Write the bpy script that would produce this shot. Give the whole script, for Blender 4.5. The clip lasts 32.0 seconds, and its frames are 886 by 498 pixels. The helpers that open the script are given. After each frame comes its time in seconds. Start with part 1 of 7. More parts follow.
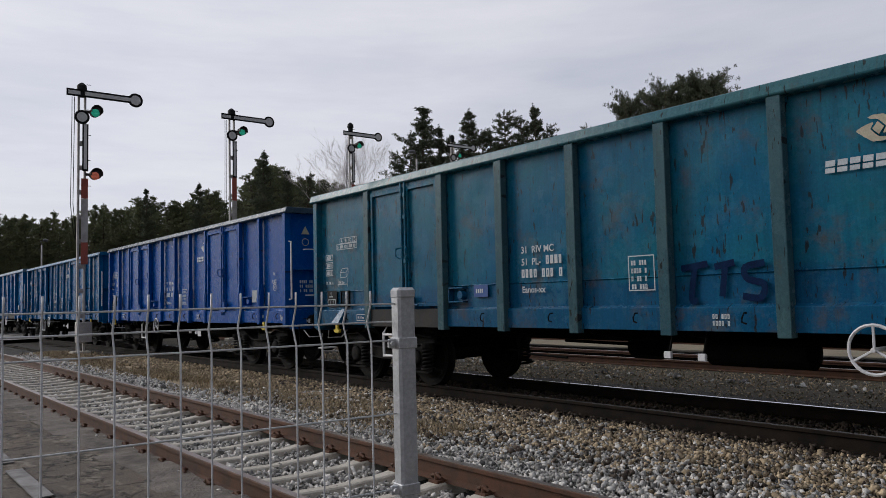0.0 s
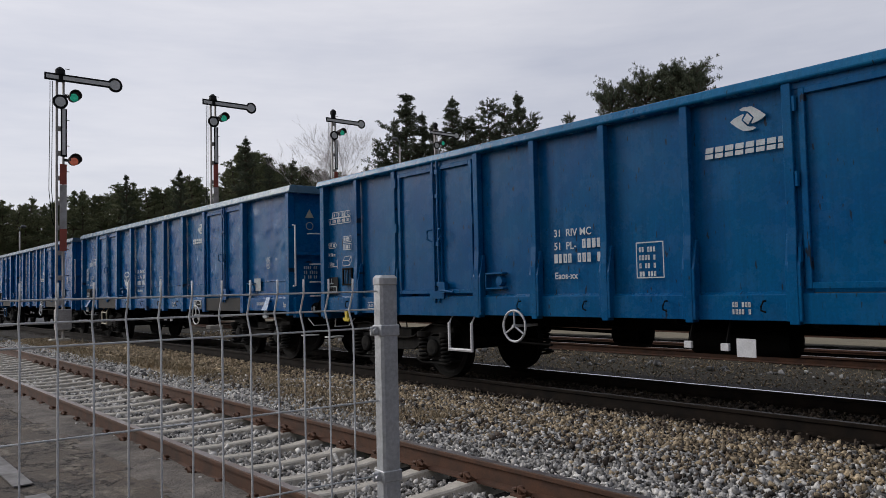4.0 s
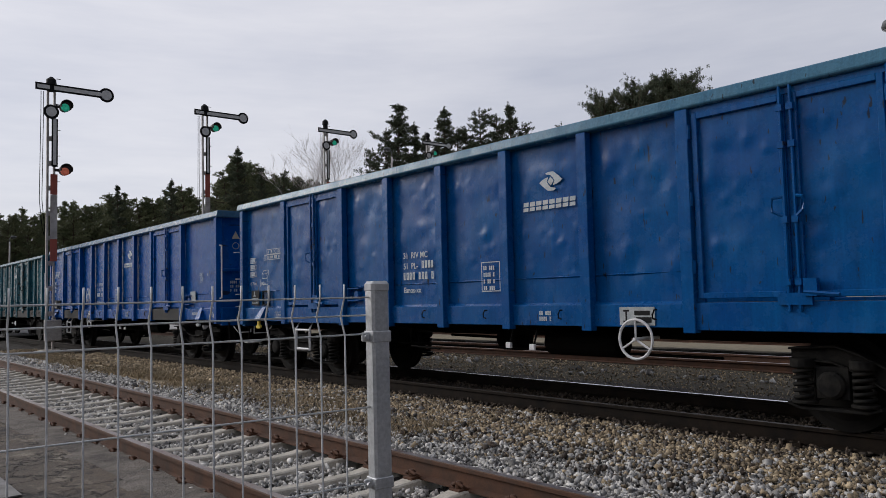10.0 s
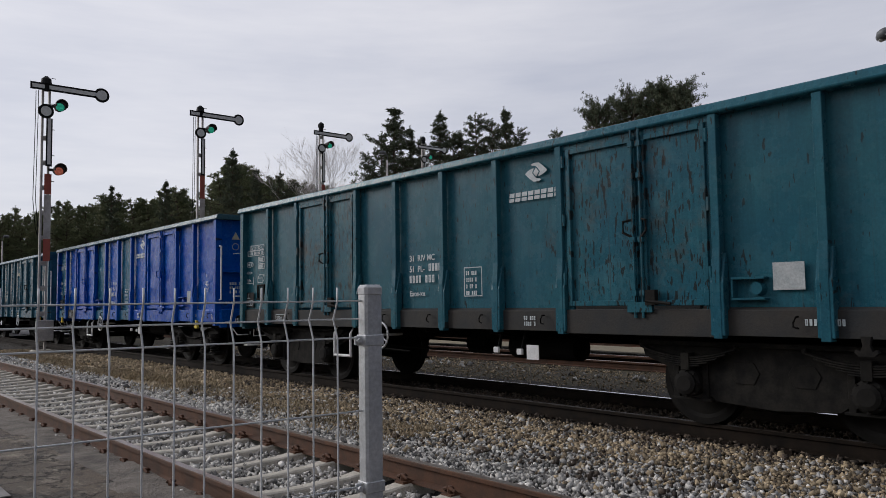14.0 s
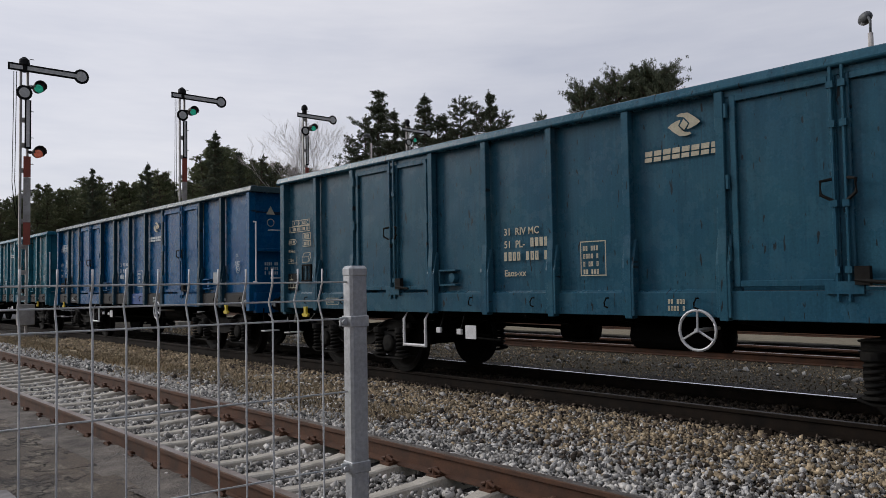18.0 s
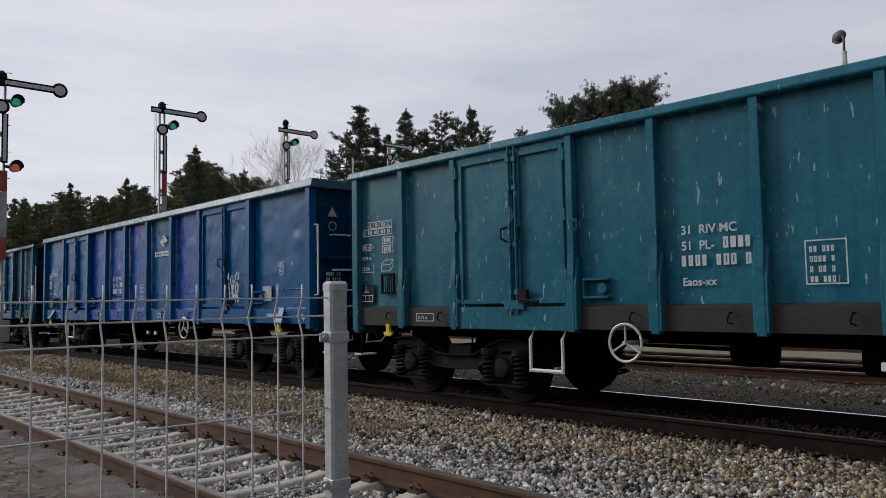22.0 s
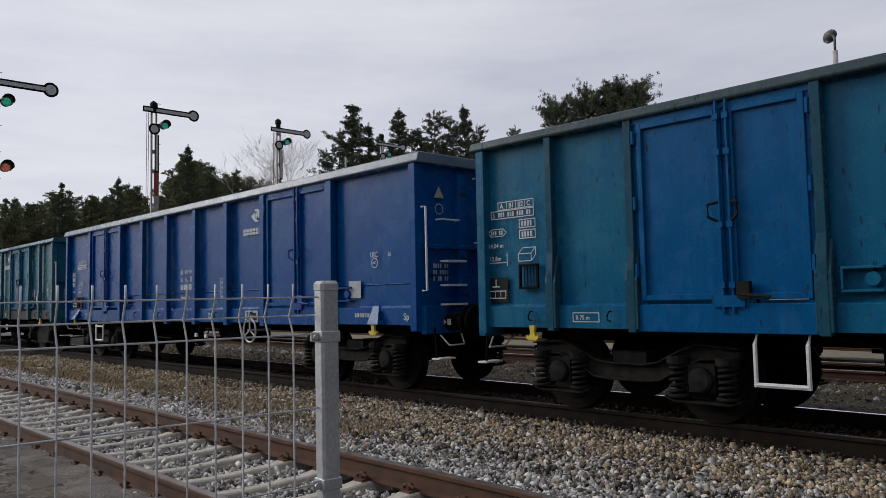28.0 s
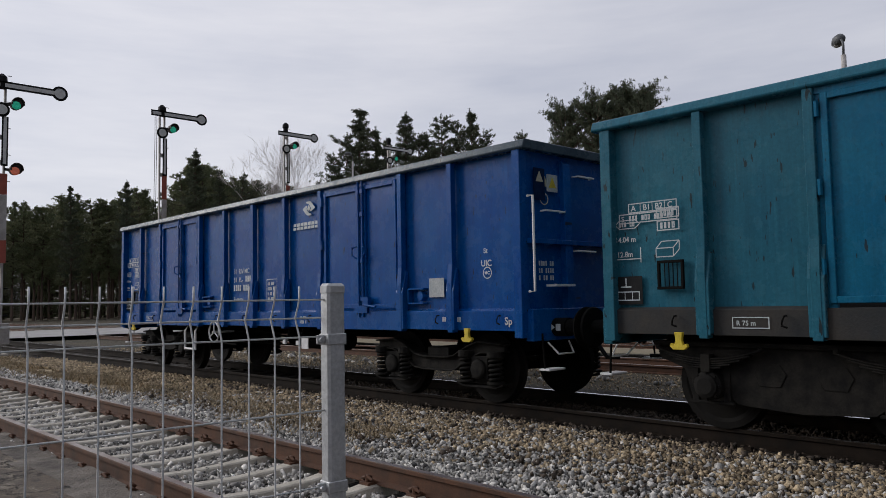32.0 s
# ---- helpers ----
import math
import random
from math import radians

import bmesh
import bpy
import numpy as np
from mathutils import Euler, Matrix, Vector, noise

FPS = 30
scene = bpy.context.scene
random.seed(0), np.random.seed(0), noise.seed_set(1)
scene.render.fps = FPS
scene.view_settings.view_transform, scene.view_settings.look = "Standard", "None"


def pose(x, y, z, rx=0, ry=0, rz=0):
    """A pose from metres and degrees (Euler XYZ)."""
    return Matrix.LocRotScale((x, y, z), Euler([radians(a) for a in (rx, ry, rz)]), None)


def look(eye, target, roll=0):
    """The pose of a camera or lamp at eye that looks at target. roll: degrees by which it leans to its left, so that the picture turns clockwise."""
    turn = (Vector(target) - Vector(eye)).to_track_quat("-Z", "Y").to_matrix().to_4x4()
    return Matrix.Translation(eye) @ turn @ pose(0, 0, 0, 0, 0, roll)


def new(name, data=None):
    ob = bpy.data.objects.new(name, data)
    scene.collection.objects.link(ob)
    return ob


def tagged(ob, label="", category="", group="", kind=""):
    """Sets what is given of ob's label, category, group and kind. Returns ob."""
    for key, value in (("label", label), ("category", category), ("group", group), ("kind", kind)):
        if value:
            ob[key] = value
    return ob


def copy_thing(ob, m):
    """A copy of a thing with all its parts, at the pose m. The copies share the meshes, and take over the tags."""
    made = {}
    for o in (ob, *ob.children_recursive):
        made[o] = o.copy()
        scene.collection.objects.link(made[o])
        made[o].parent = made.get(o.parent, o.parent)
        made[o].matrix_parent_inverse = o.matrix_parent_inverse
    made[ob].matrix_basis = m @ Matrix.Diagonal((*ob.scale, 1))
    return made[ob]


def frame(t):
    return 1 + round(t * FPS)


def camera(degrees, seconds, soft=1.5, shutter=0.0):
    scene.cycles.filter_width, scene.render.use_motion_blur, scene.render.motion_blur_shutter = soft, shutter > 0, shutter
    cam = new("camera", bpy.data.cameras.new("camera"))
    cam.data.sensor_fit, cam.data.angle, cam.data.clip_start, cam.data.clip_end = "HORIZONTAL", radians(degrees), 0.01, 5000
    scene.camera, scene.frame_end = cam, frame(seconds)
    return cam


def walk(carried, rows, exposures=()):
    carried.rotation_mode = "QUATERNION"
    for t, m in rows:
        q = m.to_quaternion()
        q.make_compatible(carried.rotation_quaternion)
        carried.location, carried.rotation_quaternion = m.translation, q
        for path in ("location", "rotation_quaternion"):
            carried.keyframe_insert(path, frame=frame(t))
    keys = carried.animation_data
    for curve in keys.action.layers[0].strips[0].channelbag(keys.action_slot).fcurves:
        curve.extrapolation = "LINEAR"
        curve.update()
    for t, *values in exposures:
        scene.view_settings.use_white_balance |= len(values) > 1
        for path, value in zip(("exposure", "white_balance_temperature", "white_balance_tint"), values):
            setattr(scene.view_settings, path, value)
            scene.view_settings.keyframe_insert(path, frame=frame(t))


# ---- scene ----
cam = camera(60.0, 32.0, 0.5)
EYE = 1.347
# seconds, sideways and upward sway in metres, yaw, pitch, roll
PATH = [
    (0, -0.0111, 0.0119, -38.213, 3.775, -1.441),
    (0.5, -0.0093, 0.0126, -38.234, 3.783, -1.487),
    (1, -0.0074, 0.0104, -38.565, 3.109, -1.185),
    (1.5, -0.0016, 0.0071, -40.502, 3.273, -1.339),
    (2, -0.0039, 0.0172, -39.514, 3.334, -1.598),
    (2.5, -0.0057, 0.0169, -39.535, 3.050, -1.509),
    (4.5, -0.0100, 0.0053, -39.465, 2.837, -1.306),
    (5, 0.0008, -0.0019, -40.383, 3.216, -1.358),
    (5.5, -0.0055, 0.0040, -40.393, 3.253, -1.235),
    (6, -0.0078, 0.0032, -39.386, 3.226, -1.457),
    (6.5, -0.0034, 0.0010, -39.495, 3.025, -1.528),
    (7, -0.0061, 0.0019, -39.612, 2.932, -1.605),
    (7.5, -0.0057, 0.0017, -40.065, 3.315, -1.691),
    (8, -0.0041, 0.0045, -40.214, 3.635, -1.667),
    (8.5, -0.0031, 0.0037, -39.686, 3.891, -1.677),
    (9, -0.0000, 0.0000, -40.217, 3.430, -1.807),
    (9.5, -0.0038, 0.0005, -40.709, 3.775, -1.456),
    (10, -0.0081, -0.0001, -40.060, 3.574, -1.443),
    (10.5, -0.0105, 0.0015, -40.193, 3.231, -1.289),
    (11, -0.0112, -0.0001, -40.131, 3.611, -1.368),
    (11.5, -0.0064, -0.0007, -40.127, 3.342, -1.368),
    (12, -0.0087, -0.0002, -40.134, 3.623, -1.219),
    (12.5, -0.0001, -0.0001, -40.428, 3.443, -0.987),
    (13, -0.0077, -0.0008, -40.263, 3.518, -0.830),
    (13.5, -0.0077, -0.0022, -40.160, 3.578, -0.601),
    (14, -0.0061, 0.0007, -40.480, 3.867, -0.861),
    (14.5, -0.0114, -0.0025, -40.508, 3.225, -0.752),
    (16.5, -0.0137, -0.0036, -39.645, 2.752, -0.704),
    (17, -0.0106, -0.0034, -39.827, 2.458, -0.778),
    (17.5, -0.0079, -0.0042, -40.846, 2.752, -0.881),
    (18, -0.0075, -0.0056, -41.617, 2.602, -0.994),
    (18.5, -0.0047, -0.0054, -41.832, 2.432, -1.252),
    (19, -0.0032, -0.0061, -41.670, 2.478, -1.092),
    (19.5, -0.0054, -0.0077, -42.198, 2.664, -1.050),
    (20, -0.0061, -0.0058, -42.021, 2.873, -1.003),
    (20.5, -0.0046, -0.0066, -42.016, 3.128, -0.854),
    (21, -0.0035, -0.0078, -42.938, 3.349, -1.093),
    (21.5, -0.0028, -0.0067, -43.375, 3.595, -1.213),
    (22, -0.0054, -0.0044, -43.022, 3.687, -1.109),
    (22.5, -0.0025, -0.0071, -43.181, 3.824, -0.801),
    (23, -0.0072, -0.0028, -42.900, 3.923, -1.113),
    (23.5, -0.0063, -0.0010, -42.576, 3.982, -1.347),
    (24, -0.0054, -0.0011, -42.312, 3.722, -1.158),
    (24.5, -0.0053, -0.0036, -42.465, 3.764, -1.278),
    (25, -0.0031, -0.0070, -42.226, 3.354, -1.074),
    (25.5, -0.0050, 0.0006, -42.780, 3.284, -1.278),
    (26, 0.0015, -0.0049, -43.008, 3.627, -1.416),
    (26.5, 0.0019, -0.0031, -43.643, 3.565, -1.272),
    (28.5, -0.0009, -0.0050, -43.454, 3.696, -1.232),
    (29, -0.0024, -0.0033, -43.425, 3.831, -1.214),
    (29.5, -0.0011, -0.0041, -43.469, 3.722, -1.270),
    (30, -0.0011, -0.0047, -43.456, 3.479, -0.998),
    (30.5, 0.0078, -0.0058, -43.065, 3.797, -1.155),
    (31, 0.0025, -0.0031, -43.781, 3.921, -1.203),
    (31.5, 0.0014, -0.0062, -42.947, 3.905, -1.211),
    (32, 0.0020, -0.0079, -43.031, 3.935, -1.076),
]
SWAY = Vector((math.cos(radians(-40.2)), math.sin(radians(-40.2)), 0))
walk(cam, [(t, pose(SWAY.x * a, SWAY.y * a, EYE + b, 90 + pitch, 0, yaw) @ pose(0, 0, 0, 0, 0, roll)) for t, a, b, yaw, pitch, roll in PATH],
     exposures=[(0, 0.0), (32, 0.0)])

# ---- world and light ----
SUN = Vector((-0.46, 0.80, 0.40)).normalized()
world = bpy.data.worlds.new("sky")
world.use_nodes = True
scene.world = world
wn, wl = world.node_tree.nodes, world.node_tree.links
back = wn["Background"]
back.inputs["Strength"].default_value = 1.0
sky = wn.new("ShaderNodeTexSky")
sky.sky_type, sky.sun_disc = "NISHITA", False
sky.sun_elevation, sky.sun_rotation = math.asin(SUN.z), math.atan2(SUN.x, SUN.y)
dim = wn.new("ShaderNodeVectorMath")
dim.operation = "SCALE"
dim.inputs["Scale"].default_value = 0.10
wl.new(sky.outputs["Color"], dim.inputs[0])
co = wn.new("ShaderNodeTexCoord")
sep = wn.new("ShaderNodeSeparateXYZ")
wl.new(co.outputs["Generated"], sep.inputs[0])
# cloud streaks lie flat over the horizon: stretch by one over height
inv = wn.new("ShaderNodeMath")
inv.operation = "MAXIMUM"
wl.new(sep.outputs["Z"], inv.inputs[0])
inv.inputs[1].default_value = 0.0
addz = wn.new("ShaderNodeMath")
addz.operation = "ADD"
addz.inputs[1].default_value = 0.12
wl.new(inv.outputs[0], addz.inputs[0])
div = wn.new("ShaderNodeVectorMath")
div.operation = "DIVIDE"
wl.new(co.outputs["Generated"], div.inputs[0])
wl.new(addz.outputs[0], div.inputs[1])
cn = wn.new("ShaderNodeTexNoise")
cn.inputs["Scale"].default_value, cn.inputs["Detail"].default_value, cn.inputs["Roughness"].default_value = 0.75, 5, 0.55
wl.new(div.outputs[0], cn.inputs["Vector"])
cr = wn.new("ShaderNodeValToRGB")
cr.color_ramp.elements[0].position, cr.color_ramp.elements[0].color = 0.34, (0.555, 0.58, 0.685, 1)
cr.color_ramp.elements[1].position, cr.color_ramp.elements[1].color = 0.66, (0.77, 0.775, 0.845, 1)
# long level streaks of thin cloud low down
flat = wn.new("ShaderNodeMapping")
flat.inputs["Scale"].default_value = (1.0, 1.0, 7.0)
wl.new(co.outputs["Generated"], flat.inputs["Vector"])
cn2 = wn.new("ShaderNodeTexNoise")
cn2.inputs["Scale"].default_value, cn2.inputs["Detail"].default_value, cn2.inputs["Roughness"].default_value = 2.6, 5, 0.6
wl.new(flat.outputs["Vector"], cn2.inputs["Vector"])
half_each = wn.new("ShaderNodeMath")
half_each.operation = "MULTIPLY_ADD"
half_each.inputs[1].default_value = 0.5
wl.new(cn2.outputs["Fac"], half_each.inputs[0])
half_far = wn.new("ShaderNodeMath")
half_far.operation = "MULTIPLY"
half_far.inputs[1].default_value = 0.5
wl.new(cn.outputs["Fac"], half_far.inputs[0])
wl.new(half_far.outputs[0], half_each.inputs[2])
wl.new(half_each.outputs[0], cr.inputs["Fac"])
# brighter, slightly warm towards the low sun behind the cloud
low = wn.new("ShaderNodeVectorMath")
low.operation = "DOT_PRODUCT"
low.inputs[1].default_value = (-0.45, 0.86, 0.25)
wl.new(co.outputs["Generated"], low.inputs[0])
half = wn.new("ShaderNodeMath")
half.operation = "MULTIPLY_ADD"
half.inputs[1].default_value, half.inputs[2].default_value = 0.5, 0.5
wl.new(low.outputs["Value"], half.inputs[0])
lr = wn.new("ShaderNodeValToRGB")
lr.color_ramp.interpolation = "EASE"
# Unseen sky away from the sun is dimmed to darken faces turned from it.
lr.color_ramp.elements[0].position, lr.color_ramp.elements[0].color = 0.14, (0.04, 0.04, 0.047, 1)
lr.color_ramp.elements[1].position, lr.color_ramp.elements[1].color = 0.46, (0.87, 0.87, 0.88, 1)
top = lr.color_ramp.elements.new(0.92)
top.color = (1.12, 1.10, 1.07, 1)
wl.new(half.outputs[0], lr.inputs["Fac"])
glow = wn.new("ShaderNodeVectorMath")
glow.operation = "MULTIPLY"
wl.new(cr.outputs["Color"], glow.inputs[0])
wl.new(lr.outputs["Color"], glow.inputs[1])
mx = wn.new("ShaderNodeMix")
mx.data_type = "RGBA"
mx.inputs["Factor"].default_value = 0.88
wl.new(dim.outputs[0], mx.inputs["A"])
wl.new(glow.outputs[0], mx.inputs["B"])
wl.new(mx.outputs["Result"], back.inputs["Color"])

lamp = bpy.data.lights.new("sun", "SUN")
lamp.energy, lamp.angle, lamp.color = 1.3, radians(24), (1.0, 0.97, 0.94)
sun = new("sun", lamp)
sun.matrix_world = look(SUN * 60, (0, 0, 0))


# ---- materials ----
def mat_base(name):
    m = bpy.data.materials.new(name)
    m.use_nodes = True
    n, l = m.node_tree.nodes, m.node_tree.links
    return m, n, l, n["Principled BSDF"]


def noise_node(n, l, vec, scale, detail=4, rough=0.55):
    t = n.new("ShaderNodeTexNoise")
    t.inputs["Scale"].default_value, t.inputs["Detail"].default_value, t.inputs["Roughness"].default_value = scale, detail, rough
    l.new(vec, t.inputs["Vector"])
    return t.outputs["Fac"]


def ramp(n, l, fac, a, b, ca=(0, 0, 0, 1), cb=(1, 1, 1, 1)):
    r = n.new("ShaderNodeValToRGB")
    r.color_ramp.elements[0].position, r.color_ramp.elements[1].position = a, b
    r.color_ramp.elements[0].color, r.color_ramp.elements[1].color = ca, cb
    l.new(fac, r.inputs["Fac"])
    return r.outputs["Color"]


def mix(n, l, fac, a, b, mode="MIX"):
    x = n.new("ShaderNodeMix")
    x.data_type, x.blend_type = "RGBA", mode
    for key, v in (("Factor", fac), ("A", a), ("B", b)):
        if isinstance(v, (int, float)):
            x.inputs[key].default_value = v
        elif isinstance(v, tuple):
            x.inputs[key].default_value = v if len(v) == 4 else (*v, 1)
        else:
            l.new(v, x.inputs[key])
    return x.outputs["Result"]


def coords(n, l, scale=(1, 1, 1), kind="Object"):
    t = n.new("ShaderNodeTexCoord")
    mp = n.new("ShaderNodeMapping")
    mp.inputs["Scale"].default_value = scale
    l.new(t.outputs[kind], mp.inputs["Vector"])
    return mp.outputs["Vector"]


def bump(n, l, b, height, strength, distance):
    k = n.new("ShaderNodeBump")
    k.inputs["Strength"].default_value, k.inputs["Distance"].default_value = strength, distance
    l.new(height, k.inputs["Height"])
    l.new(k.outputs["Normal"], b.inputs["Normal"])


def surface(name, col, col2, scale=6.0, rough=0.7, metal=0.0, grain=40.0, bumpiness=0.3, depth=0.01, kind="Object", island=0.0, gloss=0.5):
    """A plain worn surface: two colours in patches, a finer grain, a little relief."""
    m, n, l, b = mat_base(name)
    v = coords(n, l, kind=kind)
    big = ramp(n, l, noise_node(n, l, v, scale, 5, 0.6), 0.35, 0.68)
    fine = noise_node(n, l, v, grain, 3, 0.6)
    c = mix(n, l, big, (*col, 1), (*col2, 1))
    c = mix(n, l, 0.35, c, ramp(n, l, fine, 0.2, 0.8, (0.25, 0.25, 0.25, 1), (1.0, 1.0, 1.0, 1)), "OVERLAY")
    if island:
        g = n.new("ShaderNodeNewGeometry")
        c = mix(n, l, island, c, ramp(n, l, g.outputs["Random Per Island"], 0.0, 0.85, (0.04, 0.04, 0.04, 1), (0.92, 0.91, 0.89, 1)), "OVERLAY")
    l.new(c, b.inputs["Base Color"])
    b.inputs["Roughness"].default_value, b.inputs["Metallic"].default_value = rough, metal
    b.inputs["Specular IOR Level"].default_value = gloss
    bump(n, l, b, fine, bumpiness, depth)
    return m


def plain(name, col, rough=0.5, metal=0.0):
    return surface(name, col, tuple(c * 0.8 for c in col), 9.0, rough, metal, 60.0, 0.15, 0.004)


def paint(name, col, fade, dirt=0.4, rust=0.3, seed=0.0, dents=0.3, scratch=(0.02, 0.018, 0.016), band=None):
    """Old wagon paint: sun-faded patches, rain streaks, scrapes down to rust, dents; band is a repainted lower strip."""
    m, n, l, b = mat_base(name)
    t = n.new("ShaderNodeTexCoord")
    mp = n.new("ShaderNodeMapping")
    mp.inputs["Location"].default_value = (seed * 3.1, seed * 7.7, seed * 1.3)
    l.new(t.outputs["Object"], mp.inputs["Vector"])
    v = mp.outputs["Vector"]

    def stretched(scale, turn=0.0):
        st = n.new("ShaderNodeMapping")
        st.inputs["Scale"].default_value, st.inputs["Rotation"].default_value = scale, (radians(turn), 0, 0)
        l.new(v, st.inputs["Vector"])
        return st.outputs["Vector"]

    def weight(fac, k):
        return mix(n, l, 1.0, fac, (k, k, k, 1), "MULTIPLY")

    big = ramp(n, l, noise_node(n, l, v, 1.1, 6, 0.62), 0.34, 0.66)
    c = mix(n, l, big, (*col, 1), (*fade, 1))
    if band:
        z0, colour = band
        sep = n.new("ShaderNodeSeparateXYZ")
        l.new(t.outputs["Object"], sep.inputs[0])
        wob = n.new("ShaderNodeMath")
        wob.operation = "MULTIPLY_ADD"
        wob.inputs[1].default_value = 0.55
        l.new(noise_node(n, l, v, 0.7, 3, 0.5), wob.inputs[0])
        l.new(sep.outputs["Z"], wob.inputs[2])
        c = mix(n, l, ramp(n, l, scaled(n, l, wob.outputs[0], z0, z0 + 0.09), 0.0, 1.0, (1, 1, 1, 1), (0, 0, 0, 1)), c, (*colour, 1))
    # rain streaks, pale and dark
    streak = ramp(n, l, noise_node(n, l, stretched((1, 5.0, 0.35)), 2.2, 6, 0.62), 0.50, 0.72)
    c = mix(n, l, weight(streak, dirt * 0.8), c, tuple(q * 0.45 + 0.003 for q in col))
    pale = ramp(n, l, noise_node(n, l, stretched((1, 9.0, 0.5)), 1.7, 5, 0.6), 0.54, 0.72)
    c = mix(n, l, weight(pale, 0.22), c, tuple(q * 1.3 + k for q, k in zip(fade, (0.006, 0.04, 0.05))))
    cloud = ramp(n, l, noise_node(n, l, v, 3.4, 7, 0.7), 0.52, 0.70)
    c = mix(n, l, weight(cloud, 0.10 + 0.25 * dirt * rust), c, tuple(q * 1.05 + k for q, k in zip(fade, (0.012, 0.05, 0.055))))
    # rust and brown rubs
    rp = ramp(n, l, noise_node(n, l, v, 1.5, 9, 0.74), 0.63 - 0.05 * rust - (0.05 if rust > 0.8 else 0.0), 0.76)
    c = mix(n, l, weight(rp, min(1.0, rust * 1.3)), c, (0.10, 0.066, 0.04, 1))
    # scrapes: short dashes in three slants
    for turn, scale, lim in ((24, (1, 17.0, 4.0), 0.72), (-38, (1, 19.0, 4.6), 0.73), (85, (1, 20.0, 3.6), 0.77)):
        dash = ramp(n, l, noise_node(n, l, stretched(scale, turn), 1.15, 2, 0.5), lim - 0.05 * rust, lim + 0.012 - 0.05 * rust)
        c = mix(n, l, weight(dash, 0.85), c, (*scratch, 1))
    # worn edges: bare pale chips and thin runs of limewash
    chip = ramp(n, l, noise_node(n, l, stretched((1, 2.2, 1.0)), 5.2, 8, 0.78), 0.665, 0.69)
    c = mix(n, l, weight(chip, 0.28), c, tuple(q * 0.5 + k for q, k in zip(fade, (0.11, 0.16, 0.18))))
    run_down = ramp(n, l, noise_node(n, l, stretched((1, 13.0, 0.22)), 1.9, 3, 0.5), 0.66, 0.70)
    c = mix(n, l, weight(run_down, 0.30 * dirt + 0.12 * rust), c, (0.055, 0.047, 0.040, 1))
    speck = ramp(n, l, noise_node(n, l, v, 16.0, 5, 0.7), 0.64, 0.72)
    c = mix(n, l, weight(speck, 0.10 + 0.15 * dirt), c, tuple(q * 0.9 + k for q, k in zip(fade, (0.04, 0.09, 0.10))))
    grit = noise_node(n, l, v, 38.0, 4, 0.7)
    c = mix(n, l, 0.30, c, ramp(n, l, grit, 0.3, 0.7, (0.22, 0.22, 0.22, 1), (0.80, 0.80, 0.80, 1)), "OVERLAY")
    drip = ramp(n, l, noise_node(n, l, stretched((1, 26.0, 0.7)), 1.6, 4, 0.65), 0.35, 0.68, (0.32, 0.32, 0.32, 1), (0.66, 0.66, 0.66, 1))
    c = mix(n, l, 0.2, c, drip, "OVERLAY")
    b.inputs["Specular IOR Level"].default_value = 0.17 if dents < 0.45 else 0.22
    l.new(c, b.inputs["Base Color"])
    l.new(ramp(n, l, cloud, 0.0, 1.0, (0.27, 0.27, 0.27, 1), (0.50, 0.50, 0.50, 1)), b.inputs["Roughness"])
    dn = noise_node(n, l, v, 1.6, 2, 0.4)
    fine = noise_node(n, l, v, 30.0, 3, 0.6)
    h = n.new("ShaderNodeMath")
    h.operation = "MULTIPLY_ADD"
    h.inputs[1].default_value = 0.03
    l.new(fine, h.inputs[0])
    l.new(dn, h.inputs[2])
    relief = h.outputs[0]
    if dents >= 0.45:
        # sharp-edged knocks from grabs
        knock = n.new("ShaderNodeTexVoronoi")
        knock.feature = "SMOOTH_F1"
        knock.inputs["Scale"].default_value, knock.inputs["Smoothness"].default_value = 5.5, 0.25
        l.new(v, knock.inputs["Vector"])
        where = ramp(n, l, noise_node(n, l, v, 1.7, 3, 0.55), 0.46, 0.60)
        deep = mix(n, l, where, (0.35, 0.35, 0.35, 1), ramp(n, l, knock.outputs["Distance"], 0.0, 0.75))
        sum_up = n.new("ShaderNodeMath")
        sum_up.operation = "MULTIPLY_ADD"
        sum_up.inputs[1].default_value = 0.45 * dents
        l.new(deep, sum_up.inputs[0])
        l.new(relief, sum_up.inputs[2])
        relief = sum_up.outputs[0]
    bump(n, l, b, relief, 0.16 + 0.42 * dents, 0.045)
    return m


def scaled(n, l, value, a, b):
    r = n.new("ShaderNodeMapRange")
    r.inputs["From Min"].default_value, r.inputs["From Max"].default_value = a, b
    l.new(value, r.inputs["Value"])
    return r.outputs["Result"]


WALL = surface("plain brown render", (0.16, 0.14, 0.12), (0.12, 0.105, 0.09), 0.5, 0.9, 0, 20, 0.3, 0.01)
STEEL = surface("galvanised steel", (0.52, 0.53, 0.54), (0.42, 0.43, 0.44), 14, 0.5, 0.35, 90, 0.1, 0.002)
WIRE = surface("bright galvanised wire", (0.70, 0.71, 0.71), (0.56, 0.57, 0.57), 20, 0.5, 0.1, 90, 0.1, 0.001)
CAP = plain("grey plastic cap", (0.50, 0.51, 0.52), 0.45)
RAILSIDE = surface("rusty rail steel", (0.100, 0.042, 0.020), (0.055, 0.027, 0.016), 5, 0.75, 0.1, 70, 0.3, 0.004)
RAILTOP = surface("worn rail head", (0.35, 0.30, 0.27), (0.22, 0.15, 0.11), 3, 0.34, 0.8, 50, 0.1, 0.002)
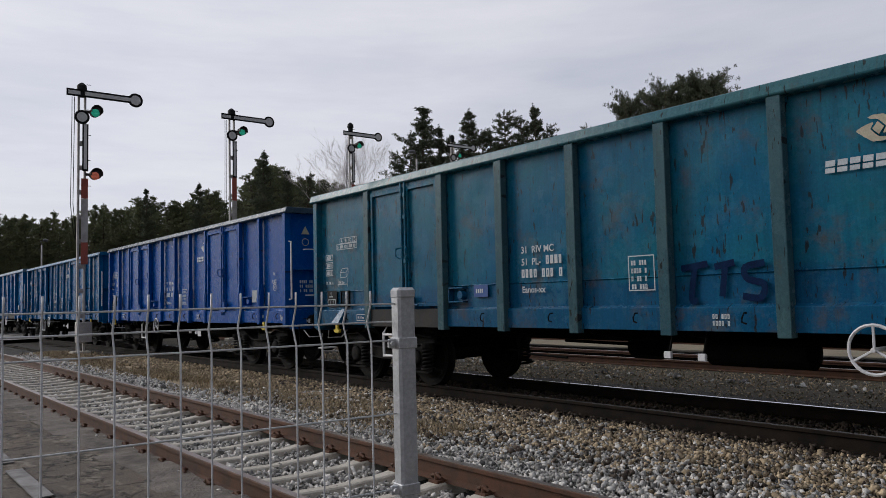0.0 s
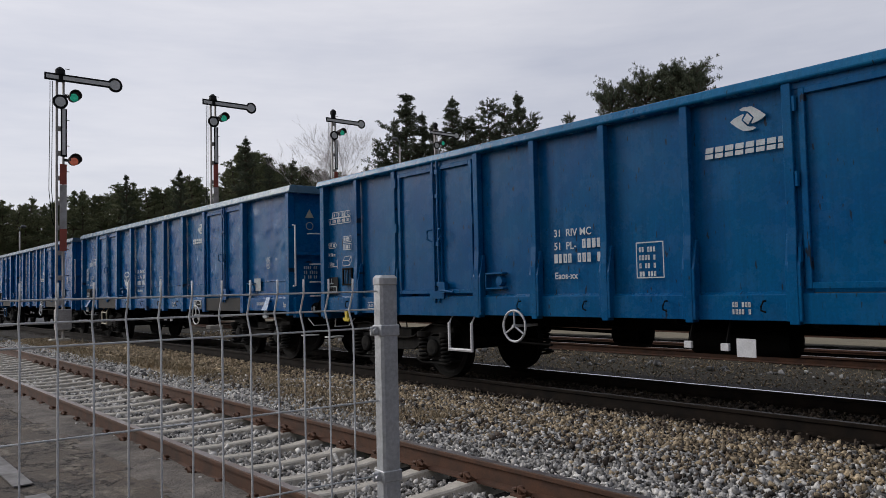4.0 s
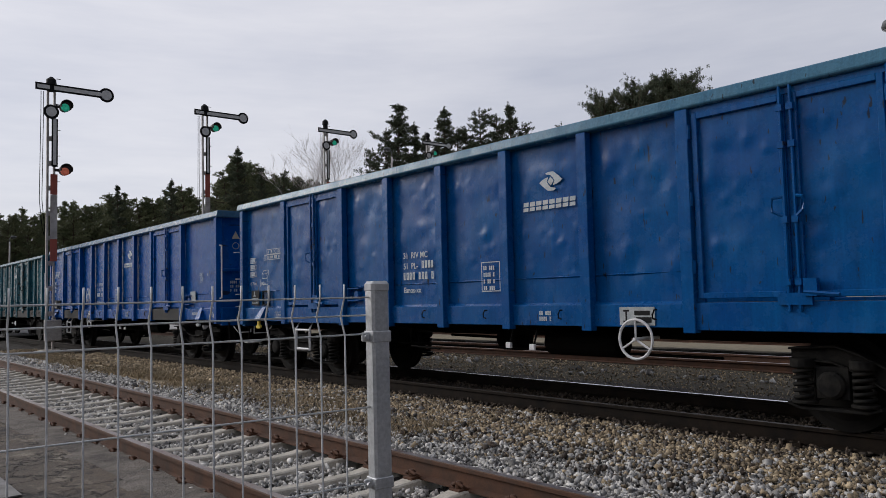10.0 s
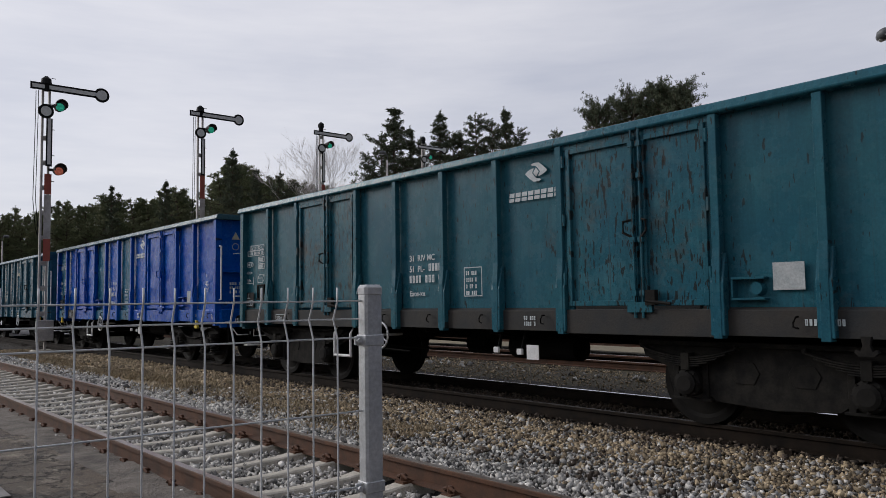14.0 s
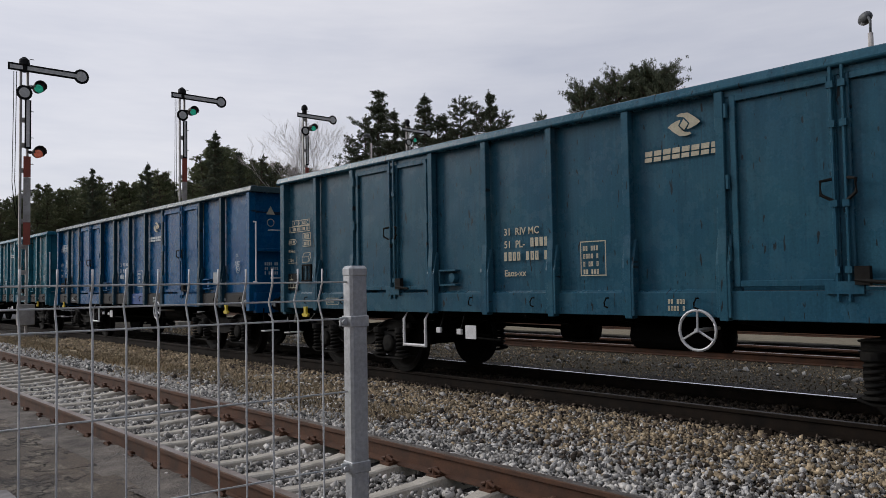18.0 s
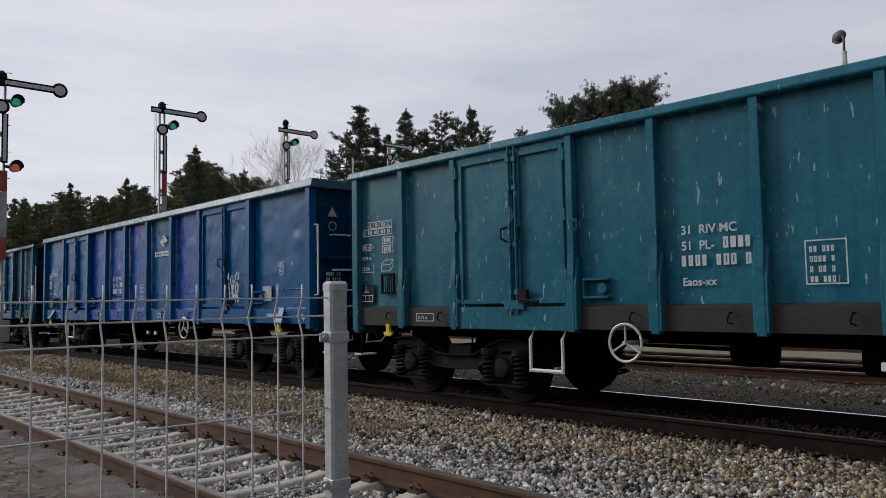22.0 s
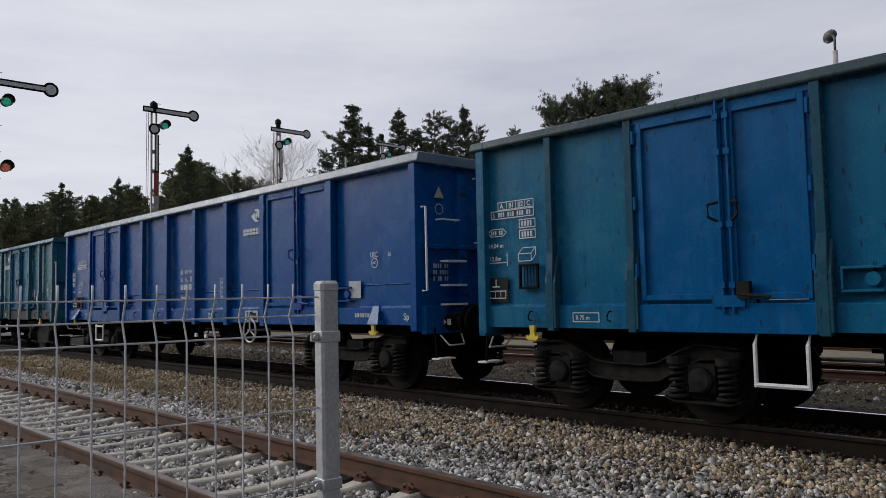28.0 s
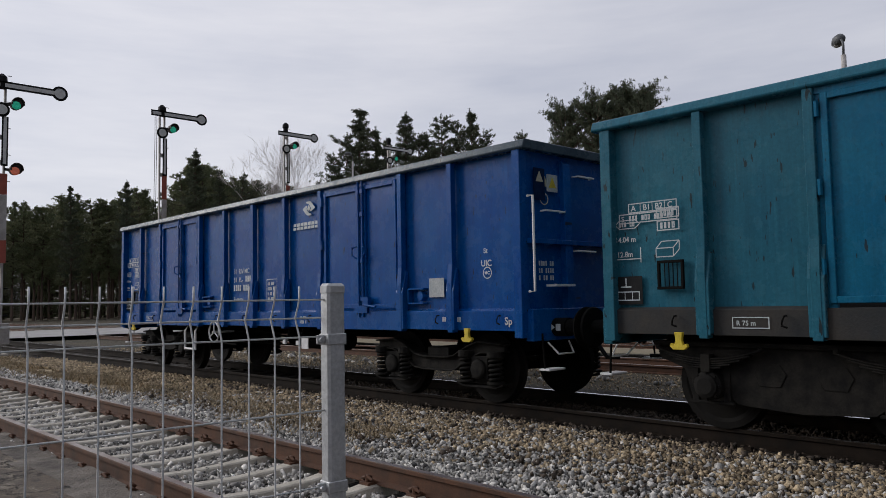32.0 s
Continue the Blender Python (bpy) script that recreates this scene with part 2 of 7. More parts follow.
# Oily steel, with the shade under the train put into its colour.
RAILDARK = surface("oily shade-dark rail steel", (0.020, 0.014, 0.010), (0.008, 0.0065, 0.0055), 5, 0.75, 0.0, 70, 0.3, 0.004, gloss=0.12)
RAILDULL = surface("dull dark rail head", (0.035, 0.026, 0.02), (0.02, 0.016, 0.013), 3, 0.5, 0.0, 50, 0.1, 0.002, gloss=0.3)
RAILBRIGHT = surface("polished rail head", (0.62, 0.62, 0.64), (0.5, 0.5, 0.52), 3, 0.2, 1.0, 50, 0.05, 0.001)
CONCRETE = surface("weathered concrete", (0.50, 0.46, 0.39), (0.36, 0.325, 0.27), 5, 0.9, 0, 60, 0.5, 0.006)
ROADCON = surface("pale road concrete", (0.34, 0.33, 0.32), (0.26, 0.25, 0.245), 0.6, 0.9, 0, 30, 0.3, 0.005)
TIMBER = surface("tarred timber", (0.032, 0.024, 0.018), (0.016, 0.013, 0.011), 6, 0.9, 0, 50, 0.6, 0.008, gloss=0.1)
STONE = surface("grey ballast stone", (0.44, 0.425, 0.40), (0.22, 0.21, 0.195), 9, 0.85, 0, 60, 0.4, 0.004, island=0.9)
STONEBROWN = surface("rusty ballast stone", (0.37, 0.292, 0.190), (0.170, 0.128, 0.080), 2.5, 0.9, 0, 60, 0.4, 0.004, island=0.68)
# Oil stain and the shade under the wagons share this dark colour.
STONEDARK = surface("oil-stained shade-dark ballast stone", (0.075, 0.055, 0.04), (0.035, 0.028, 0.022), 3, 0.85, 0, 60, 0.4, 0.004, island=0.7)
# Shade in the gaps between loose stones is put into the bed colour.
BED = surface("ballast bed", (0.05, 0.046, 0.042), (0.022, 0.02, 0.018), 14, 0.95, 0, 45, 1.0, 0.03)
# Dirt and oil, darkened further for the shade under the train.
BEDBROWN = surface("dirty shade-dark ballast bed", (0.04, 0.032, 0.024), (0.014, 0.012, 0.010), 12, 0.95, 0, 45, 1.0, 0.03)
EARTH = surface("dark yard earth", (0.034, 0.027, 0.015), (0.060, 0.048, 0.025), 0.5, 0.95, 0, 12, 1.0, 0.05)
FIELD = surface("dry winter grass", (0.20, 0.165, 0.105), (0.13, 0.115, 0.075), 0.15, 0.95, 0, 6, 0.8, 0.05)
def paving(name):
    """Old asphalt with wandering cracks, rusty dust and pale worn patches."""
    m, n, l, b = mat_base(name)
    v = coords(n, l, (1.25, 0.62, 1.0))
    warp = n.new("ShaderNodeTexNoise")
    warp.inputs["Scale"].default_value, warp.inputs["Detail"].default_value, warp.inputs["Roughness"].default_value = 1.6, 6, 0.65
    l.new(v, warp.inputs["Vector"])
    add = n.new("ShaderNodeVectorMath")
    add.operation = "MULTIPLY_ADD"
    add.inputs[1].default_value = (1.1, 1.1, 1.1)
    l.new(warp.outputs["Color"], add.inputs[0])
    l.new(v, add.inputs[2])
    vo = n.new("ShaderNodeTexVoronoi")
    vo.feature = "DISTANCE_TO_EDGE"
    vo.inputs["Scale"].default_value = 0.85
    l.new(add.outputs[0], vo.inputs["Vector"])
    crack = ramp(n, l, vo.outputs["Distance"], 0.0, 0.07)
    gap = ramp(n, l, noise_node(n, l, v, 0.9, 3, 0.5), 0.45, 0.55)
    crack = mix(n, l, gap, (1, 1, 1, 1), crack)
    big = ramp(n, l, noise_node(n, l, v, 0.8, 7, 0.68), 0.35, 0.65)
    c = mix(n, l, big, (0.110, 0.080, 0.054, 1), (0.072, 0.059, 0.046, 1))
    c = mix(n, l, ramp(n, l, noise_node(n, l, v, 2.3, 9, 0.75), 0.50, 0.62), c, (0.225, 0.190, 0.145, 1))
    c = mix(n, l, ramp(n, l, noise_node(n, l, v, 3.6, 9, 0.75), 0.54, 0.63), c, (0.036, 0.029, 0.024, 1))
    # fine wandering cracks along the zero line of a noise
    st = n.new("ShaderNodeMapping")
    st.inputs["Scale"].default_value, st.inputs["Rotation"].default_value = (0.8, 2.0, 1.0), (0, 0, radians(-35))
    l.new(v, st.inputs["Vector"])
    dist = n.new("ShaderNodeMath")
    dist.operation = "SUBTRACT"
    dist.inputs[1].default_value = 0.5
    l.new(noise_node(n, l, st.outputs["Vector"], 1.7, 8, 0.62), dist.inputs[0])
    size = n.new("ShaderNodeMath")
    size.operation = "ABSOLUTE"
    l.new(dist.outputs[0], size.inputs[0])
    vein = ramp(n, l, size.outputs[0], 0.0, 0.016)
    crack = mix(n, l, 1.0, crack, vein, "MULTIPLY")
    fine = noise_node(n, l, v, 70.0, 5, 0.7)
    c = mix(n, l, 0.6, c, ramp(n, l, fine, 0.28, 0.72, (0.12, 0.12, 0.12, 1), (0.98, 0.98, 0.98, 1)), "OVERLAY")
    c = mix(n, l, crack, (0.022, 0.018, 0.016, 1), c)
    l.new(c, b.inputs["Base Color"])
    b.inputs["Roughness"].default_value = 0.85
    h = n.new("ShaderNodeMath")
    h.operation = "MULTIPLY_ADD"
    h.inputs[1].default_value = 0.35
    l.new(fine, h.inputs[0])
    l.new(crack, h.inputs[2])
    bump(n, l, b, h.outputs[0], 1.0, 0.03)
    return m


PAVE = paving("cracked brown asphalt")
PAVEEDGE = surface("grey cement strip", (0.18, 0.155, 0.13), (0.06, 0.051, 0.043), 3, 0.9, 0, 28, 1.0, 0.03)
WHITELINE = surface("worn white paint", (0.24, 0.23, 0.22), (0.10, 0.09, 0.083), 5, 0.8, 0, 40, 0.3, 0.003)
STRAW = surface("dry grass blades", (0.35, 0.275, 0.175), (0.20, 0.16, 0.10), 2, 0.9, 0, 20, 0.1, 0.002, island=0.5)
BARK = surface("pine bark", (0.10, 0.065, 0.045), (0.065, 0.05, 0.042), 1.5, 0.95, 0, 8, 0.6, 0.03)
BIRCHBARK = surface("pale bare twigs", (0.62, 0.57, 0.56), (0.50, 0.45, 0.44), 2, 0.9, 0, 8, 0.3, 0.02)
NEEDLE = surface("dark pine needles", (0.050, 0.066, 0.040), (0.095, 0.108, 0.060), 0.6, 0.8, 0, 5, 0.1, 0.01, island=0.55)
# Distance is put into the colour: pines farther off get paler needles.
NEEDLEFAR = surface("far pine needles", (0.10, 0.125, 0.062), (0.20, 0.205, 0.105), 0.35, 0.8, 0, 5, 0.1, 0.01, island=0.5)
BLACK = surface("black paint", (0.010, 0.011, 0.012), (0.016, 0.016, 0.017), 9, 0.6, 0, 60, 0.15, 0.004, gloss=0.12)
WHITE = plain("white paint", (0.72, 0.72, 0.72), 0.5)
MASTGREY = surface("weathered mast paint", (0.48, 0.46, 0.44), (0.30, 0.27, 0.25), 3, 0.6, 0.1, 40, 0.2, 0.003)
MASTRED = surface("faded red paint", (0.38, 0.09, 0.06), (0.26, 0.07, 0.05), 3, 0.6, 0, 40, 0.2, 0.003)
LAMPBODY = plain("brown lamp housing", (0.035, 0.024, 0.022), 0.6)
def lit_glass(name, col, strength):
    """Coloured lens with a weak lamp behind it."""
    m = plain(name, col, 0.15)
    b = m.node_tree.nodes["Principled BSDF"]
    b.inputs["Emission Color"].default_value, b.inputs["Emission Strength"].default_value = (*col, 1), strength
    return m


GREENLENS = lit_glass("green lens", (0.03, 0.50, 0.32), 0.22)
REDLENS = lit_glass("orange red lens", (0.70, 0.18, 0.11), 0.16)
YELLOW = plain("yellow paint", (0.62, 0.46, 0.03), 0.5)
# Underbody shade is put into UNDER, BOGIE and TREAD, besides soot and dust.
UNDER = surface("sooty shade-black underframe", (0.0025, 0.0025, 0.0025), (0.005, 0.0045, 0.004), 4, 0.8, 0.0, 40, 0.4, 0.006, gloss=0.1)
BOGIE = surface("dusty shade-dark bogie steel", (0.008, 0.008, 0.008), (0.024, 0.022, 0.019), 6, 0.8, 0.0, 40, 0.4, 0.006, gloss=0.12)
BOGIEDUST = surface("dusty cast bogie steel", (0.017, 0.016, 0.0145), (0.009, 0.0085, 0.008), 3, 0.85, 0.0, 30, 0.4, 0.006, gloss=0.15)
TREAD = surface("shade-dark wheel steel", (0.012, 0.011, 0.010), (0.006, 0.0055, 0.005), 5, 0.7, 0.0, 40, 0.1, 0.002, gloss=0.12)
SILLRUST = surface("rusty sill", (0.031, 0.027, 0.023), (0.015, 0.018, 0.020), 3, 0.8, 0.1, 40, 0.5, 0.006)
LETTER = surface("white lettering", (0.50, 0.54, 0.55), (0.34, 0.39, 0.41), 6, 0.6, 0, 50, 0.1, 0.001)
LETTERDIM = surface("faded lettering", (0.30, 0.36, 0.38), (0.20, 0.25, 0.27), 6, 0.6, 0, 50, 0.1, 0.001)
SAND = surface("faded cream lettering", (0.45, 0.41, 0.30), (0.32, 0.30, 0.22), 6, 0.6, 0, 50, 0.1, 0.001)
NAVY = surface("dark blue spray", (0.004, 0.012, 0.045), (0.004, 0.02, 0.06), 9, 0.7, gloss=0.05)
PAPER = surface("weathered paper", (0.42, 0.44, 0.44), (0.30, 0.33, 0.34), 8, 0.8, 0, 50, 0.1, 0.001)
BLUELABEL = plain("blue enamel label", (0.008, 0.06, 0.24), 0.4)
PINK = plain("pale pink spray", (0.42, 0.24, 0.30), 0.6)
LAMPGREY = plain("grey lamp paint", (0.10, 0.105, 0.11), 0.5)


# ---- mesh helpers ----
class Shape:
    """Gathers faces and turns them into one mesh."""

    def __init__(self):
        self.v, self.f = [], []

    def add(self, verts, faces):
        k = len(self.v)
        self.v += [tuple(p) for p in verts]
        self.f += [tuple(k + i for i in q) for q in faces]
        return self

    def box(self, x0, x1, y0, y1, z0, z1):
        return self.add([(x, y, z) for z in (z0, z1) for y in (y0, y1) for x in (x0, x1)],
                        [(0, 2, 3, 1), (4, 5, 7, 6), (0, 1, 5, 4), (2, 6, 7, 3), (0, 4, 6, 2), (1, 3, 7, 5)])

    def prism(self, outline, axis, a, b):
        """An outline of (u, v) pulled along an axis: x gives (y, z), y gives (x, z), z gives (x, y)."""
        put = {"x": lambda u, v, w: (w, u, v), "y": lambda u, v, w: (u, w, v), "z": lambda u, v, w: (u, v, w)}[axis]
        n = len(outline)
        return self.add([put(u, v, a) for u, v in outline] + [put(u, v, b) for u, v in outline],
                        [tuple(range(n)), tuple(range(2 * n - 1, n - 1, -1))] + [(i, i + n, (i + 1) % n + n, (i + 1) % n) for i in range(n)])

    def rod(self, points, r, sides=6, taper=None):
        """A bent round bar through the points."""
        pts = [Vector(p) for p in points]
        rings = []
        for i, p in enumerate(pts):
            d = (pts[min(i + 1, len(pts) - 1)] - pts[max(i - 1, 0)]).normalized()
            a = d.cross(Vector((0, 0, 1)) if abs(d.z) < 0.9 else Vector((1, 0, 0))).normalized()
            b = d.cross(a)
            q = r if taper is None else r + (taper - r) * i / (len(pts) - 1)
            rings.append([p + (a * math.cos(2 * math.pi * k / sides) + b * math.sin(2 * math.pi * k / sides)) * q for k in range(sides)])
        faces = [tuple(range(sides)), tuple(range(len(rings) * sides - 1, (len(rings) - 1) * sides - 1, -1))]
        for i in range(len(rings) - 1):
            for k in range(sides):
                faces.append((i * sides + k, (i + 1) * sides + k, (i + 1) * sides + (k + 1) % sides, i * sides + (k + 1) % sides))
        return self.add([p for ring in rings for p in ring], faces)

    def lathe(self, profile, axis="x", sides=24, centre=(0, 0, 0)):
        """A profile of (along, radius) turned round an axis."""
        c, verts, faces, n = Vector(centre), [], [], len(profile)
        for k in range(sides):
            ca, sa = math.cos(2 * math.pi * k / sides), math.sin(2 * math.pi * k / sides)
            for a, r in profile:
                verts.append(c + Vector({"x": (a, r * ca, r * sa), "y": (r * ca, a, r * sa), "z": (r * ca, r * sa, a)}[axis]))
        for k in range(sides):
            j = (k + 1) % sides
            faces += [(k * n + i, k * n + i + 1, j * n + i + 1, j * n + i) for i in range(n - 1)]
        faces += [tuple(k * n for k in range(sides)), tuple(k * n + n - 1 for k in range(sides - 1, -1, -1))]
        return self.add(verts, faces)

    def mesh(self, name, material=None, bevel=0.0, smooth=False):
        me = bpy.data.meshes.new(name)
        me.from_pydata(self.v, [], self.f)
        bm = bmesh.new()
        bm.from_mesh(me)
        bmesh.ops.recalc_face_normals(bm, faces=bm.faces)
        if bevel:
            bmesh.ops.bevel(bm, geom=[e for e in bm.edges if e.is_manifold and e.calc_face_angle(0) > 0.5], offset=bevel, segments=1, affect="EDGES", profile=0.5)
        bm.to_mesh(me)
        bm.free()
        me.materials.append(material)
        if smooth:
            me.polygons.foreach_set("use_smooth", [True] * len(me.polygons))
        return me


def raw(name, verts, faces, material, smooth=False):
    """One large mesh straight from arrays."""
    me = bpy.data.meshes.new(name)
    me.from_pydata(verts, [], faces)
    me.materials.append(material)
    if smooth:
        me.polygons.foreach_set("use_smooth", [True] * len(me.polygons))
    return me


def part(name, me, material, parent, label="", m=None):
    ob = new(name, me)
    if parent:
        ob.parent = parent
    if material is not None and me.materials[0] is not material:
        ob.material_slots[0].link = "OBJECT"
        ob.material_slots[0].material = material
    if m is not None:
        ob.matrix_basis = m
    return tagged(ob, label)


def thing(name, label, category, group="", kind="", m=None):
    ob = new(name)
    ob.empty_display_size = 0.2
    if m is not None:
        ob.matrix_basis = m
    return tagged(ob, label, category, group, kind)


def letters(body, size):
    cu = bpy.data.curves.new("lettering", "FONT")
    cu.body, cu.size, cu.fill_mode, cu.offset = body, size, "FRONT", 0.018 * size
    ob = bpy.data.objects.new("lettering", cu)
    scene.collection.objects.link(ob)
    bpy.context.view_layer.update()
    me = bpy.data.meshes.new_from_object(ob.evaluated_get(bpy.context.evaluated_depsgraph_get()))
    bpy.data.objects.remove(ob)
    me.materials.clear()
    me.materials.append(LETTER)
    return me


TEXT = {s: letters(s, z) for s, z in (("31  RIV MC", 0.125), ("51  PL-", 0.125), ("Eanos-xx", 0.115), ("Eaos-xx", 0.115), ("Eans", 0.115),
                                      ("UIC", 0.115), ("St", 0.09), ("Sp", 0.13), ("MC", 0.06), ("A", 0.085), ("B", 0.085), ("B1", 0.085), ("B2", 0.085), ("C", 0.085), ("D", 0.085), ("R 75 m", 0.065), ("R 35 m", 0.065), ("S", 0.085),
                                      ("14.04 m", 0.08), ("15.74 m", 0.08), ("12.8m", 0.08), ("14.5m", 0.08), ("9.00m", 0.07))}


# ---- ground, tracks ----
NEAR_X, TRAIN_X, RAIL_Z = 3.32, 8.384, -0.017
HEAD = 0.036


def grid(name, x0, x1, y0, y1, step, z, rough, material, seed=0.0, edge=None):
    nx, ny = max(2, int((x1 - x0) / step)), max(2, int((y1 - y0) / step))
    verts = []
    for j in range(ny + 1):
        for i in range(nx + 1):
            x, y = x0 + (x1 - x0) * i / nx, y0 + (y1 - y0) * j / ny
            h = z + rough * noise.noise((x * 1.7 + seed, y * 1.7, 0)) + rough * 0.5 * noise.noise((x * 6 + seed, y * 6, 3))
            if edge:
                h += edge(x, y)
            verts.append((x, y, h))
    faces = [(j * (nx + 1) + i, j * (nx + 1) + i + 1, (j + 1) * (nx + 1) + i + 1, (j + 1) * (nx + 1) + i) for j in range(ny) for i in range(nx)]
    return new(name, raw(name, verts, faces, material, True))


def ground_sheet():
    v = [(-3000, -3000, -0.34), (3000, -3000, -0.34), (3000, 3000, -0.34), (-3000, 3000, -0.34)]
    tagged(new("ground", raw("ground", v, [(0, 1, 2, 3)], FIELD)), "flat dry winter grassland round the railway yard", "ground", kind="structure")
    tagged(grid("yard_ground", 6.0, 60, -30, 120, 0.75, -0.24, 0.035, EARTH), "dark trodden earth of the station yard", "ground", kind="structure")
    tagged(grid("track_bed", 2.2, 6.1, -6, 60, 0.16, -0.275, 0.022, BED), "crushed stone bed under the near track, dark as the shaded gaps", "track bed", kind="structure")
    tagged(grid("track_bed", 6.1, 10.8, -6, 60, 0.2, -0.205, 0.025, BEDBROWN, 4.0), "brown oily stone bed under the train's track, darkened for shade", "track bed", kind="structure")
    # worn paving of the path beside the track
    tagged(grid("pavement", -8, 2.12, -8, 41, 0.12, -0.125, 0.012, PAVE, 9.0), "worn cracked brown asphalt beside the track", "pavement", kind="structure")
    tagged(grid("pavement_edge", 2.02, 2.50, -8, 41, 0.06, -0.126, 0.030, PAVEEDGE, 2.0), "crumbling grey cement edge strip along the rail", "edge strip", kind="structure")
    for y in (3.3, 5.05, 6.8, 8.55):
        s = Shape().box(1.22, 1.36, y, y + 1.35, -0.116, -0.106)
        tagged(new("painted_line", s.mesh("painted line", WHITELINE)), "worn white painted dash on the asphalt", "line", kind="structure")
    tagged(grid("road", -40, 60, 41.5, 55.0, 1.5, -0.03, 0.004, ROADCON, 1.0), "pale concrete road crossing the tracks", "road", kind="structure")


ground_sheet()
# Unseen walls, added to keep low sky off the wagon sides and ends.
tagged(new("unseen_wall_west", Shape().box(-20.5, -20, -40, 34, -0.34, 6.8).mesh("wall", WALL)), "unseen plain wall added behind the view to block low sky", "wall", kind="structure")
tagged(new("unseen_wall_south", Shape().box(-20, 4.2, -18.5, -18, -0.34, 6.8).mesh("wall", WALL)), "unseen plain wall added south of the view to block low sky", "wall", kind="structure")


def rail_profile(h=0.17):
    return [(-0.07, -h), (0.07, -h), (0.07, -h + 0.012), (0.010, -h + 0.03), (0.009, -0.045), (HEAD, -0.034), (HEAD, -0.006), (0.03, 0.0),
            (-0.03, 0.0), (-HEAD, -0.006), (-HEAD, -0.034), (-0.009, -0.045), (-0.010, -h + 0.03), (-0.07, -h + 0.012)]


def rail(track, x, z, y0, y1, side, top):
    s = Shape().prism([(x + u, z + w) for u, w in rail_profile()], "y", y0, y1)
    ob = part("rail", s.mesh("rail", side), None, track)
    t = Shape().box(x - 0.031, x + 0.031, y0, y1, z - 0.001, z + 0.003)
    part("running_surface", t.mesh("running surface", top), None, ob, "worn shiny rail head")


def concrete_sleeper():
    """Monoblock with raised rail seats and a waist."""
    s = Shape()
    half = [(-1.28, 0.0), (-1.05, 0.012), (-0.80, 0.018), (-0.62, 0.014), (-0.45, -0.006), (0.0, -0.022)]
    prof = half + [(-x, z) for x, z in reversed(half[:-1])]
    verts, n = [], len(prof)
    for x, z in prof:
        w = 0.086 if abs(x) > 0.55 else 0.068
        verts += [(x, -w - 0.03, -0.16), (x, -w, z - 0.012), (x, -w + 0.018, z), (x, w - 0.018, z), (x, w, z - 0.012), (x, w + 0.03, -0.16)]
    faces = [(i * 6 + k, (i + 1) * 6 + k, (i + 1) * 6 + k + 1, i * 6 + k + 1) for i in range(n - 1) for k in range(5)]
    faces += [tuple(range(6)), tuple(range((n - 1) * 6 + 5, (n - 1) * 6 - 1, -1))]
    return s.add(verts, faces).mesh("concrete sleeper", CONCRETE)


def rail_clip():
    s = Shape()
    s.rod([(0.0, -0.06, 0.0), (0.045, -0.062, 0.03), (0.05, -0.02, 0.045), (0.0, 0.0, 0.035), (0.05, 0.02, 0.045), (0.045, 0.062, 0.03), (0.0, 0.06, 0.0)], 0.013, 6)
    s.lathe([(0.0, 0.028), (0.05, 0.028), (0.06, 0.016)], "z", 8, (0.03, 0, 0.0))
    s.box(-0.03, 0.08, -0.06, 0.06, -0.03, 0.004)
    return s.mesh("rail clip", RAILSIDE)


def near_track():
    track = thing("railway_track", "rusty rails on pale concrete sleepers in grey ballast", "railway track", kind="structure")
    for x in (2.567, 4.074):
        rail(track, x, 0.0, -8, 70, RAILSIDE, RAILTOP)
    sl, clip = concrete_sleeper(), rail_clip()
    rng = random.Random(2)
    for i in range(110):
        y = 0.415 + 0.6 * (i - 8) + rng.uniform(-0.01, 0.01)
        part("sleeper", sl, None, track, m=pose(NEAR_X, y, -0.175 + rng.uniform(-0.004, 0.004), 0, rng.uniform(-0.3, 0.3), rng.uniform(-0.5, 0.5)))
        if 2.0 < y < 20:
            for x, turn in ((2.567 - 0.07, 180), (2.567 + 0.07, 0), (4.074 - 0.07, 180), (4.074 + 0.07, 0)):
                part("rail_clip", clip, None, track, m=pose(x, y, -0.15, 0, 0, turn))


def timber_track(x, z, y0, y1, label, side, top):
    track = thing("railway_track", label, "railway track", kind="structure")
    for dx in (-0.7535, 0.7535):
        # Train's track: dull dark head on the near rail, polished on the far.
        rail(track, x + dx, z, y0, y1, side, RAILDULL if top is RAILBRIGHT and dx < 0 else top)
    sl = Shape().box(-1.3, 1.3, -0.12, 0.12, -0.15, 0.0).mesh("timber sleeper", TIMBER, 0.012)
    plate = Shape().box(-0.17, 0.17, -0.08, 0.08, 0.0, 0.015).box(-0.15, -0.09, -0.07, 0.07, 0.015, 0.04).box(0.09, 0.15, -0.07, 0.07, 0.015, 0.04).mesh("tie plate", RAILDARK)
    rng = random.Random(int(x))
    y = y0 + 0.3
    while y < min(y1, y0 + 75):
        a = rng.uniform(-1, 1)
        part("sleeper", sl, None, track, m=pose(x + rng.uniform(-0.04, 0.04), y, z - 0.185, 0, 0, a))
        if side is RAILDARK and 0 < y < 24:
            for dx in (-0.7535, 0.7535):
                part("tie_plate", plate, None, track, m=pose(x + dx, y, z - 0.186, 0, 0, 0))
        y += 0.62


near_track()
timber_track(TRAIN_X, RAIL_Z, -14, 260, "oily rails darkened for the train's shade, on tarred timber sleepers", RAILDARK, RAILBRIGHT)
timber_track(14.9, -0.06, -6, 160, "rusty unused rails on timber sleepers behind the train", RAILSIDE, RAILTOP)
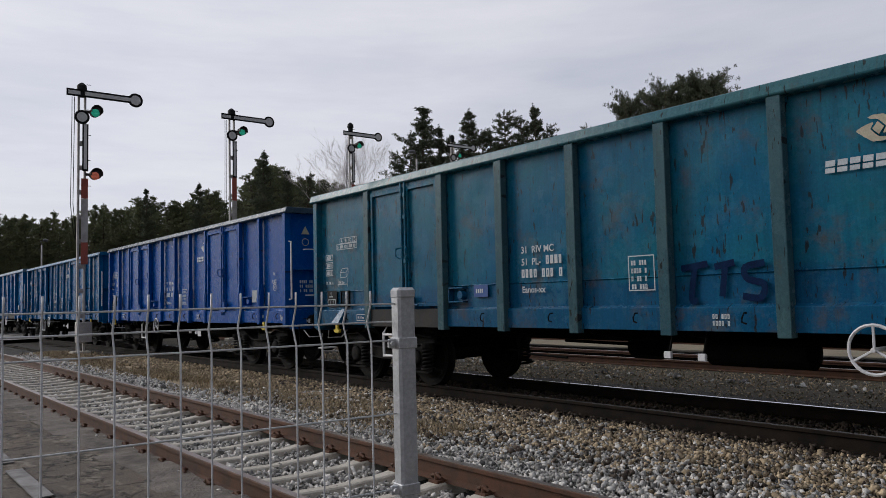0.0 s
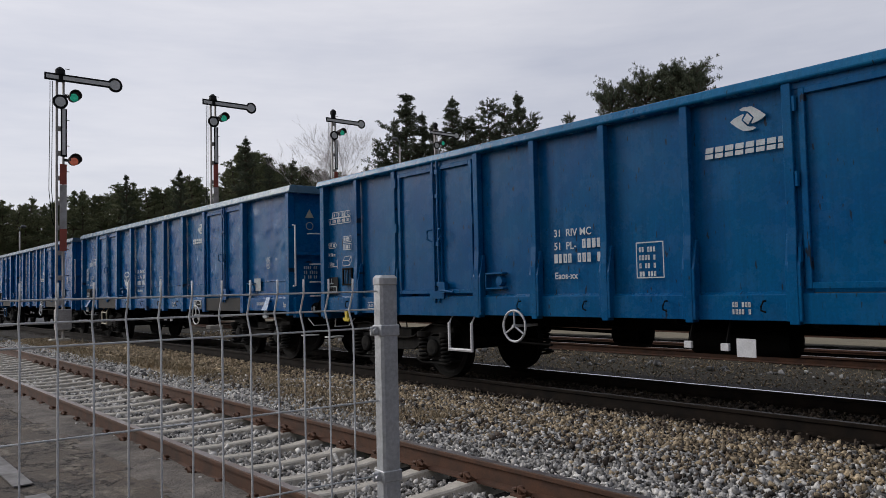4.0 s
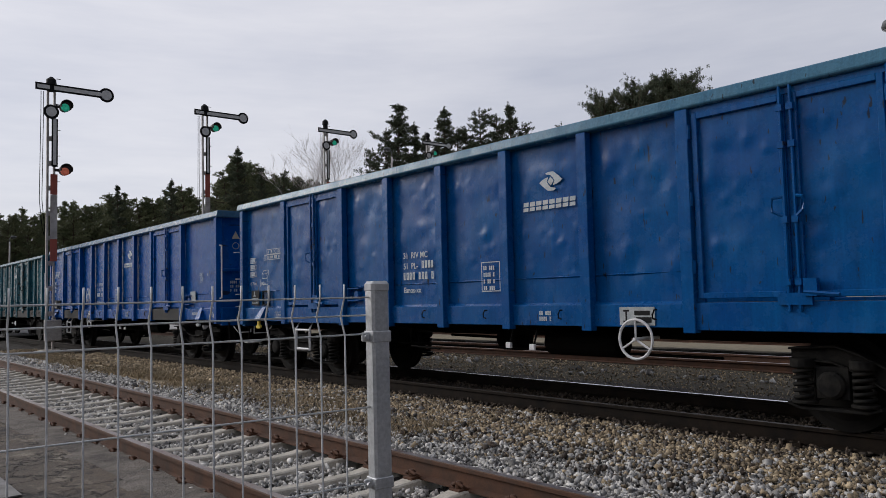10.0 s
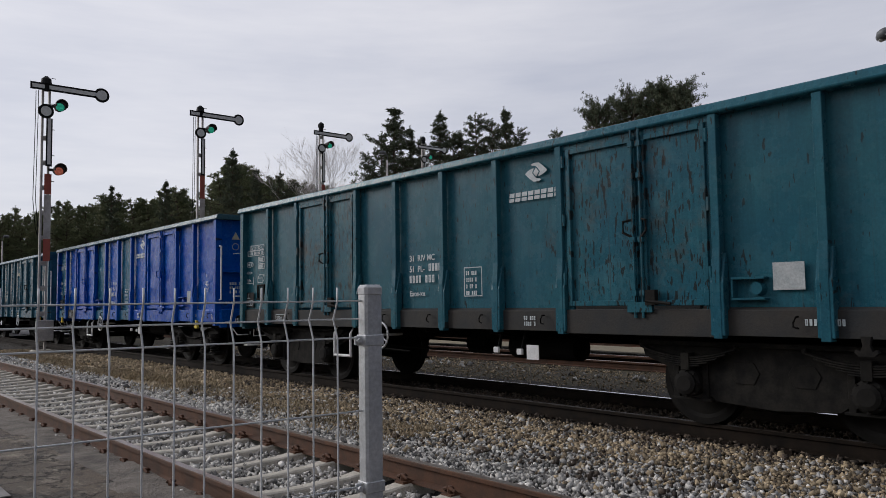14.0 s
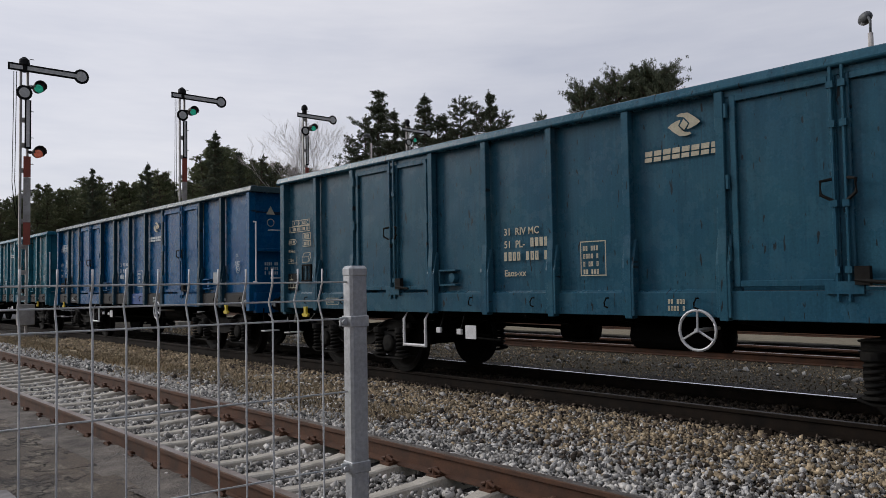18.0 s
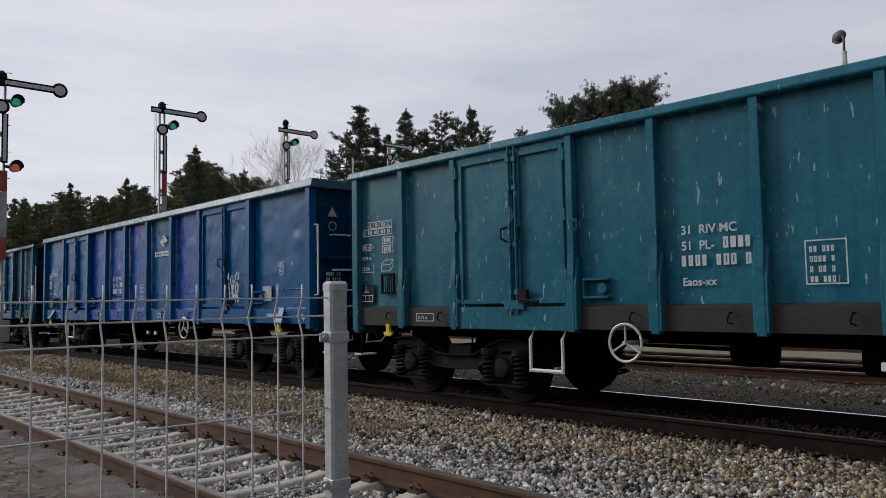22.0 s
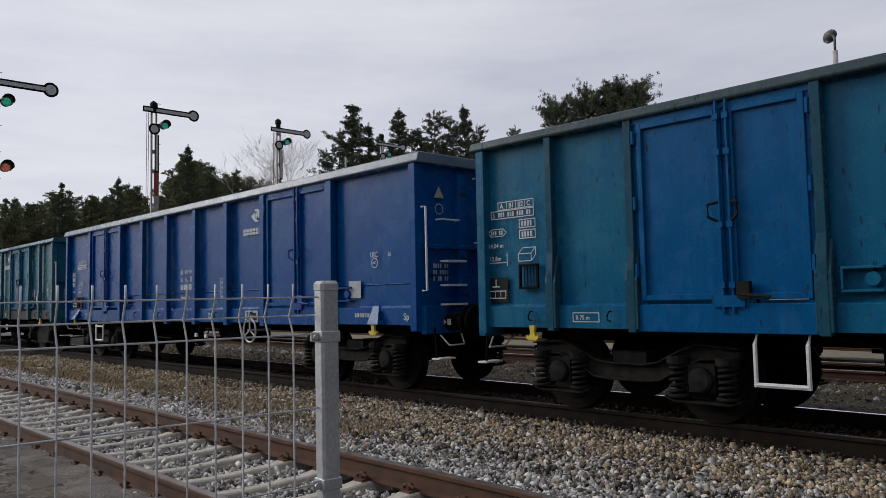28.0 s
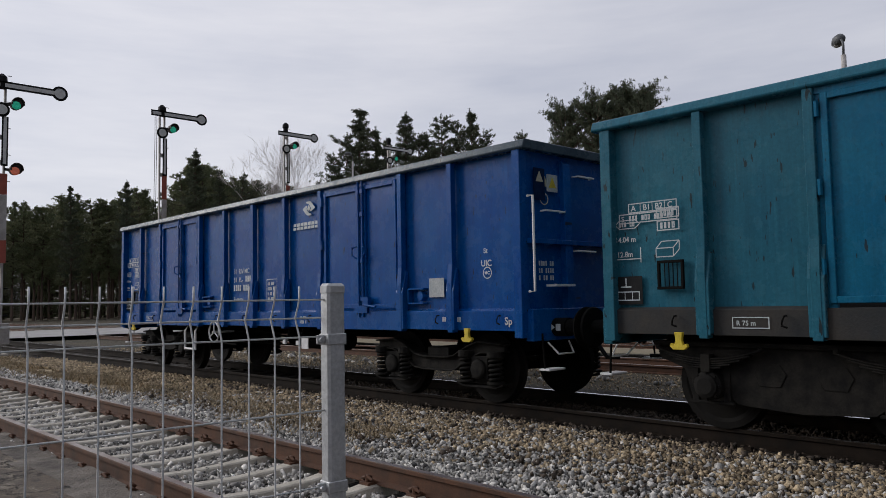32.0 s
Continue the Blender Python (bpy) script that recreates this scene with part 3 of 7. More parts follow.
timber_track(20.6, -0.06, -4, 160, "rusty siding rails beyond a strip of pale ground", RAILSIDE, RAILTOP)
tagged(grid("low_platform", 16.8, 18.6, -6, 36, 0.4, -0.06, 0.012, FIELD, 3.0), "low strip of pale dry grass between the sidings", "platform", kind="structure")


def stones(name, label, boxes, count, size, material, seed, z):
    """Crushed stone: broken lumps thrown over the bed, joined."""
    rng = np.random.default_rng(seed)
    ico = np.array([(x, y, z) for z in (-1, 1) for y in (-1, 1) for x in (-1, 1)]) * 0.62
    tri = np.array([(0, 2, 3), (0, 3, 1), (4, 5, 7), (4, 7, 6), (0, 1, 5), (0, 5, 4), (2, 6, 7), (2, 7, 3), (0, 4, 6), (0, 6, 2), (1, 3, 7), (1, 7, 5)])
    area = np.array([(b[1] - b[0]) * (b[3] - b[2]) * b[4] for b in boxes])
    pick = rng.choice(len(boxes), count, p=area / area.sum())
    bx = np.array(boxes)[pick]
    x = bx[:, 0] + (bx[:, 1] - bx[:, 0]) * rng.random(count)
    y = bx[:, 2] + (bx[:, 3] - bx[:, 2]) * rng.random(count)
    r = size * np.exp(rng.normal(0, 0.28, count)) * (1 + 0.03 * np.maximum(y - 8, 0))
    zz = z + rng.uniform(-0.015, 0.03, count) + bx[:, 5]
    turn = rng.normal(size=(count, 4))
    turn /= np.linalg.norm(turn, axis=1)[:, None]
    w, i, j, k = turn.T
    rot = np.stack([1 - 2 * (j * j + k * k), 2 * (i * j - k * w), 2 * (i * k + j * w), 2 * (i * j + k * w), 1 - 2 * (i * i + k * k), 2 * (j * k - i * w),
                    2 * (i * k - j * w), 2 * (j * k + i * w), 1 - 2 * (i * i + j * j)], 1).reshape(-1, 3, 3)
    lump = ico[None] * rng.uniform(0.40, 1.5, (count, 8, 3)) * rng.uniform([0.85, 0.7, 0.5], [1.45, 1.1, 0.9], (count, 1, 3))
    pts = np.einsum("nij,nkj->nki", rot, lump) * r[:, None, None] + np.stack([x, y, zz], 1)[:, None]
    faces = (tri[None] + 8 * np.arange(count)[:, None, None]).reshape(-1, 3)
    me = bpy.data.meshes.new(name)
    me.vertices.add(count * 8)
    me.vertices.foreach_set("co", pts.ravel().astype(np.float32))
    me.loops.add(faces.size)
    me.loops.foreach_set("vertex_index", faces.ravel().astype(np.int32))
    me.polygons.add(len(faces))
    me.polygons.foreach_set("loop_start", np.arange(0, faces.size, 3, dtype=np.int32))
    me.update(calc_edges=True)
    me.materials.append(material)
    return tagged(new(name, me), label, "ballast", kind="stuff")


stones("ballast", "loose pale grey crushed stone round the near track", [(2.64, 4.0, -6, 2.6, 0.3, -0.026), (4.15, 5.8, -6, 1.5, 0.3, 0.0), (2.64, 4.0, 2.6, 14, 0.72, -0.028), (4.15, 5.5, 1.5, 14, 1.0, 0.004), (5.5, 6.1, 1.5, 14, 0.85, 0.01), (6.1, 7.2, 1.5, 12, 0.30, 0.03), (2.64, 4.0, 14, 34, 0.4, -0.045), (4.15, 5.4, 14, 30, 0.35, 0), (2.36, 2.5, 3.5, 12, 0.25, 0.04)], 64000, 0.0225, STONE, 5, -0.220)
stones("ballast", "smaller rust-brown crushed stone beside the train's track", [(5.6, 7.3, -6, 1.0, 0.3, 0.0), (4.9, 5.5, 1.0, 13, 0.06, -0.02), (5.5, 6.1, 1.0, 13, 0.28, -0.01), (6.1, 7.3, 1.0, 13, 1.0, 0), (6.1, 7.4, 13, 26, 0.4, 0)], 29000, 0.0215, STONEBROWN, 6, -0.19)
stones("ballast", "oily crushed stone darkened for the shade under the train", [(5.2, 7.0, 1.0, 14, 0.16, 0.0), (6.7, 7.55, 1.0, 14, 0.5, 0.0), (7.7, 9.05, 1, 13, 1.0, -0.01), (9.2, 10.3, 1, 16, 0.5, -0.02)], 17000, 0.021, STONEDARK, 7, -0.185)

stones("pale_stone", "scattered pale field stones on the yard earth", [(12.3, 12.75, 3.0, 30, 1.0, 0.0), (11.0, 13.6, 3.0, 30, 0.06, 0.0)], 170, 0.055, STONE, 15, -0.235)
stones("gravel", "sparse dusty gravel on the yard earth", [(10.2, 14.0, 2, 30, 1.0, 0.0), (15.7, 16.8, 2, 30, 0.5, 0.0)], 9000, 0.018, STONEBROWN, 16, -0.245)


def dry_grass():
    rng = np.random.default_rng(8)
    n = 60000
    x = rng.normal(6.0, 0.42, n)
    y = 7.0 + 24 * rng.random(n) ** 1.3
    keep = np.array([noise.noise((a * 0.9, b * 0.35, 0)) + 0.25 - abs(a - 5.95) * 0.25 + rng.normal(0, 0.12) > 0 for a, b in zip(x, y)])
    x, y = x[keep], y[keep]
    x2 = 10.3 + 3.0 * rng.random(2500)
    y2 = 4 + 24 * rng.random(2500)
    x, y = np.concatenate([x, x2]), np.concatenate([y, y2])
    n = len(x)
    h = rng.uniform(0.02, 0.085, n)
    a = rng.uniform(0, 2 * math.pi, n)
    lean = rng.uniform(0.02, 0.09, n)
    w = rng.uniform(0.004, 0.010, n) * (1 + y * 0.05)
    base = np.stack([x, y, np.full(n, -0.20)], 1)
    side = np.stack([-np.sin(a) * w, np.cos(a) * w, np.zeros(n)], 1)
    tip = base + np.stack([np.cos(a) * lean, np.sin(a) * lean, h], 1)
    pts = np.stack([base - side, base + side, tip], 1).reshape(-1, 3)
    faces = np.arange(3 * n).reshape(-1, 3)
    tagged(new("dry_grass", raw("dry grass", pts.tolist(), faces.tolist(), STRAW)), "straw-coloured dead grass on the stones between the tracks", "grass", kind="stuff")


dry_grass()
tagged(grid("dry_turf", 5.25, 6.75, 7.5, 32, 0.12, -0.215, 0.035, STRAW, 12.0, lambda x, y: 0.03 * noise.noise((x * 0.9, y * 0.35, 0)) - 0.10 * max(0, abs(x - 6.0) - 0.45) - 0.05 * max(0, 9.0 - y)), "matted dead grass between the two tracks", "turf", kind="structure")


# ---- fence ----
FENCE_Y, POST_X = 1.742, 1.212
FENCE = pose(POST_X, FENCE_Y, 0, 0, 0, -3.8)


def fence():
    f = thing("mesh_fence", "galvanised welded wire mesh fence panel with folded top", "fence", m=FENCE)
    levels = [1.351, 1.302, 1.252, 1.055, 0.855, 0.655, 0.455, 0.255, 0.205, 0.155, 0.0]
    for z in levels:
        dy = 0.022 if z in (1.302, 0.205) else 0.0
        part("horizontal_wire", Shape().rod([(-2.5, dy, z), (-0.02, dy, z)], 0.0026, 6).mesh("horizontal wire", WIRE, 0, True), None, f)
    up = Shape().rod([(0, -0.005, -0.12), (0, -0.005, 0.155), (0, 0.018, 0.205), (0, -0.005, 0.255), (0, -0.005, 1.252), (0, 0.018, 1.302), (0, -0.005, 1.351), (0, -0.005, 1.387)], 0.0024, 6).mesh("vertical wire", WIRE, 0, True)
    x = -0.104
    while x > -2.45:
        part("vertical_wire", up, None, f, m=pose(x, 0, 0))
        x -= 0.0712
    p = thing("fence_post", "grey steel fence post with a plastic cap", "fence post", "fence posts", m=FENCE)
    part("post", Shape().box(-0.027, 0.027, -0.023, 0.023, -0.16, 1.374).mesh("post", STEEL, 0.007), None, p)
    part("cap", Shape().box(-0.0285, 0.0285, -0.0255, 0.0255, 1.362, 1.395).mesh("cap", CAP, 0.008), None, p, "light grey plastic cap")
    for z in (1.244, 0.853, 0.253):
        c = part("clamp", Shape().box(-0.0290, 0.0290, -0.0250, 0.0250, z - 0.015, z + 0.015).box(-0.050, -0.028, -0.006, 0.004, z - 0.012, z + 0.012).mesh("clamp", STEEL, 0.002), None, p, "galvanised clamp band")
        part("bolt", Shape().lathe([(-0.016, 0.0), (-0.016, 0.007), (-0.008, 0.007), (-0.006, 0.004), (0.012, 0.004)], "y", 8, (-0.041, 0, z)).mesh("bolt", STEEL), None, c)
    copy_thing(p, FENCE @ pose(-2.55, 0, 0))


fence()


# ---- semaphore signals ----
def semaphore(x, y, top, height_to_arm, second, group="semaphore signals"):
    """Lattice mast, arm raised level with a round end, lamps, pull rods; the arm points across the tracks."""
    s = thing("semaphore_signal", "tall lattice semaphore mast with one outstretched white arm", "semaphore", group, m=pose(x, y, -0.25))
    h = top + 0.25
    a = height_to_arm + 0.25
    for dx in (-0.105, 0.105):
        st = Shape()
        st.box(dx - 0.035, dx + 0.035, -0.05, 0.05, 0, h - 0.5)
        part("mast_channel", st.mesh("mast channel", MASTGREY, 0.008), None, s)
    z = 0.5
    lac = Shape().box(-0.075, 0.075, -0.04, 0.04, -0.08, 0.08).mesh("lacing plate", MASTGREY, 0.005)
    while z < h - 0.7:
        part("lacing_plate", lac, None, s, m=pose(0, 0, z))
        z += 0.86
    # painted bands on the front board
    bands = ((0.33, 0.42, MASTRED), (0.42, 0.60, MASTGREY), (0.60, 0.70, MASTRED)) if not second else ((0.33, 0.41, MASTRED), (0.41, 0.57, MASTGREY), (0.57, 0.645, MASTRED))
    for b0, b1, mt in bands:
        part("mast_board", Shape().box(-0.02, 0.20, -0.075, -0.055, h * b0, h * b1 - 0.01).mesh("mast board", mt), None, s)
    # cap and pulley
    part("cap", Shape().lathe([(h - 0.5, 0.13), (h - 0.30, 0.13), (h - 0.28, 0.18), (h - 0.1, 0.16), (h, 0.05)], "z", 12).mesh("cap", BLACK), None, s)
    arm = part("arm", Shape().box(-0.52, 1.60, -0.10, -0.085, a - 0.13, a + 0.13).mesh("arm", BLACK, 0.004), None, s, "black-edged white signal arm")
    part("arm_face", Shape().box(-0.46, 1.62, -0.106, -0.098, a - 0.065, a + 0.065).mesh("arm face", WHITE), None, arm)
    part("arm_disc", Shape().lathe([(-0.10, 0.26), (-0.08, 0.26)], "y", 24, (1.80, 0, a)).mesh("arm disc", BLACK), None, arm)
    part("arm_disc_face", Shape().lathe([(-0.108, 0.18), (-0.098, 0.18)], "y", 24, (1.80, 0, a)).mesh("arm disc face", WHITE), None, arm)

    def lantern(z, lens):
        b = part("lantern", Shape().lathe([(-0.34, 0.13), (-0.30, 0.19), (0.05, 0.17), (0.12, 0.10)], "y", 14, (0.42, 0, z)).box(0.1, 0.42, -0.05, 0.05, z - 0.04, z + 0.04).mesh("lantern", LAMPBODY), None, s, "brown signal lantern housing")
        part("lens", Shape().lathe([(-0.345, 0.0), (-0.37, 0.08), (-0.335, 0.145)], "y", 16, (0.37, 0, z - 0.075)).mesh("lens", lens), None, b, "coloured glass lens")
        hood = [(0.42 + 0.20 * math.cos(radians(q)), z + 0.20 * math.sin(radians(q))) for q in range(-20, 201, 20)]
        part("hood", Shape().prism(hood + [(0.42 + (u - 0.42) * 0.86, z + (w - z) * 0.86) for u, w in reversed(hood)], "y", -0.40, -0.30).mesh("hood", LAMPBODY), None, b, "dark sheet hood over the lens")

    lantern(a - 0.62, GREENLENS)
    if second:
        lantern(a - 2.85, REDLENS)
    if second or x > 8.5:
        d = part("second_disc", Shape().lathe([(-0.13, 0.25), (-0.10, 0.25)], "y", 20, (-0.02, 0, a - 0.85)).mesh("second disc", BLACK), None, s, "lowered second arm's disc")
        part("second_disc_face", Shape().lathe([(-0.14, 0.17), (-0.12, 0.17)], "y", 20, (-0.02, 0, a - 0.85)).mesh("second disc face", WHITE), None, d)
        part("second_arm", Shape().box(0.0, 0.20, -0.10, -0.085, a - 2.75, a - 1.08).mesh("second arm", BLACK, 0.004), None, d, "lowered second arm hanging along the mast")
        part("second_arm_face", Shape().box(0.05, 0.15, -0.108, -0.098, a - 2.68, a - 1.08).mesh("second arm face", WHITE), None, d)
    for dx in (-0.33, -0.25):
        part("pull_rod", Shape().rod([(dx, -0.05, a - 0.15), (dx, -0.05, a - 0.9), (dx - 0.03, -0.05, h * 0.55), (dx + 0.06, -0.05, h * 0.45), (-0.2, -0.05, h * 0.42)], 0.012, 5).mesh("pull rod", BLACK), None, s)
    part("crank_box", Shape().box(-0.16, 0.34, -0.18, 0.12, 0.45, 1.15).mesh("crank box", MASTGREY, 0.02), None, s, "grey crank box at the mast foot")
    part("footing", Shape().box(-0.3, 0.3, -0.25, 0.25, -0.2, 0.15).mesh("footing", CONCRETE, 0.02), None, s)
    for k in range(int(h / 0.9)):
        part("rung", Shape().rod([(0.16, 0, 1.4 + 0.9 * k), (0.30, 0, 1.4 + 0.9 * k)], 0.012, 5).mesh("rung", BLACK), None, s)
    return s


semaphore(6.55, 28.65, 9.29, 8.90, True)
semaphore(13.79, 32.78, 10.24, 9.83, False)
semaphore(22.39, 36.60, 11.42, 10.78, False)
semaphore(32.62, 40.15, 12.55, 11.81, False)


# ---- lamps ----
def street_lamp(x, y, h, heading, label):
    s = thing("street_lamp", label, "lamp", m=pose(x, y, -0.25, 0, 0, heading))
    part("pole", Shape().rod([(0, 0, 0), (0, 0, h - 0.55)], 0.09, 10, 0.07).mesh("pole", MASTGREY, 0, True), None, s)
    part("arm", Shape().rod([(0, 0, h - 0.6), (0.02, 0, h - 0.2), (-0.18, 0, h - 0.02)], 0.035, 8).mesh("arm", LAMPGREY, 0, True), None, s)
    hd = part("lamp_head", Shape().lathe([(-0.75, 0.03), (-0.68, 0.12), (-0.45, 0.17), (-0.2, 0.14), (-0.12, 0.05)], "x", 12, (0, 0, h)).mesh("lamp head", LAMPGREY, 0, True), None, s, "grey oval lamp head")
    part("lamp_glass", Shape().lathe([(-0.68, 0.02), (-0.6, 0.10), (-0.4, 0.13), (-0.3, 0.05)], "x", 12, (0, 0, h - 0.06)).mesh("lamp glass", plain("lamp glass", (0.4, 0.4, 0.4), 0.2), 0, True), None, hd)


street_lamp(22.79, 7.73, 8.86, 215, "grey street lamp on a concrete pole behind the train")
street_lamp(17.37, 93.40, 9.25, 200, "distant grey street lamp before the woods")
street_lamp(35.58, 48.31, 13.26, 0, "bent pipe lamp post beyond the sidings")


# ---- trees ----
def pine_meshes(seed, height, crown_from, spread, limbs, shape):
    """Tapered trunk with limbs in uneven storeys; needles in small flat tufts along the outer half of each limb."""
    rng = random.Random(seed)
    tr = Shape()
    bend = [(rng.uniform(-0.25, 0.25) * k * 0.35, rng.uniform(-0.25, 0.25) * k * 0.35, height * 0.97 * k / 5) for k in range(6)]
    tr.rod(bend, height * 0.013, 7, height * 0.002)
    tufts = []
    lobes = [(rng.uniform(0, 2 * math.pi), rng.uniform(0.55, 1.25) if shape == "flat" else rng.uniform(0.7, 1.2)) for _ in range(7)]
    for i in range(limbs):
        f = (i + rng.random()) / limbs
        if shape == "cone":
            f = 0.8 * f + 0.2 * round(f * 8) / 8 + rng.uniform(-0.03, 0.03)
        z = height * min(0.985, crown_from + (0.985 - crown_from) * f)
        if shape == "flat":
            z = min(z, height * (0.93 + 0.02 * rng.random()))
        g = max(0.0, min(1.0, (z / height - crown_from) / (1 - crown_from)))
        a = rng.uniform(0, 2 * math.pi)
        if shape == "cone":
            reach = spread * (1.0 - g) ** 0.85 * (0.55 + 0.45 * min(1, g * 5)) + 0.25
        elif shape == "dome":
            reach = spread * math.sin(math.pi * (0.20 + 0.72 * g)) ** 0.8
        else:
            reach = spread * (0.45 + 0.55 * min(1, g * 2.0)) * (1.0 if g < 0.75 else 1.0 - 1.1 * (g - 0.75))
        if shape != "cone":
            near = min(lobes, key=lambda q: abs((a - q[0] + math.pi) % (2 * math.pi) - math.pi))
            reach *= near[1]
        reach *= rng.uniform(0.40, 1.15)
        k = z / (height * 0.97) * 5
        j = min(4, int(k))
        bx, by = (bend[j][q] + (bend[j + 1][q] - bend[j][q]) * (k - j) for q in (0, 1))
        p0 = Vector((bx, by, z - reach * 0.2))
        p1 = Vector((bx + reach * math.cos(a), by + reach * math.sin(a), z + reach * (rng.uniform(0.02, 0.48) if shape == "cone" else rng.uniform(-0.05, 0.28))))
        if reach > 0.5:
            tr.rod([p0, (p0 + p1) / 2 + Vector((0, 0, -0.06 * reach)), p1], 0.035 + 0.010 * reach, 4, 0.012)
        m = 5 + int(reach * (3.4 if shape == "flat" else 3.2))
        for q in range(m):
            c = p0.lerp(p1, 1.04 - 0.80 * q / m)
            c += Vector((rng.gauss(0, 0.15), rng.gauss(0, 0.15), rng.gauss(0.03, 0.06))) * (0.5 + reach * (0.34 if shape == "flat" else 0.55) * (1.2 - 0.5 * q / m))
            tufts.append((c, rng.uniform(0.10, 0.30) * (0.75 + 0.08 * spread), (math.cos(a), math.sin(a), 0.5)))
    for q in range(5):
        tufts.append((Vector((bend[5][0], bend[5][1], height * (0.965 + 0.010 * q))), 0.16 - 0.02 * q, (0, 0, 1)))
    pts, faces = [], []
    nr = np.random.default_rng(seed)
    for c, r, out in tufts:
        cnt = int(80 * r) + 6
        d = nr.normal(size=(cnt, 3))
        d /= np.linalg.norm(d, axis=1)[:, None]
        pos = np.array(c) + d * (nr.random((cnt, 1)) ** 0.55) * np.array([r, r, r * (0.38 if shape == "flat" else 0.5)]) * (1.25 if shape == "flat" else 1.0)
        ax = d * 0.6 + nr.normal(size=(cnt, 3)) * 0.7 + np.array(out) * 0.3 + np.array([0, 0, 0.0 if shape == "flat" else 0.2])
        ax /= np.linalg.norm(ax, axis=1)[:, None]
        sd = np.cross(ax, nr.normal(size=(cnt, 3)))
        sd /= np.linalg.norm(sd, axis=1)[:, None]
        ln = nr.uniform(0.10, 0.30, (cnt, 1))
        wd = nr.uniform(0.020, 0.050, (cnt, 1))
        tri = np.stack([pos - sd * wd, pos + sd * wd, pos + ax * ln], 1)
        k = len(pts)
        pts.extend(tri.reshape(-1, 3).tolist())
        faces.extend((np.arange(cnt * 3).reshape(-1, 3) + k).tolist())
    return tr.mesh("pine trunk", BARK), raw("pine crown", pts, faces, NEEDLE)


PINES = [pine_meshes(11, 20, 0.40, 3.2, 90, "dome"), pine_meshes(12, 20, 0.35, 3.0, 150, "cone"), pine_meshes(13, 20, 0.48, 3.8, 95, "dome"),
         pine_meshes(14, 20, 0.30, 2.7, 150, "cone"), pine_meshes(15, 20, 0.42, 3.0, 85, "dome"), pine_meshes(16, 20, 0.25, 3.4, 160, "cone"), pine_meshes(17, 20, 0.02, 3.6, 190, "cone")]
UMBRELLA = pine_meshes(21, 20, 0.66, 6.4, 150, "flat")


def pine(x, y, h, v, wide=1.0, far=False, label=""):
    tr, cr = PINES[v] if v >= 0 else UMBRELLA
    t = thing("pine_tree", label or "tall dark green pine with a loose ragged crown", "tree", "pines behind the yard", m=pose(x, y, -0.4, 0, 0, (x * 37 + y * 91) % 360))
    t.scale = (h / 20 * wide, h / 20 * wide, h / 20)
    part("trunk", tr, None, t)
    part("crown", cr, NEEDLEFAR if far else None, t)


def birch(x, y, h, seed):
    rng = random.Random(seed)
    s = Shape()

    def grow(p, d, ln, r, depth):
        q = p + d * ln
        s.rod([p, p.lerp(q, 0.5) + Vector((rng.uniform(-1, 1), rng.uniform(-1, 1), 0)) * ln * 0.05, q], r, 4 if depth < 2 else 3, r * 0.6)
        if depth >= 6:
            return
        for k in range(3 if depth < 4 else 4):
            e = (d + Vector((rng.uniform(-0.6, 0.6), rng.uniform(-0.6, 0.6), rng.uniform(-0.1, 0.35)))).normalized()
            grow(p.lerp(q, rng.uniform(0.45, 1.0)), e, ln * rng.uniform(0.58, 0.82), max(0.0075, r * 0.5), depth + 1)

    grow(Vector((0, 0, 0)), Vector((0.03, 0, 1)), h * 0.34, h * 0.006, 0)
    t = thing("birch_tree", "bare pale birch with fine leafless twigs", "tree", m=pose(x, y, -0.4))
    part("trunk", s.mesh("birch", BIRCHBARK), None, t)


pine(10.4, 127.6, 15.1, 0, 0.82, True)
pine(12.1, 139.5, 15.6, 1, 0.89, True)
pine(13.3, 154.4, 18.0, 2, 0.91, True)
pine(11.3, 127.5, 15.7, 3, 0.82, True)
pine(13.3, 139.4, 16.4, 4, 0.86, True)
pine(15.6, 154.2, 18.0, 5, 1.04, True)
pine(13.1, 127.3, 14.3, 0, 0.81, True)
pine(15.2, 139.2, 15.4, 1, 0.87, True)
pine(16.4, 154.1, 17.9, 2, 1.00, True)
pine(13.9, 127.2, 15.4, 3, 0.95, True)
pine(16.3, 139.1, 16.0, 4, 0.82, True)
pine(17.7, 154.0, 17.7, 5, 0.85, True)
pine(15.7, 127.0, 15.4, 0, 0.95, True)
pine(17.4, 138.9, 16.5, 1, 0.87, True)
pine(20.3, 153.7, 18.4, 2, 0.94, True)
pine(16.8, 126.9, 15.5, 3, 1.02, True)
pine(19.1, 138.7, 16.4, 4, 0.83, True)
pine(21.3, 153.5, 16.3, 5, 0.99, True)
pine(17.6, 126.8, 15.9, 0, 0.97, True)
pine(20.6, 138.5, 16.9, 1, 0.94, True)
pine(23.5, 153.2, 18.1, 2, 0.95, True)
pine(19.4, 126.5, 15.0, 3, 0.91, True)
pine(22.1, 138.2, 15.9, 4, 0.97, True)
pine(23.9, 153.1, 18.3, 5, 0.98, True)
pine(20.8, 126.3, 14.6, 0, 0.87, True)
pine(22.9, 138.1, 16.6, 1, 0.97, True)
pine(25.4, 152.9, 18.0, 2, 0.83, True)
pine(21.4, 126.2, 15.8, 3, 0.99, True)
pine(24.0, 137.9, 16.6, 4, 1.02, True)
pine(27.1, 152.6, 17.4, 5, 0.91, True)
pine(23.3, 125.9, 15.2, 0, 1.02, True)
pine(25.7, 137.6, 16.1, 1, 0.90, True)
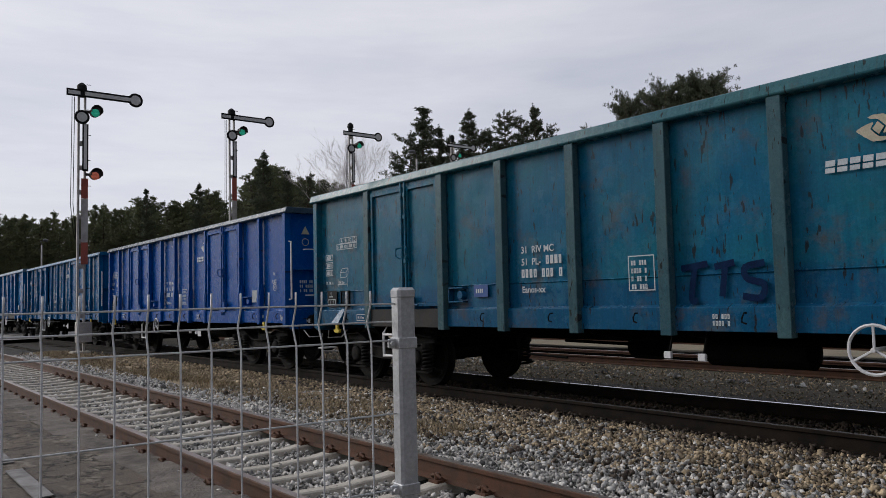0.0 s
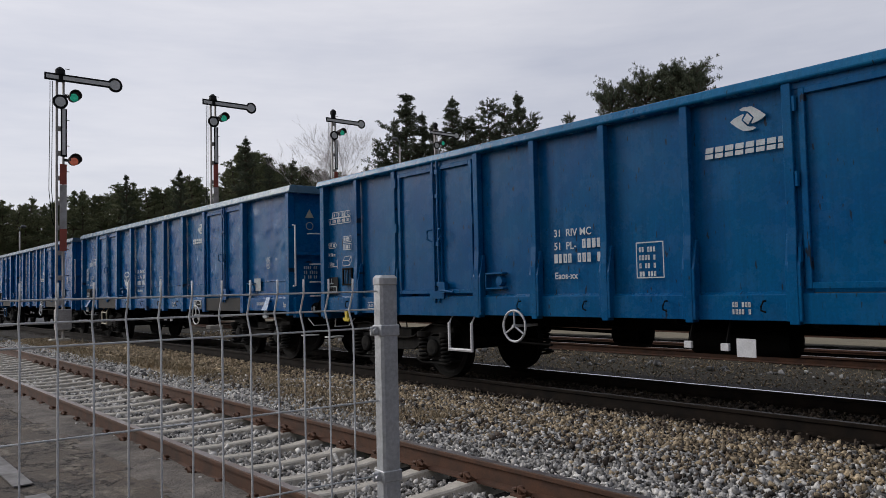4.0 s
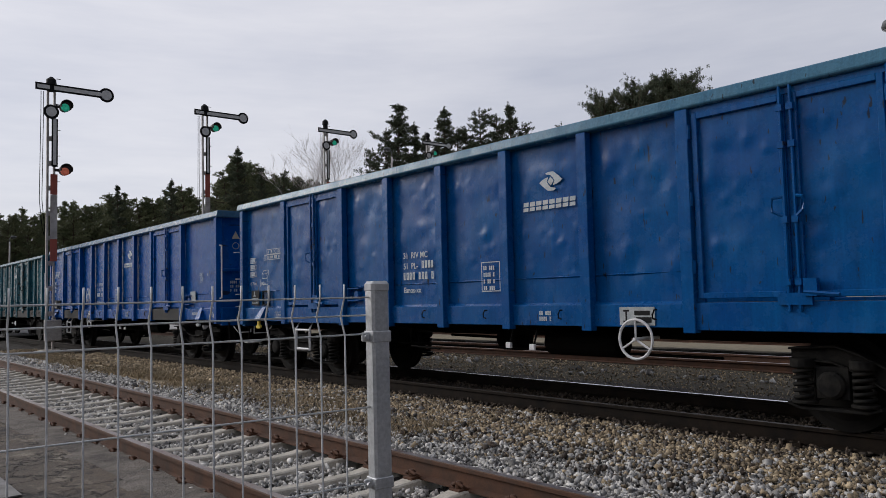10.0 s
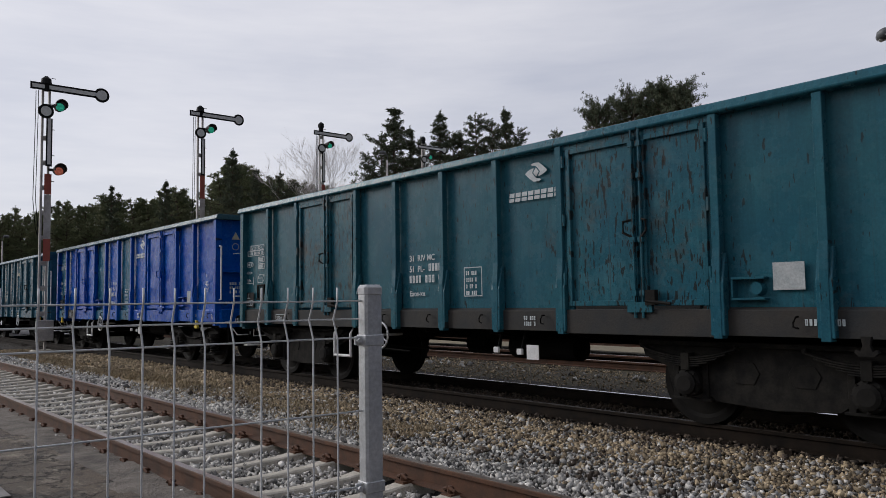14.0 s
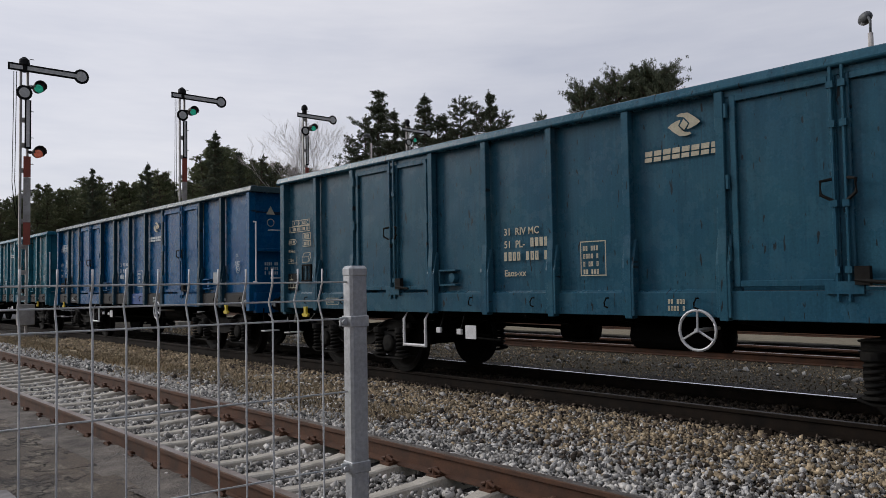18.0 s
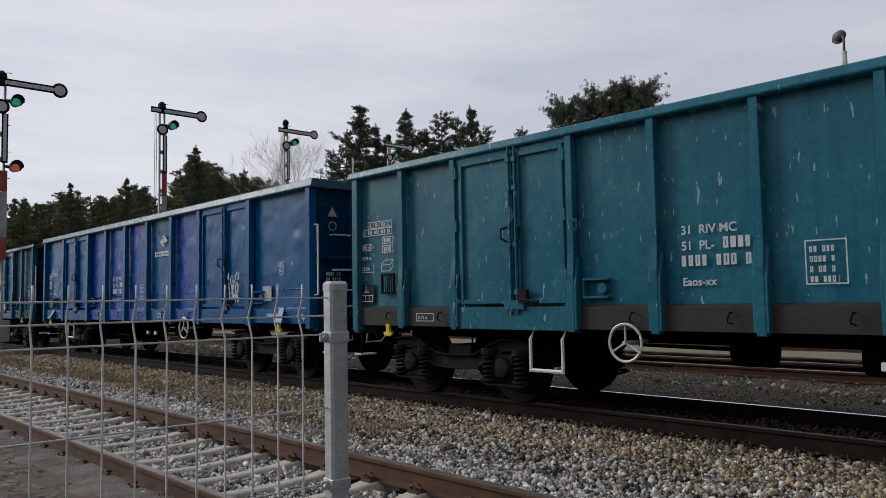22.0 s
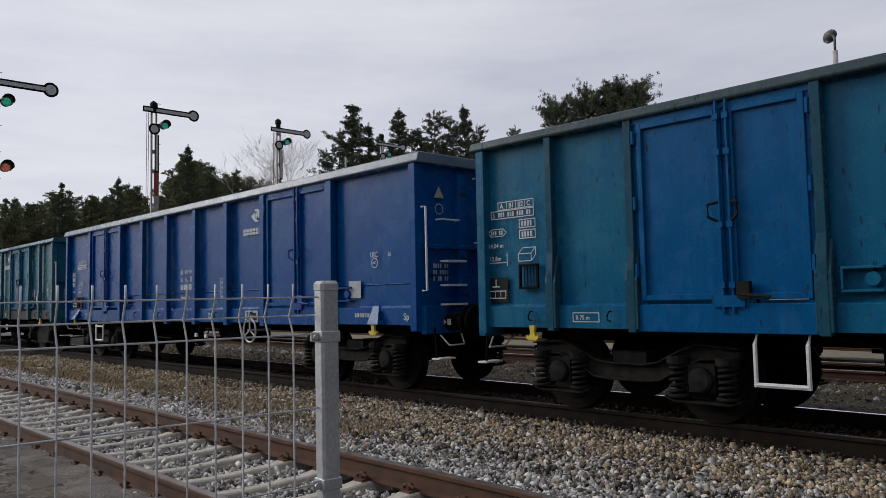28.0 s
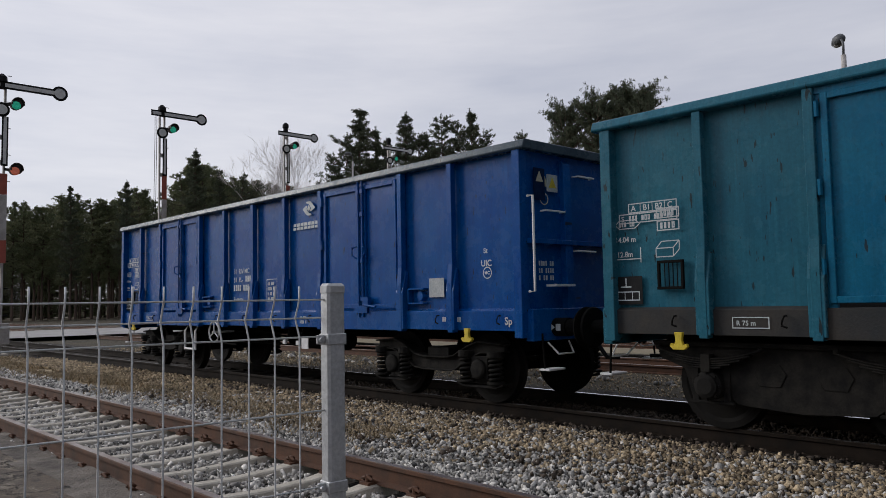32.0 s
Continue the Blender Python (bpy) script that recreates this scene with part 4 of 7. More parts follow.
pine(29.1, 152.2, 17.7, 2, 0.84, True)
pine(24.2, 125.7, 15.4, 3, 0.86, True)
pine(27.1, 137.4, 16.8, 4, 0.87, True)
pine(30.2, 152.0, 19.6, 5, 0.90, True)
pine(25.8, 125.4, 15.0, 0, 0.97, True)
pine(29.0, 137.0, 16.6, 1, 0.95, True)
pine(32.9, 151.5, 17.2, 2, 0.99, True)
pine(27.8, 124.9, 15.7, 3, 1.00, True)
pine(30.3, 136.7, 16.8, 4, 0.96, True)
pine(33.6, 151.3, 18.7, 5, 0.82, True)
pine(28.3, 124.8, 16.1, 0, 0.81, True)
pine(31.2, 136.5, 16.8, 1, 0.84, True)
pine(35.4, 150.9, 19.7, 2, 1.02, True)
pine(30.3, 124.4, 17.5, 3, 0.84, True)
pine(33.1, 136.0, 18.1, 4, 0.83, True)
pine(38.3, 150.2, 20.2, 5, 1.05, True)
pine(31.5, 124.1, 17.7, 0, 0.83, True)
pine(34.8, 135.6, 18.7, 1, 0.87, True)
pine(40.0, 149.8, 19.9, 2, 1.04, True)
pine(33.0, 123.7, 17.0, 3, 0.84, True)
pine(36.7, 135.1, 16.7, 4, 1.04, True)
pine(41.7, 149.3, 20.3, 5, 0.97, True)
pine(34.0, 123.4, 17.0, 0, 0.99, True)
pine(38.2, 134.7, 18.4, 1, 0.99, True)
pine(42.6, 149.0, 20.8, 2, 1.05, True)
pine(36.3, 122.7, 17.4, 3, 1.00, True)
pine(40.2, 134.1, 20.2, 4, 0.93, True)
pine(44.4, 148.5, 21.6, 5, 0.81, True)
pine(36.6, 122.7, 18.9, 0, 0.97, True)
pine(42.0, 133.5, 19.5, 1, 0.91, True)
pine(47.1, 147.7, 19.5, 2, 0.89, True)
pine(38.3, 122.1, 19.1, 3, 0.86, True)
pine(42.5, 133.4, 19.5, 4, 1.03, True)
pine(48.8, 147.1, 20.1, 5, 0.92, True)
pine(40.4, 121.5, 18.3, 0, 0.97, True)
pine(45.2, 132.5, 19.1, 1, 1.00, True)
pine(50.4, 146.6, 21.1, 2, 1.00, True)
pine(41.4, 121.1, 18.5, 3, 1.00, True)
pine(46.9, 131.9, 19.7, 4, 1.04, True)
pine(52.2, 146.0, 22.2, 5, 0.84, True)
pine(42.6, 120.7, 18.2, 0, 1.00, True)
pine(47.2, 131.8, 19.1, 1, 1.01, True)
pine(54.4, 145.1, 24.0, 2, 0.94, True)
pine(44.1, 120.2, 19.7, 3, 0.80, True)
pine(50.2, 130.7, 21.3, 4, 1.03, True)
pine(55.3, 144.8, 23.4, 5, 1.02, True)
pine(46.6, 119.2, 20.4, 0, 0.87, True)
pine(50.7, 130.5, 21.2, 1, 0.95, True)
pine(56.8, 144.2, 23.5, 2, 1.03, True)
pine(47.5, 118.9, 20.1, 3, 0.91, True)
pine(52.8, 129.6, 19.9, 4, 1.03, True)
pine(59.0, 143.3, 19.8, 5, 0.93, True)
pine(49.2, 118.2, 16.3, 0, 0.85, True)
pine(53.6, 129.3, 18.0, 1, 1.00, True)
pine(60.3, 142.8, 19.5, 2, 0.94, True)
pine(50.4, 117.7, 18.8, 3, 0.93, True)
pine(56.2, 128.2, 23.3, 4, 0.94, True)
pine(62.3, 141.9, 25.7, 5, 0.87, True)
pine(52.6, 116.7, 22.9, 0, 0.99, True)
pine(58.4, 127.2, 26.6, 1, 0.91, True)
pine(64.8, 140.8, 28.6, 2, 0.97, True)
pine(53.7, 116.2, 25.5, 3, 0.93, True)
pine(59.4, 126.8, 26.7, 4, 1.02, True)
pine(67.3, 139.6, 29.2, 5, 0.86, True)
pine(55.4, 115.4, 23.9, 0, 0.83, True)
pine(60.5, 126.3, 26.4, 1, 0.91, True)
pine(67.6, 139.5, 29.4, 2, 0.97, True)
pine(57.2, 114.5, 23.7, 3, 1.02, True)
pine(62.2, 125.4, 25.5, 4, 0.84, True)
pine(70.8, 137.9, 26.0, 5, 1.04, True)
pine(57.9, 114.1, 22.8, 0, 0.92, True)
pine(65.2, 123.9, 24.1, 1, 1.01, True)
pine(71.4, 137.6, 26.1, 2, 0.88, True)
pine(59.4, 113.4, 22.6, 3, 0.88, True)
pine(66.4, 123.3, 22.9, 4, 0.91, True)
pine(73.0, 136.7, 26.7, 5, 0.88, True)
pine(61.5, 112.2, 22.2, 0, 1.05, True)
pine(68.2, 122.3, 23.7, 1, 1.04, True)
pine(75.0, 135.7, 26.4, 2, 0.99, True)
pine(62.6, 111.7, 22.1, 3, 0.83, True)
pine(69.2, 121.7, 22.0, 4, 0.86, True)
pine(76.9, 134.6, 25.0, 5, 1.03, True)
pine(64.5, 110.6, 21.9, 0, 0.81, True)
pine(71.3, 120.5, 22.8, 1, 0.91, True)
pine(78.6, 133.6, 24.4, 2, 1.00, True)
pine(65.3, 110.1, 21.4, 3, 1.01, True)
pine(72.0, 120.1, 22.4, 4, 0.88, True)
pine(81.2, 132.0, 24.6, 5, 1.03, True)
pine(67.1, 109.0, 21.0, 0, 0.86, True)
pine(73.7, 119.0, 22.1, 1, 0.84, True)
pine(82.2, 131.4, 25.1, 2, 0.88, True)
pine(69.3, 107.6, 20.8, 3, 0.87, True)
pine(75.9, 117.6, 22.3, 4, 0.80, True)
pine(84.3, 130.1, 24.3, 5, 0.80, True)
pine(70.7, 106.7, 20.9, 0, 0.92, True)
pine(78.2, 116.1, 22.3, 1, 0.83, True)
pine(87.1, 128.2, 23.8, 2, 1.01, True)
pine(71.7, 106.0, 20.9, 3, 0.93, True)
pine(79.5, 115.3, 21.6, 4, 1.01, True)
pine(88.7, 127.1, 24.8, 5, 0.96, True)
pine(47.5, 101.4, 23.6, 1, 0.85)
pine(50.3, 100.1, 20.9, 3, 0.80)
pine(51.3, 95.0, 19.9, 4, 0.70)
pine(52.8, 94.2, 18.5, 0, 0.80)
pine(57.3, 81.9, 21.3, 4, 0.80)
pine(58.6, 81.0, 24.0, 0, 0.90)
pine(58.9, 78.3, 26.7, 3, 1.15)
pine(61.4, 78.9, 24.7, 5, 0.90)
pine(64.0, 79.5, 23.6, 1, 1.00)
pine(63.6, 74.6, 26.0, 1, 1.00)
pine(66.5, 76.0, 24.0, 2, 0.90)
pine(67.0, 74.3, 24.0, 0, 0.90)
pine(67.0, 71.5, 25.7, 4, 0.85)
pine(69.8, 71.6, 25.5, 2, 0.75)
pine(69.8, 68.8, 26.5, 5, 0.85)
pine(72.4, 69.0, 24.1, 4, 0.80)
pine(72.5, 62.9, 23.0, 4, 0.60)
pine(34.7, 112.8, 18.7, 3, 0.80)
pine(41.5, 110.4, 19.8, 1, 0.80)
pine(71.1, 46.6, 25.4, -1, 0.62, False, "broad old pine with an umbrella crown")
pine(69.7, 53.7, 24.5, -1, 0.46, False, "broad old pine with an umbrella crown")
pine(70.2, 49.7, 24.8, -1, 0.50, False, "broad old pine with an umbrella crown")
pine(71.3, 44.4, 24.2, -1, 0.43, False, "broad old pine with an umbrella crown")
birch(52.8, 89.6, 26.9, 4)
birch(55.9, 90.1, 27.6, 5)
pine(11.0, 150.4, 10.2, 6, 1.7, True, "young dense pine at the foot of the wood")
pine(12.6, 160.6, 11.9, 6, 1.7, True, "young dense pine at the foot of the wood")
pine(12.9, 150.7, 10.9, 6, 1.7, True, "young dense pine at the foot of the wood")
pine(15.1, 159.3, 8.7, 6, 1.7, True, "young dense pine at the foot of the wood")
pine(15.1, 153.7, 10.8, 6, 1.7, True, "young dense pine at the foot of the wood")
pine(16.5, 155.8, 11.3, 6, 1.7, True, "young dense pine at the foot of the wood")
pine(18.3, 163.6, 8.5, 6, 1.7, True, "young dense pine at the foot of the wood")
pine(19.6, 163.3, 11.4, 6, 1.7, True, "young dense pine at the foot of the wood")
pine(18.7, 148.8, 10.2, 6, 1.7, True, "young dense pine at the foot of the wood")
pine(20.7, 156.2, 10.1, 6, 1.7, True, "young dense pine at the foot of the wood")
pine(20.6, 148.6, 9.6, 6, 1.7, True, "young dense pine at the foot of the wood")
pine(22.6, 154.4, 11.5, 6, 1.7, True, "young dense pine at the foot of the wood")
pine(23.2, 152.8, 11.7, 6, 1.7, True, "young dense pine at the foot of the wood")
pine(25.0, 155.9, 9.7, 6, 1.7, True, "young dense pine at the foot of the wood")
pine(27.0, 158.5, 9.5, 6, 1.7, True, "young dense pine at the foot of the wood")
pine(27.2, 152.5, 10.3, 6, 1.7, True, "young dense pine at the foot of the wood")
pine(29.5, 158.1, 11.6, 6, 1.7, True, "young dense pine at the foot of the wood")
pine(30.7, 159.6, 12.2, 6, 1.7, True, "young dense pine at the foot of the wood")
pine(31.8, 157.8, 9.6, 6, 1.7, True, "young dense pine at the foot of the wood")
pine(32.2, 154.5, 11.5, 6, 1.7, True, "young dense pine at the foot of the wood")
pine(34.0, 158.5, 8.8, 6, 1.7, True, "young dense pine at the foot of the wood")
pine(35.7, 159.4, 9.9, 6, 1.7, True, "young dense pine at the foot of the wood")
pine(34.6, 149.5, 8.9, 6, 1.7, True, "young dense pine at the foot of the wood")
pine(35.6, 151.3, 11.3, 6, 1.7, True, "young dense pine at the foot of the wood")
pine(37.5, 153.9, 8.6, 6, 1.7, True, "young dense pine at the foot of the wood")
pine(39.6, 155.2, 9.5, 6, 1.7, True, "young dense pine at the foot of the wood")
pine(41.2, 156.6, 12.3, 6, 1.7, True, "young dense pine at the foot of the wood")
pine(41.6, 152.5, 9.9, 6, 1.7, True, "young dense pine at the foot of the wood")
pine(43.5, 155.1, 11.9, 6, 1.7, True, "young dense pine at the foot of the wood")
pine(42.4, 148.0, 11.4, 6, 1.7, True, "young dense pine at the foot of the wood")
pine(46.1, 154.4, 11.3, 6, 1.7, True, "young dense pine at the foot of the wood")
pine(46.0, 148.8, 9.7, 6, 1.7, True, "young dense pine at the foot of the wood")
pine(48.5, 154.1, 9.2, 6, 1.7, True, "young dense pine at the foot of the wood")
pine(46.7, 143.8, 8.9, 6, 1.7, True, "young dense pine at the foot of the wood")
pine(50.6, 153.0, 11.0, 6, 1.7, True, "young dense pine at the foot of the wood")
pine(48.4, 142.2, 9.1, 6, 1.7, True, "young dense pine at the foot of the wood")
pine(52.7, 151.2, 10.9, 6, 1.7, True, "young dense pine at the foot of the wood")
pine(52.6, 145.1, 8.8, 6, 1.7, True, "young dense pine at the foot of the wood")
pine(54.6, 147.2, 9.8, 6, 1.7, True, "young dense pine at the foot of the wood")
pine(54.0, 143.1, 7.8, 6, 1.7, True, "young dense pine at the foot of the wood")
pine(55.0, 139.8, 7.4, 6, 1.7, True, "young dense pine at the foot of the wood")
pine(61.0, 152.8, 8.5, 6, 1.7, True, "young dense pine at the foot of the wood")
pine(58.1, 141.7, 10.4, 6, 1.7, True, "young dense pine at the foot of the wood")
pine(61.9, 146.1, 10.9, 6, 1.7, True, "young dense pine at the foot of the wood")
pine(64.6, 151.1, 9.8, 6, 1.7, True, "young dense pine at the foot of the wood")
pine(63.2, 144.4, 8.1, 6, 1.7, True, "young dense pine at the foot of the wood")
pine(63.5, 139.7, 8.4, 6, 1.7, True, "young dense pine at the foot of the wood")
pine(63.5, 136.3, 9.2, 6, 1.7, True, "young dense pine at the foot of the wood")
pine(66.6, 141.9, 9.5, 6, 1.7, True, "young dense pine at the foot of the wood")
pine(67.5, 139.7, 10.9, 6, 1.7, True, "young dense pine at the foot of the wood")
pine(66.4, 134.5, 7.6, 6, 1.7, True, "young dense pine at the foot of the wood")
pine(68.8, 135.3, 7.6, 6, 1.7, True, "young dense pine at the foot of the wood")
pine(75.7, 145.0, 8.6, 6, 1.7, True, "young dense pine at the foot of the wood")
pine(72.8, 137.8, 9.8, 6, 1.7, True, "young dense pine at the foot of the wood")
pine(74.5, 136.4, 8.8, 6, 1.7, True, "young dense pine at the foot of the wood")
pine(73.0, 131.9, 9.9, 6, 1.7, True, "young dense pine at the foot of the wood")
pine(75.6, 134.5, 7.6, 6, 1.7, True, "young dense pine at the foot of the wood")
pine(77.5, 133.1, 10.1, 6, 1.7, True, "young dense pine at the foot of the wood")
pine(79.2, 134.0, 10.5, 6, 1.7, True, "young dense pine at the foot of the wood")
pine(84.2, 138.6, 7.5, 6, 1.7, True, "young dense pine at the foot of the wood")
pine(86.2, 139.7, 7.4, 6, 1.7, True, "young dense pine at the foot of the wood")
pine(80.3, 127.6, 7.7, 6, 1.7, True, "young dense pine at the foot of the wood")
pine(87.4, 135.6, 9.4, 6, 1.7, True, "young dense pine at the foot of the wood")
pine(82.8, 126.0, 9.6, 6, 1.7, True, "young dense pine at the foot of the wood")
pine(87.8, 130.2, 10.6, 6, 1.7, True, "young dense pine at the foot of the wood")
pine(90.7, 133.1, 10.0, 6, 1.7, True, "young dense pine at the foot of the wood")
pine(91.9, 130.8, 10.0, 6, 1.7, True, "young dense pine at the foot of the wood")


# ---- the freight train ----
# two builds of open wagon; along = metres from the rear end towards the front, side faces at x = -1.41 and 1.41
LONG = dict(rim=14.74, pitch=15.74, posts=(1.95, 3.97, 5.28, 6.58, 7.90, 9.22, 10.56, 12.60), doors=(0, 6), top=3.395, rim_h=0.15, pivot=5.35, crease=1.57, step=2.62, wheel=9.88, logo=8.53, number=5.60, stepped=False, floor=1.20, low=0.965)
SHORT = dict(rim=13.04, pitch=14.04, posts=(1.25, 2.33, 4.26, 5.33, 6.44, 7.53, 8.63, 10.66, 11.70), doors=(1, 6), top=3.32, rim_h=0.12, pivot=4.5, crease=0, step=3.85, wheel=4.95, logo=8.08, number=5.60, stepped=True, floor=1.26, low=1.01)
FLOOR, SILL_LOW, HALF = 1.23, 0.98, 1.41
# bodies are this much wider than drawn; the axles keep the gauge
WIDE = 1.06
SHIFT = (WIDE - 1) * HALF
MESHES = {}


def cached(key, make):
    if key not in MESHES:
        MESHES[key] = make()
    return MESHES[key]


def sheet(d0, d1, z0, z1, x, dent, seed):
    """Pressed side sheet, pushed in and out by years of grabs."""
    nu, nv = (12, 14) if dent < 0.3 else (36, 56)
    rng = random.Random(seed)
    hits = [(rng.uniform(d0, d1), z0 + 0.3 + (z1 - z0 - 0.3) * rng.random() ** 0.8, rng.choice((0.035, 0.045, 0.06, 0.08, 0.14)), rng.uniform(-1, 0.7), rng.uniform(0.5, 1.6)) for _ in range(int(3 + 58 * dent))]
    verts = []
    for j in range(nv + 1):
        for i in range(nu + 1):
            u, w = i / nu, j / nv
            d, z = d0 + (d1 - d0) * u, z0 + (z1 - z0) * w
            inside = min(1, 6 * min(u, 1 - u, w, 1 - w))
            off = sum(k * (0.010 + 0.07 * r) * math.exp(-((d - a) ** 2 * e + (z - b) ** 2 / e) / (r * r)) for a, b, r, k, e in hits if abs(d - a) < 3.5 * r and abs(z - b) < 3.5 * r) * min(dent, 1.0)
            off += 0.012 * dent * noise.noise((d * 2.3 + seed, z * 2.3, 0))
            verts.append((x + off * inside, -d, z))
    n = nu + 1
    faces = [(j * n + i, j * n + i + 1, (j + 1) * n + i + 1, (j + 1) * n + i) for j in range(nv) for i in range(nu)]
    me = raw("side sheet", verts, faces, None, True)
    return me


def post_mesh(k, d, slim):
    s = Shape()
    top = k["top"] - k["rim_h"]
    w = 0.046 if slim else 0.072
    if k["stepped"]:
        s.prism([(-1.385, top), (-1.385, 1.85), (-1.405, 1.60), (-1.405, SILL_LOW - 0.03), (-1.30, SILL_LOW - 0.03), (-1.30, top)], "y", -d - w, -d + w)
        s.prism([(-1.34, 1.80), (-1.40, 1.50), (-1.40, SILL_LOW), (-1.30, SILL_LOW), (-1.30, 1.80)], "y", -d - w - 0.03, -d + w + 0.03)
    else:
        s.prism([(-1.395, top), (-1.405, 1.9), (-1.405, SILL_LOW - 0.05), (-1.30, SILL_LOW - 0.05), (-1.30, top)], "y", -d - w, -d + w)
    return s.mesh("side post", None, 0.006)


def door_leaf(d0, d1, k):
    s = Shape()
    z0, z1, x = FLOOR + 0.05, k["top"] - k["rim_h"] - 0.06, -1.345
    b = 0.06
    s.box(x - 0.02, x + 0.02, -d0 - b, -d0, z0, z1).box(x - 0.02, x + 0.02, -d1, -d1 + b, z0, z1)
    s.box(x - 0.02, x + 0.02, -d1 + b, -d0 - b, z1 - b, z1).box(x - 0.02, x + 0.02, -d1 + b, -d0 - b, z0, z0 + b)
    return s.mesh("door frame", None, 0.005)


def lock_rods(dc, k):
    s = Shape()
    top = k["top"] - k["rim_h"] + 0.02
    for o in (-0.055, 0.045):
        s.rod([(-1.385, -dc - o, FLOOR - 0.08), (-1.385, -dc - o, top)], 0.017, 6)
        for z in (1.42, 2.0, 2.7, 3.05):
            s.box(-1.41, -1.355, -dc - o - 0.03, -dc - o + 0.03, z - 0.03, z + 0.03)
    s.box(-1.40, -1.36, -dc - 0.16, -dc + 0.16, FLOOR - 0.02, FLOOR + 0.09)
    return s.mesh("lock rods", None)


def latch(dc, o):
    return Shape().rod([(-1.38, -dc - o * 0.5, 2.22), (-1.43, -dc - o * 1.4, 2.20), (-1.43, -dc - o * 1.4, 2.08), (-1.39, -dc - o * 0.5, 2.02)], 0.016, 5).mesh("latch", None)


def lock(dc):
    s = Shape().box(-1.43, -1.37, -dc - 0.22, -dc - 0.10, FLOOR + 0.06, FLOOR + 0.22)
    s.rod([(-1.42, -dc - 0.1, FLOOR + 0.1), (-1.44, -dc - 0.42, FLOOR + 0.07)], 0.018, 5)
    return s.mesh("lock", None)


def rim_mesh(k):
    """Folded top rail right round, leaning outwards."""
    t, h, n = k["top"], k["rim_h"], k["rim"]
    s = Shape()
    for sx in (-1, 1):
        s.prism([(sx * (HALF - 0.02), t - h), (sx * HALF, t - h + 0.02), (sx * (HALF - 0.03), t - 0.01), (sx * (HALF - 0.06), t), (sx * (HALF - 0.15), t), (sx * (HALF - 0.15), t - h)], "y", 0, -n)
    for e0, e1 in ((0, -0.14), (-n + 0.14, -n)):
        s.box(-HALF + 0.15, HALF - 0.15, e1, e0, t - h, t - 0.003)
    return s.mesh("rim", None, 0.008)


def end_wall(k):
    """End sheet with two stakes, a shelf and the headstock; faces the rear (+y)."""
    s = Shape().box(-1.30, 1.30, -0.16, -0.12, 0.95, k["top"] - k["rim_h"])
    return s.mesh("end sheet", None)


def end_stake(k):
    return Shape().prism([(-0.16, k["top"] - k["rim_h"]), (-0.05, k["top"] - k["rim_h"] - 0.1), (-0.02, 1.1), (-0.16, 1.1)], "x", -0.07, 0.07).mesh("end stake", None, 0.006)


def corner_post(k):
    t = k["top"] - k["rim_h"]
    return Shape().prism([(-1.38, t), (-1.39, 0.90), (-1.25, 0.90), (-1.25, t)], "y", -0.22, -0.09).mesh("corner post", None, 0.006)


def buffer_mesh():
    return Shape().lathe([(-0.12, 0.15), (-0.10, 0.15), (-0.10, 0.115), (0.20, 0.115), (0.20, 0.095), (0.42, 0.09)], "y", 20).mesh("buffer sleeve", None, 0, False)


def buffer_head():
    return Shape().lathe([(0.42, 0.10), (0.43, 0.235), (0.455, 0.245), (0.468, 0.20), (0.47, 0.0)], "y", 24).mesh("buffer head", None)


def wheelset_mesh():
    s = Shape()
    for sx in (-1, 1):
        c = sx * 0.75
        s.lathe([(c - 0.065, 0.13), (c - 0.05, 0.36), (c - 0.065, 0.40), (c - 0.065 * 1, 0.465 if sx < 0 else 0.49), (c - 0.03, 0.463), (c + 0.03, 0.463), (c + 0.065, 0.49 if sx < 0 else 0.465), (c + 0.065, 0.40), (c + 0.05, 0.36), (c + 0.065, 0.13)], "x", 36)
    s.lathe([(-1.02, 0.06), (-0.85, 0.075), (0.85, 0.075), (1.02, 0.06)], "x", 12)
    return s.mesh("wheelset", TREAD, 0, False)


def bogie_side(sx):
    x = sx * 1.0
    s = Shape()
    up = [(1.30, 0.80), (0.86, 0.83), (0.66, 0.76), (0.40, 0.63), (0.22, 0.60)]
    down = [(0.22, 0.40), (0.42, 0.42), (0.70, 0.58), (0.90, 0.66), (1.30, 0.68)]
    web = up + [(-u, w) for u, w in reversed(up)] + [(-u, w) for u, w in reversed(down)] + down
    s.prism(web, "x", x - 0.03, x + 0.03)
    rim_line = up + [(-u, w) for u, w in reversed(up)]
    s.prism(rim_line + [(u, w - 0.022) for u, w in reversed(rim_line)], "x", x - 0.10, x + 0.10)
    foot = [(-u, w) for u, w in reversed(down)] + down
    s.prism(foot + [(u, w + 0.022) for u, w in reversed(foot)], "x", x - 0.09, x + 0.09)
    for y in (-0.9, 0.9):
        for o in (-0.27, 0.27):
            s.lathe([(0.60, 0.085), (0.62, 0.12), (0.70, 0.12)], "z", 12, (x + math.copysign(0.06, sx), y + o, 0))
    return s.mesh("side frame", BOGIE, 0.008)


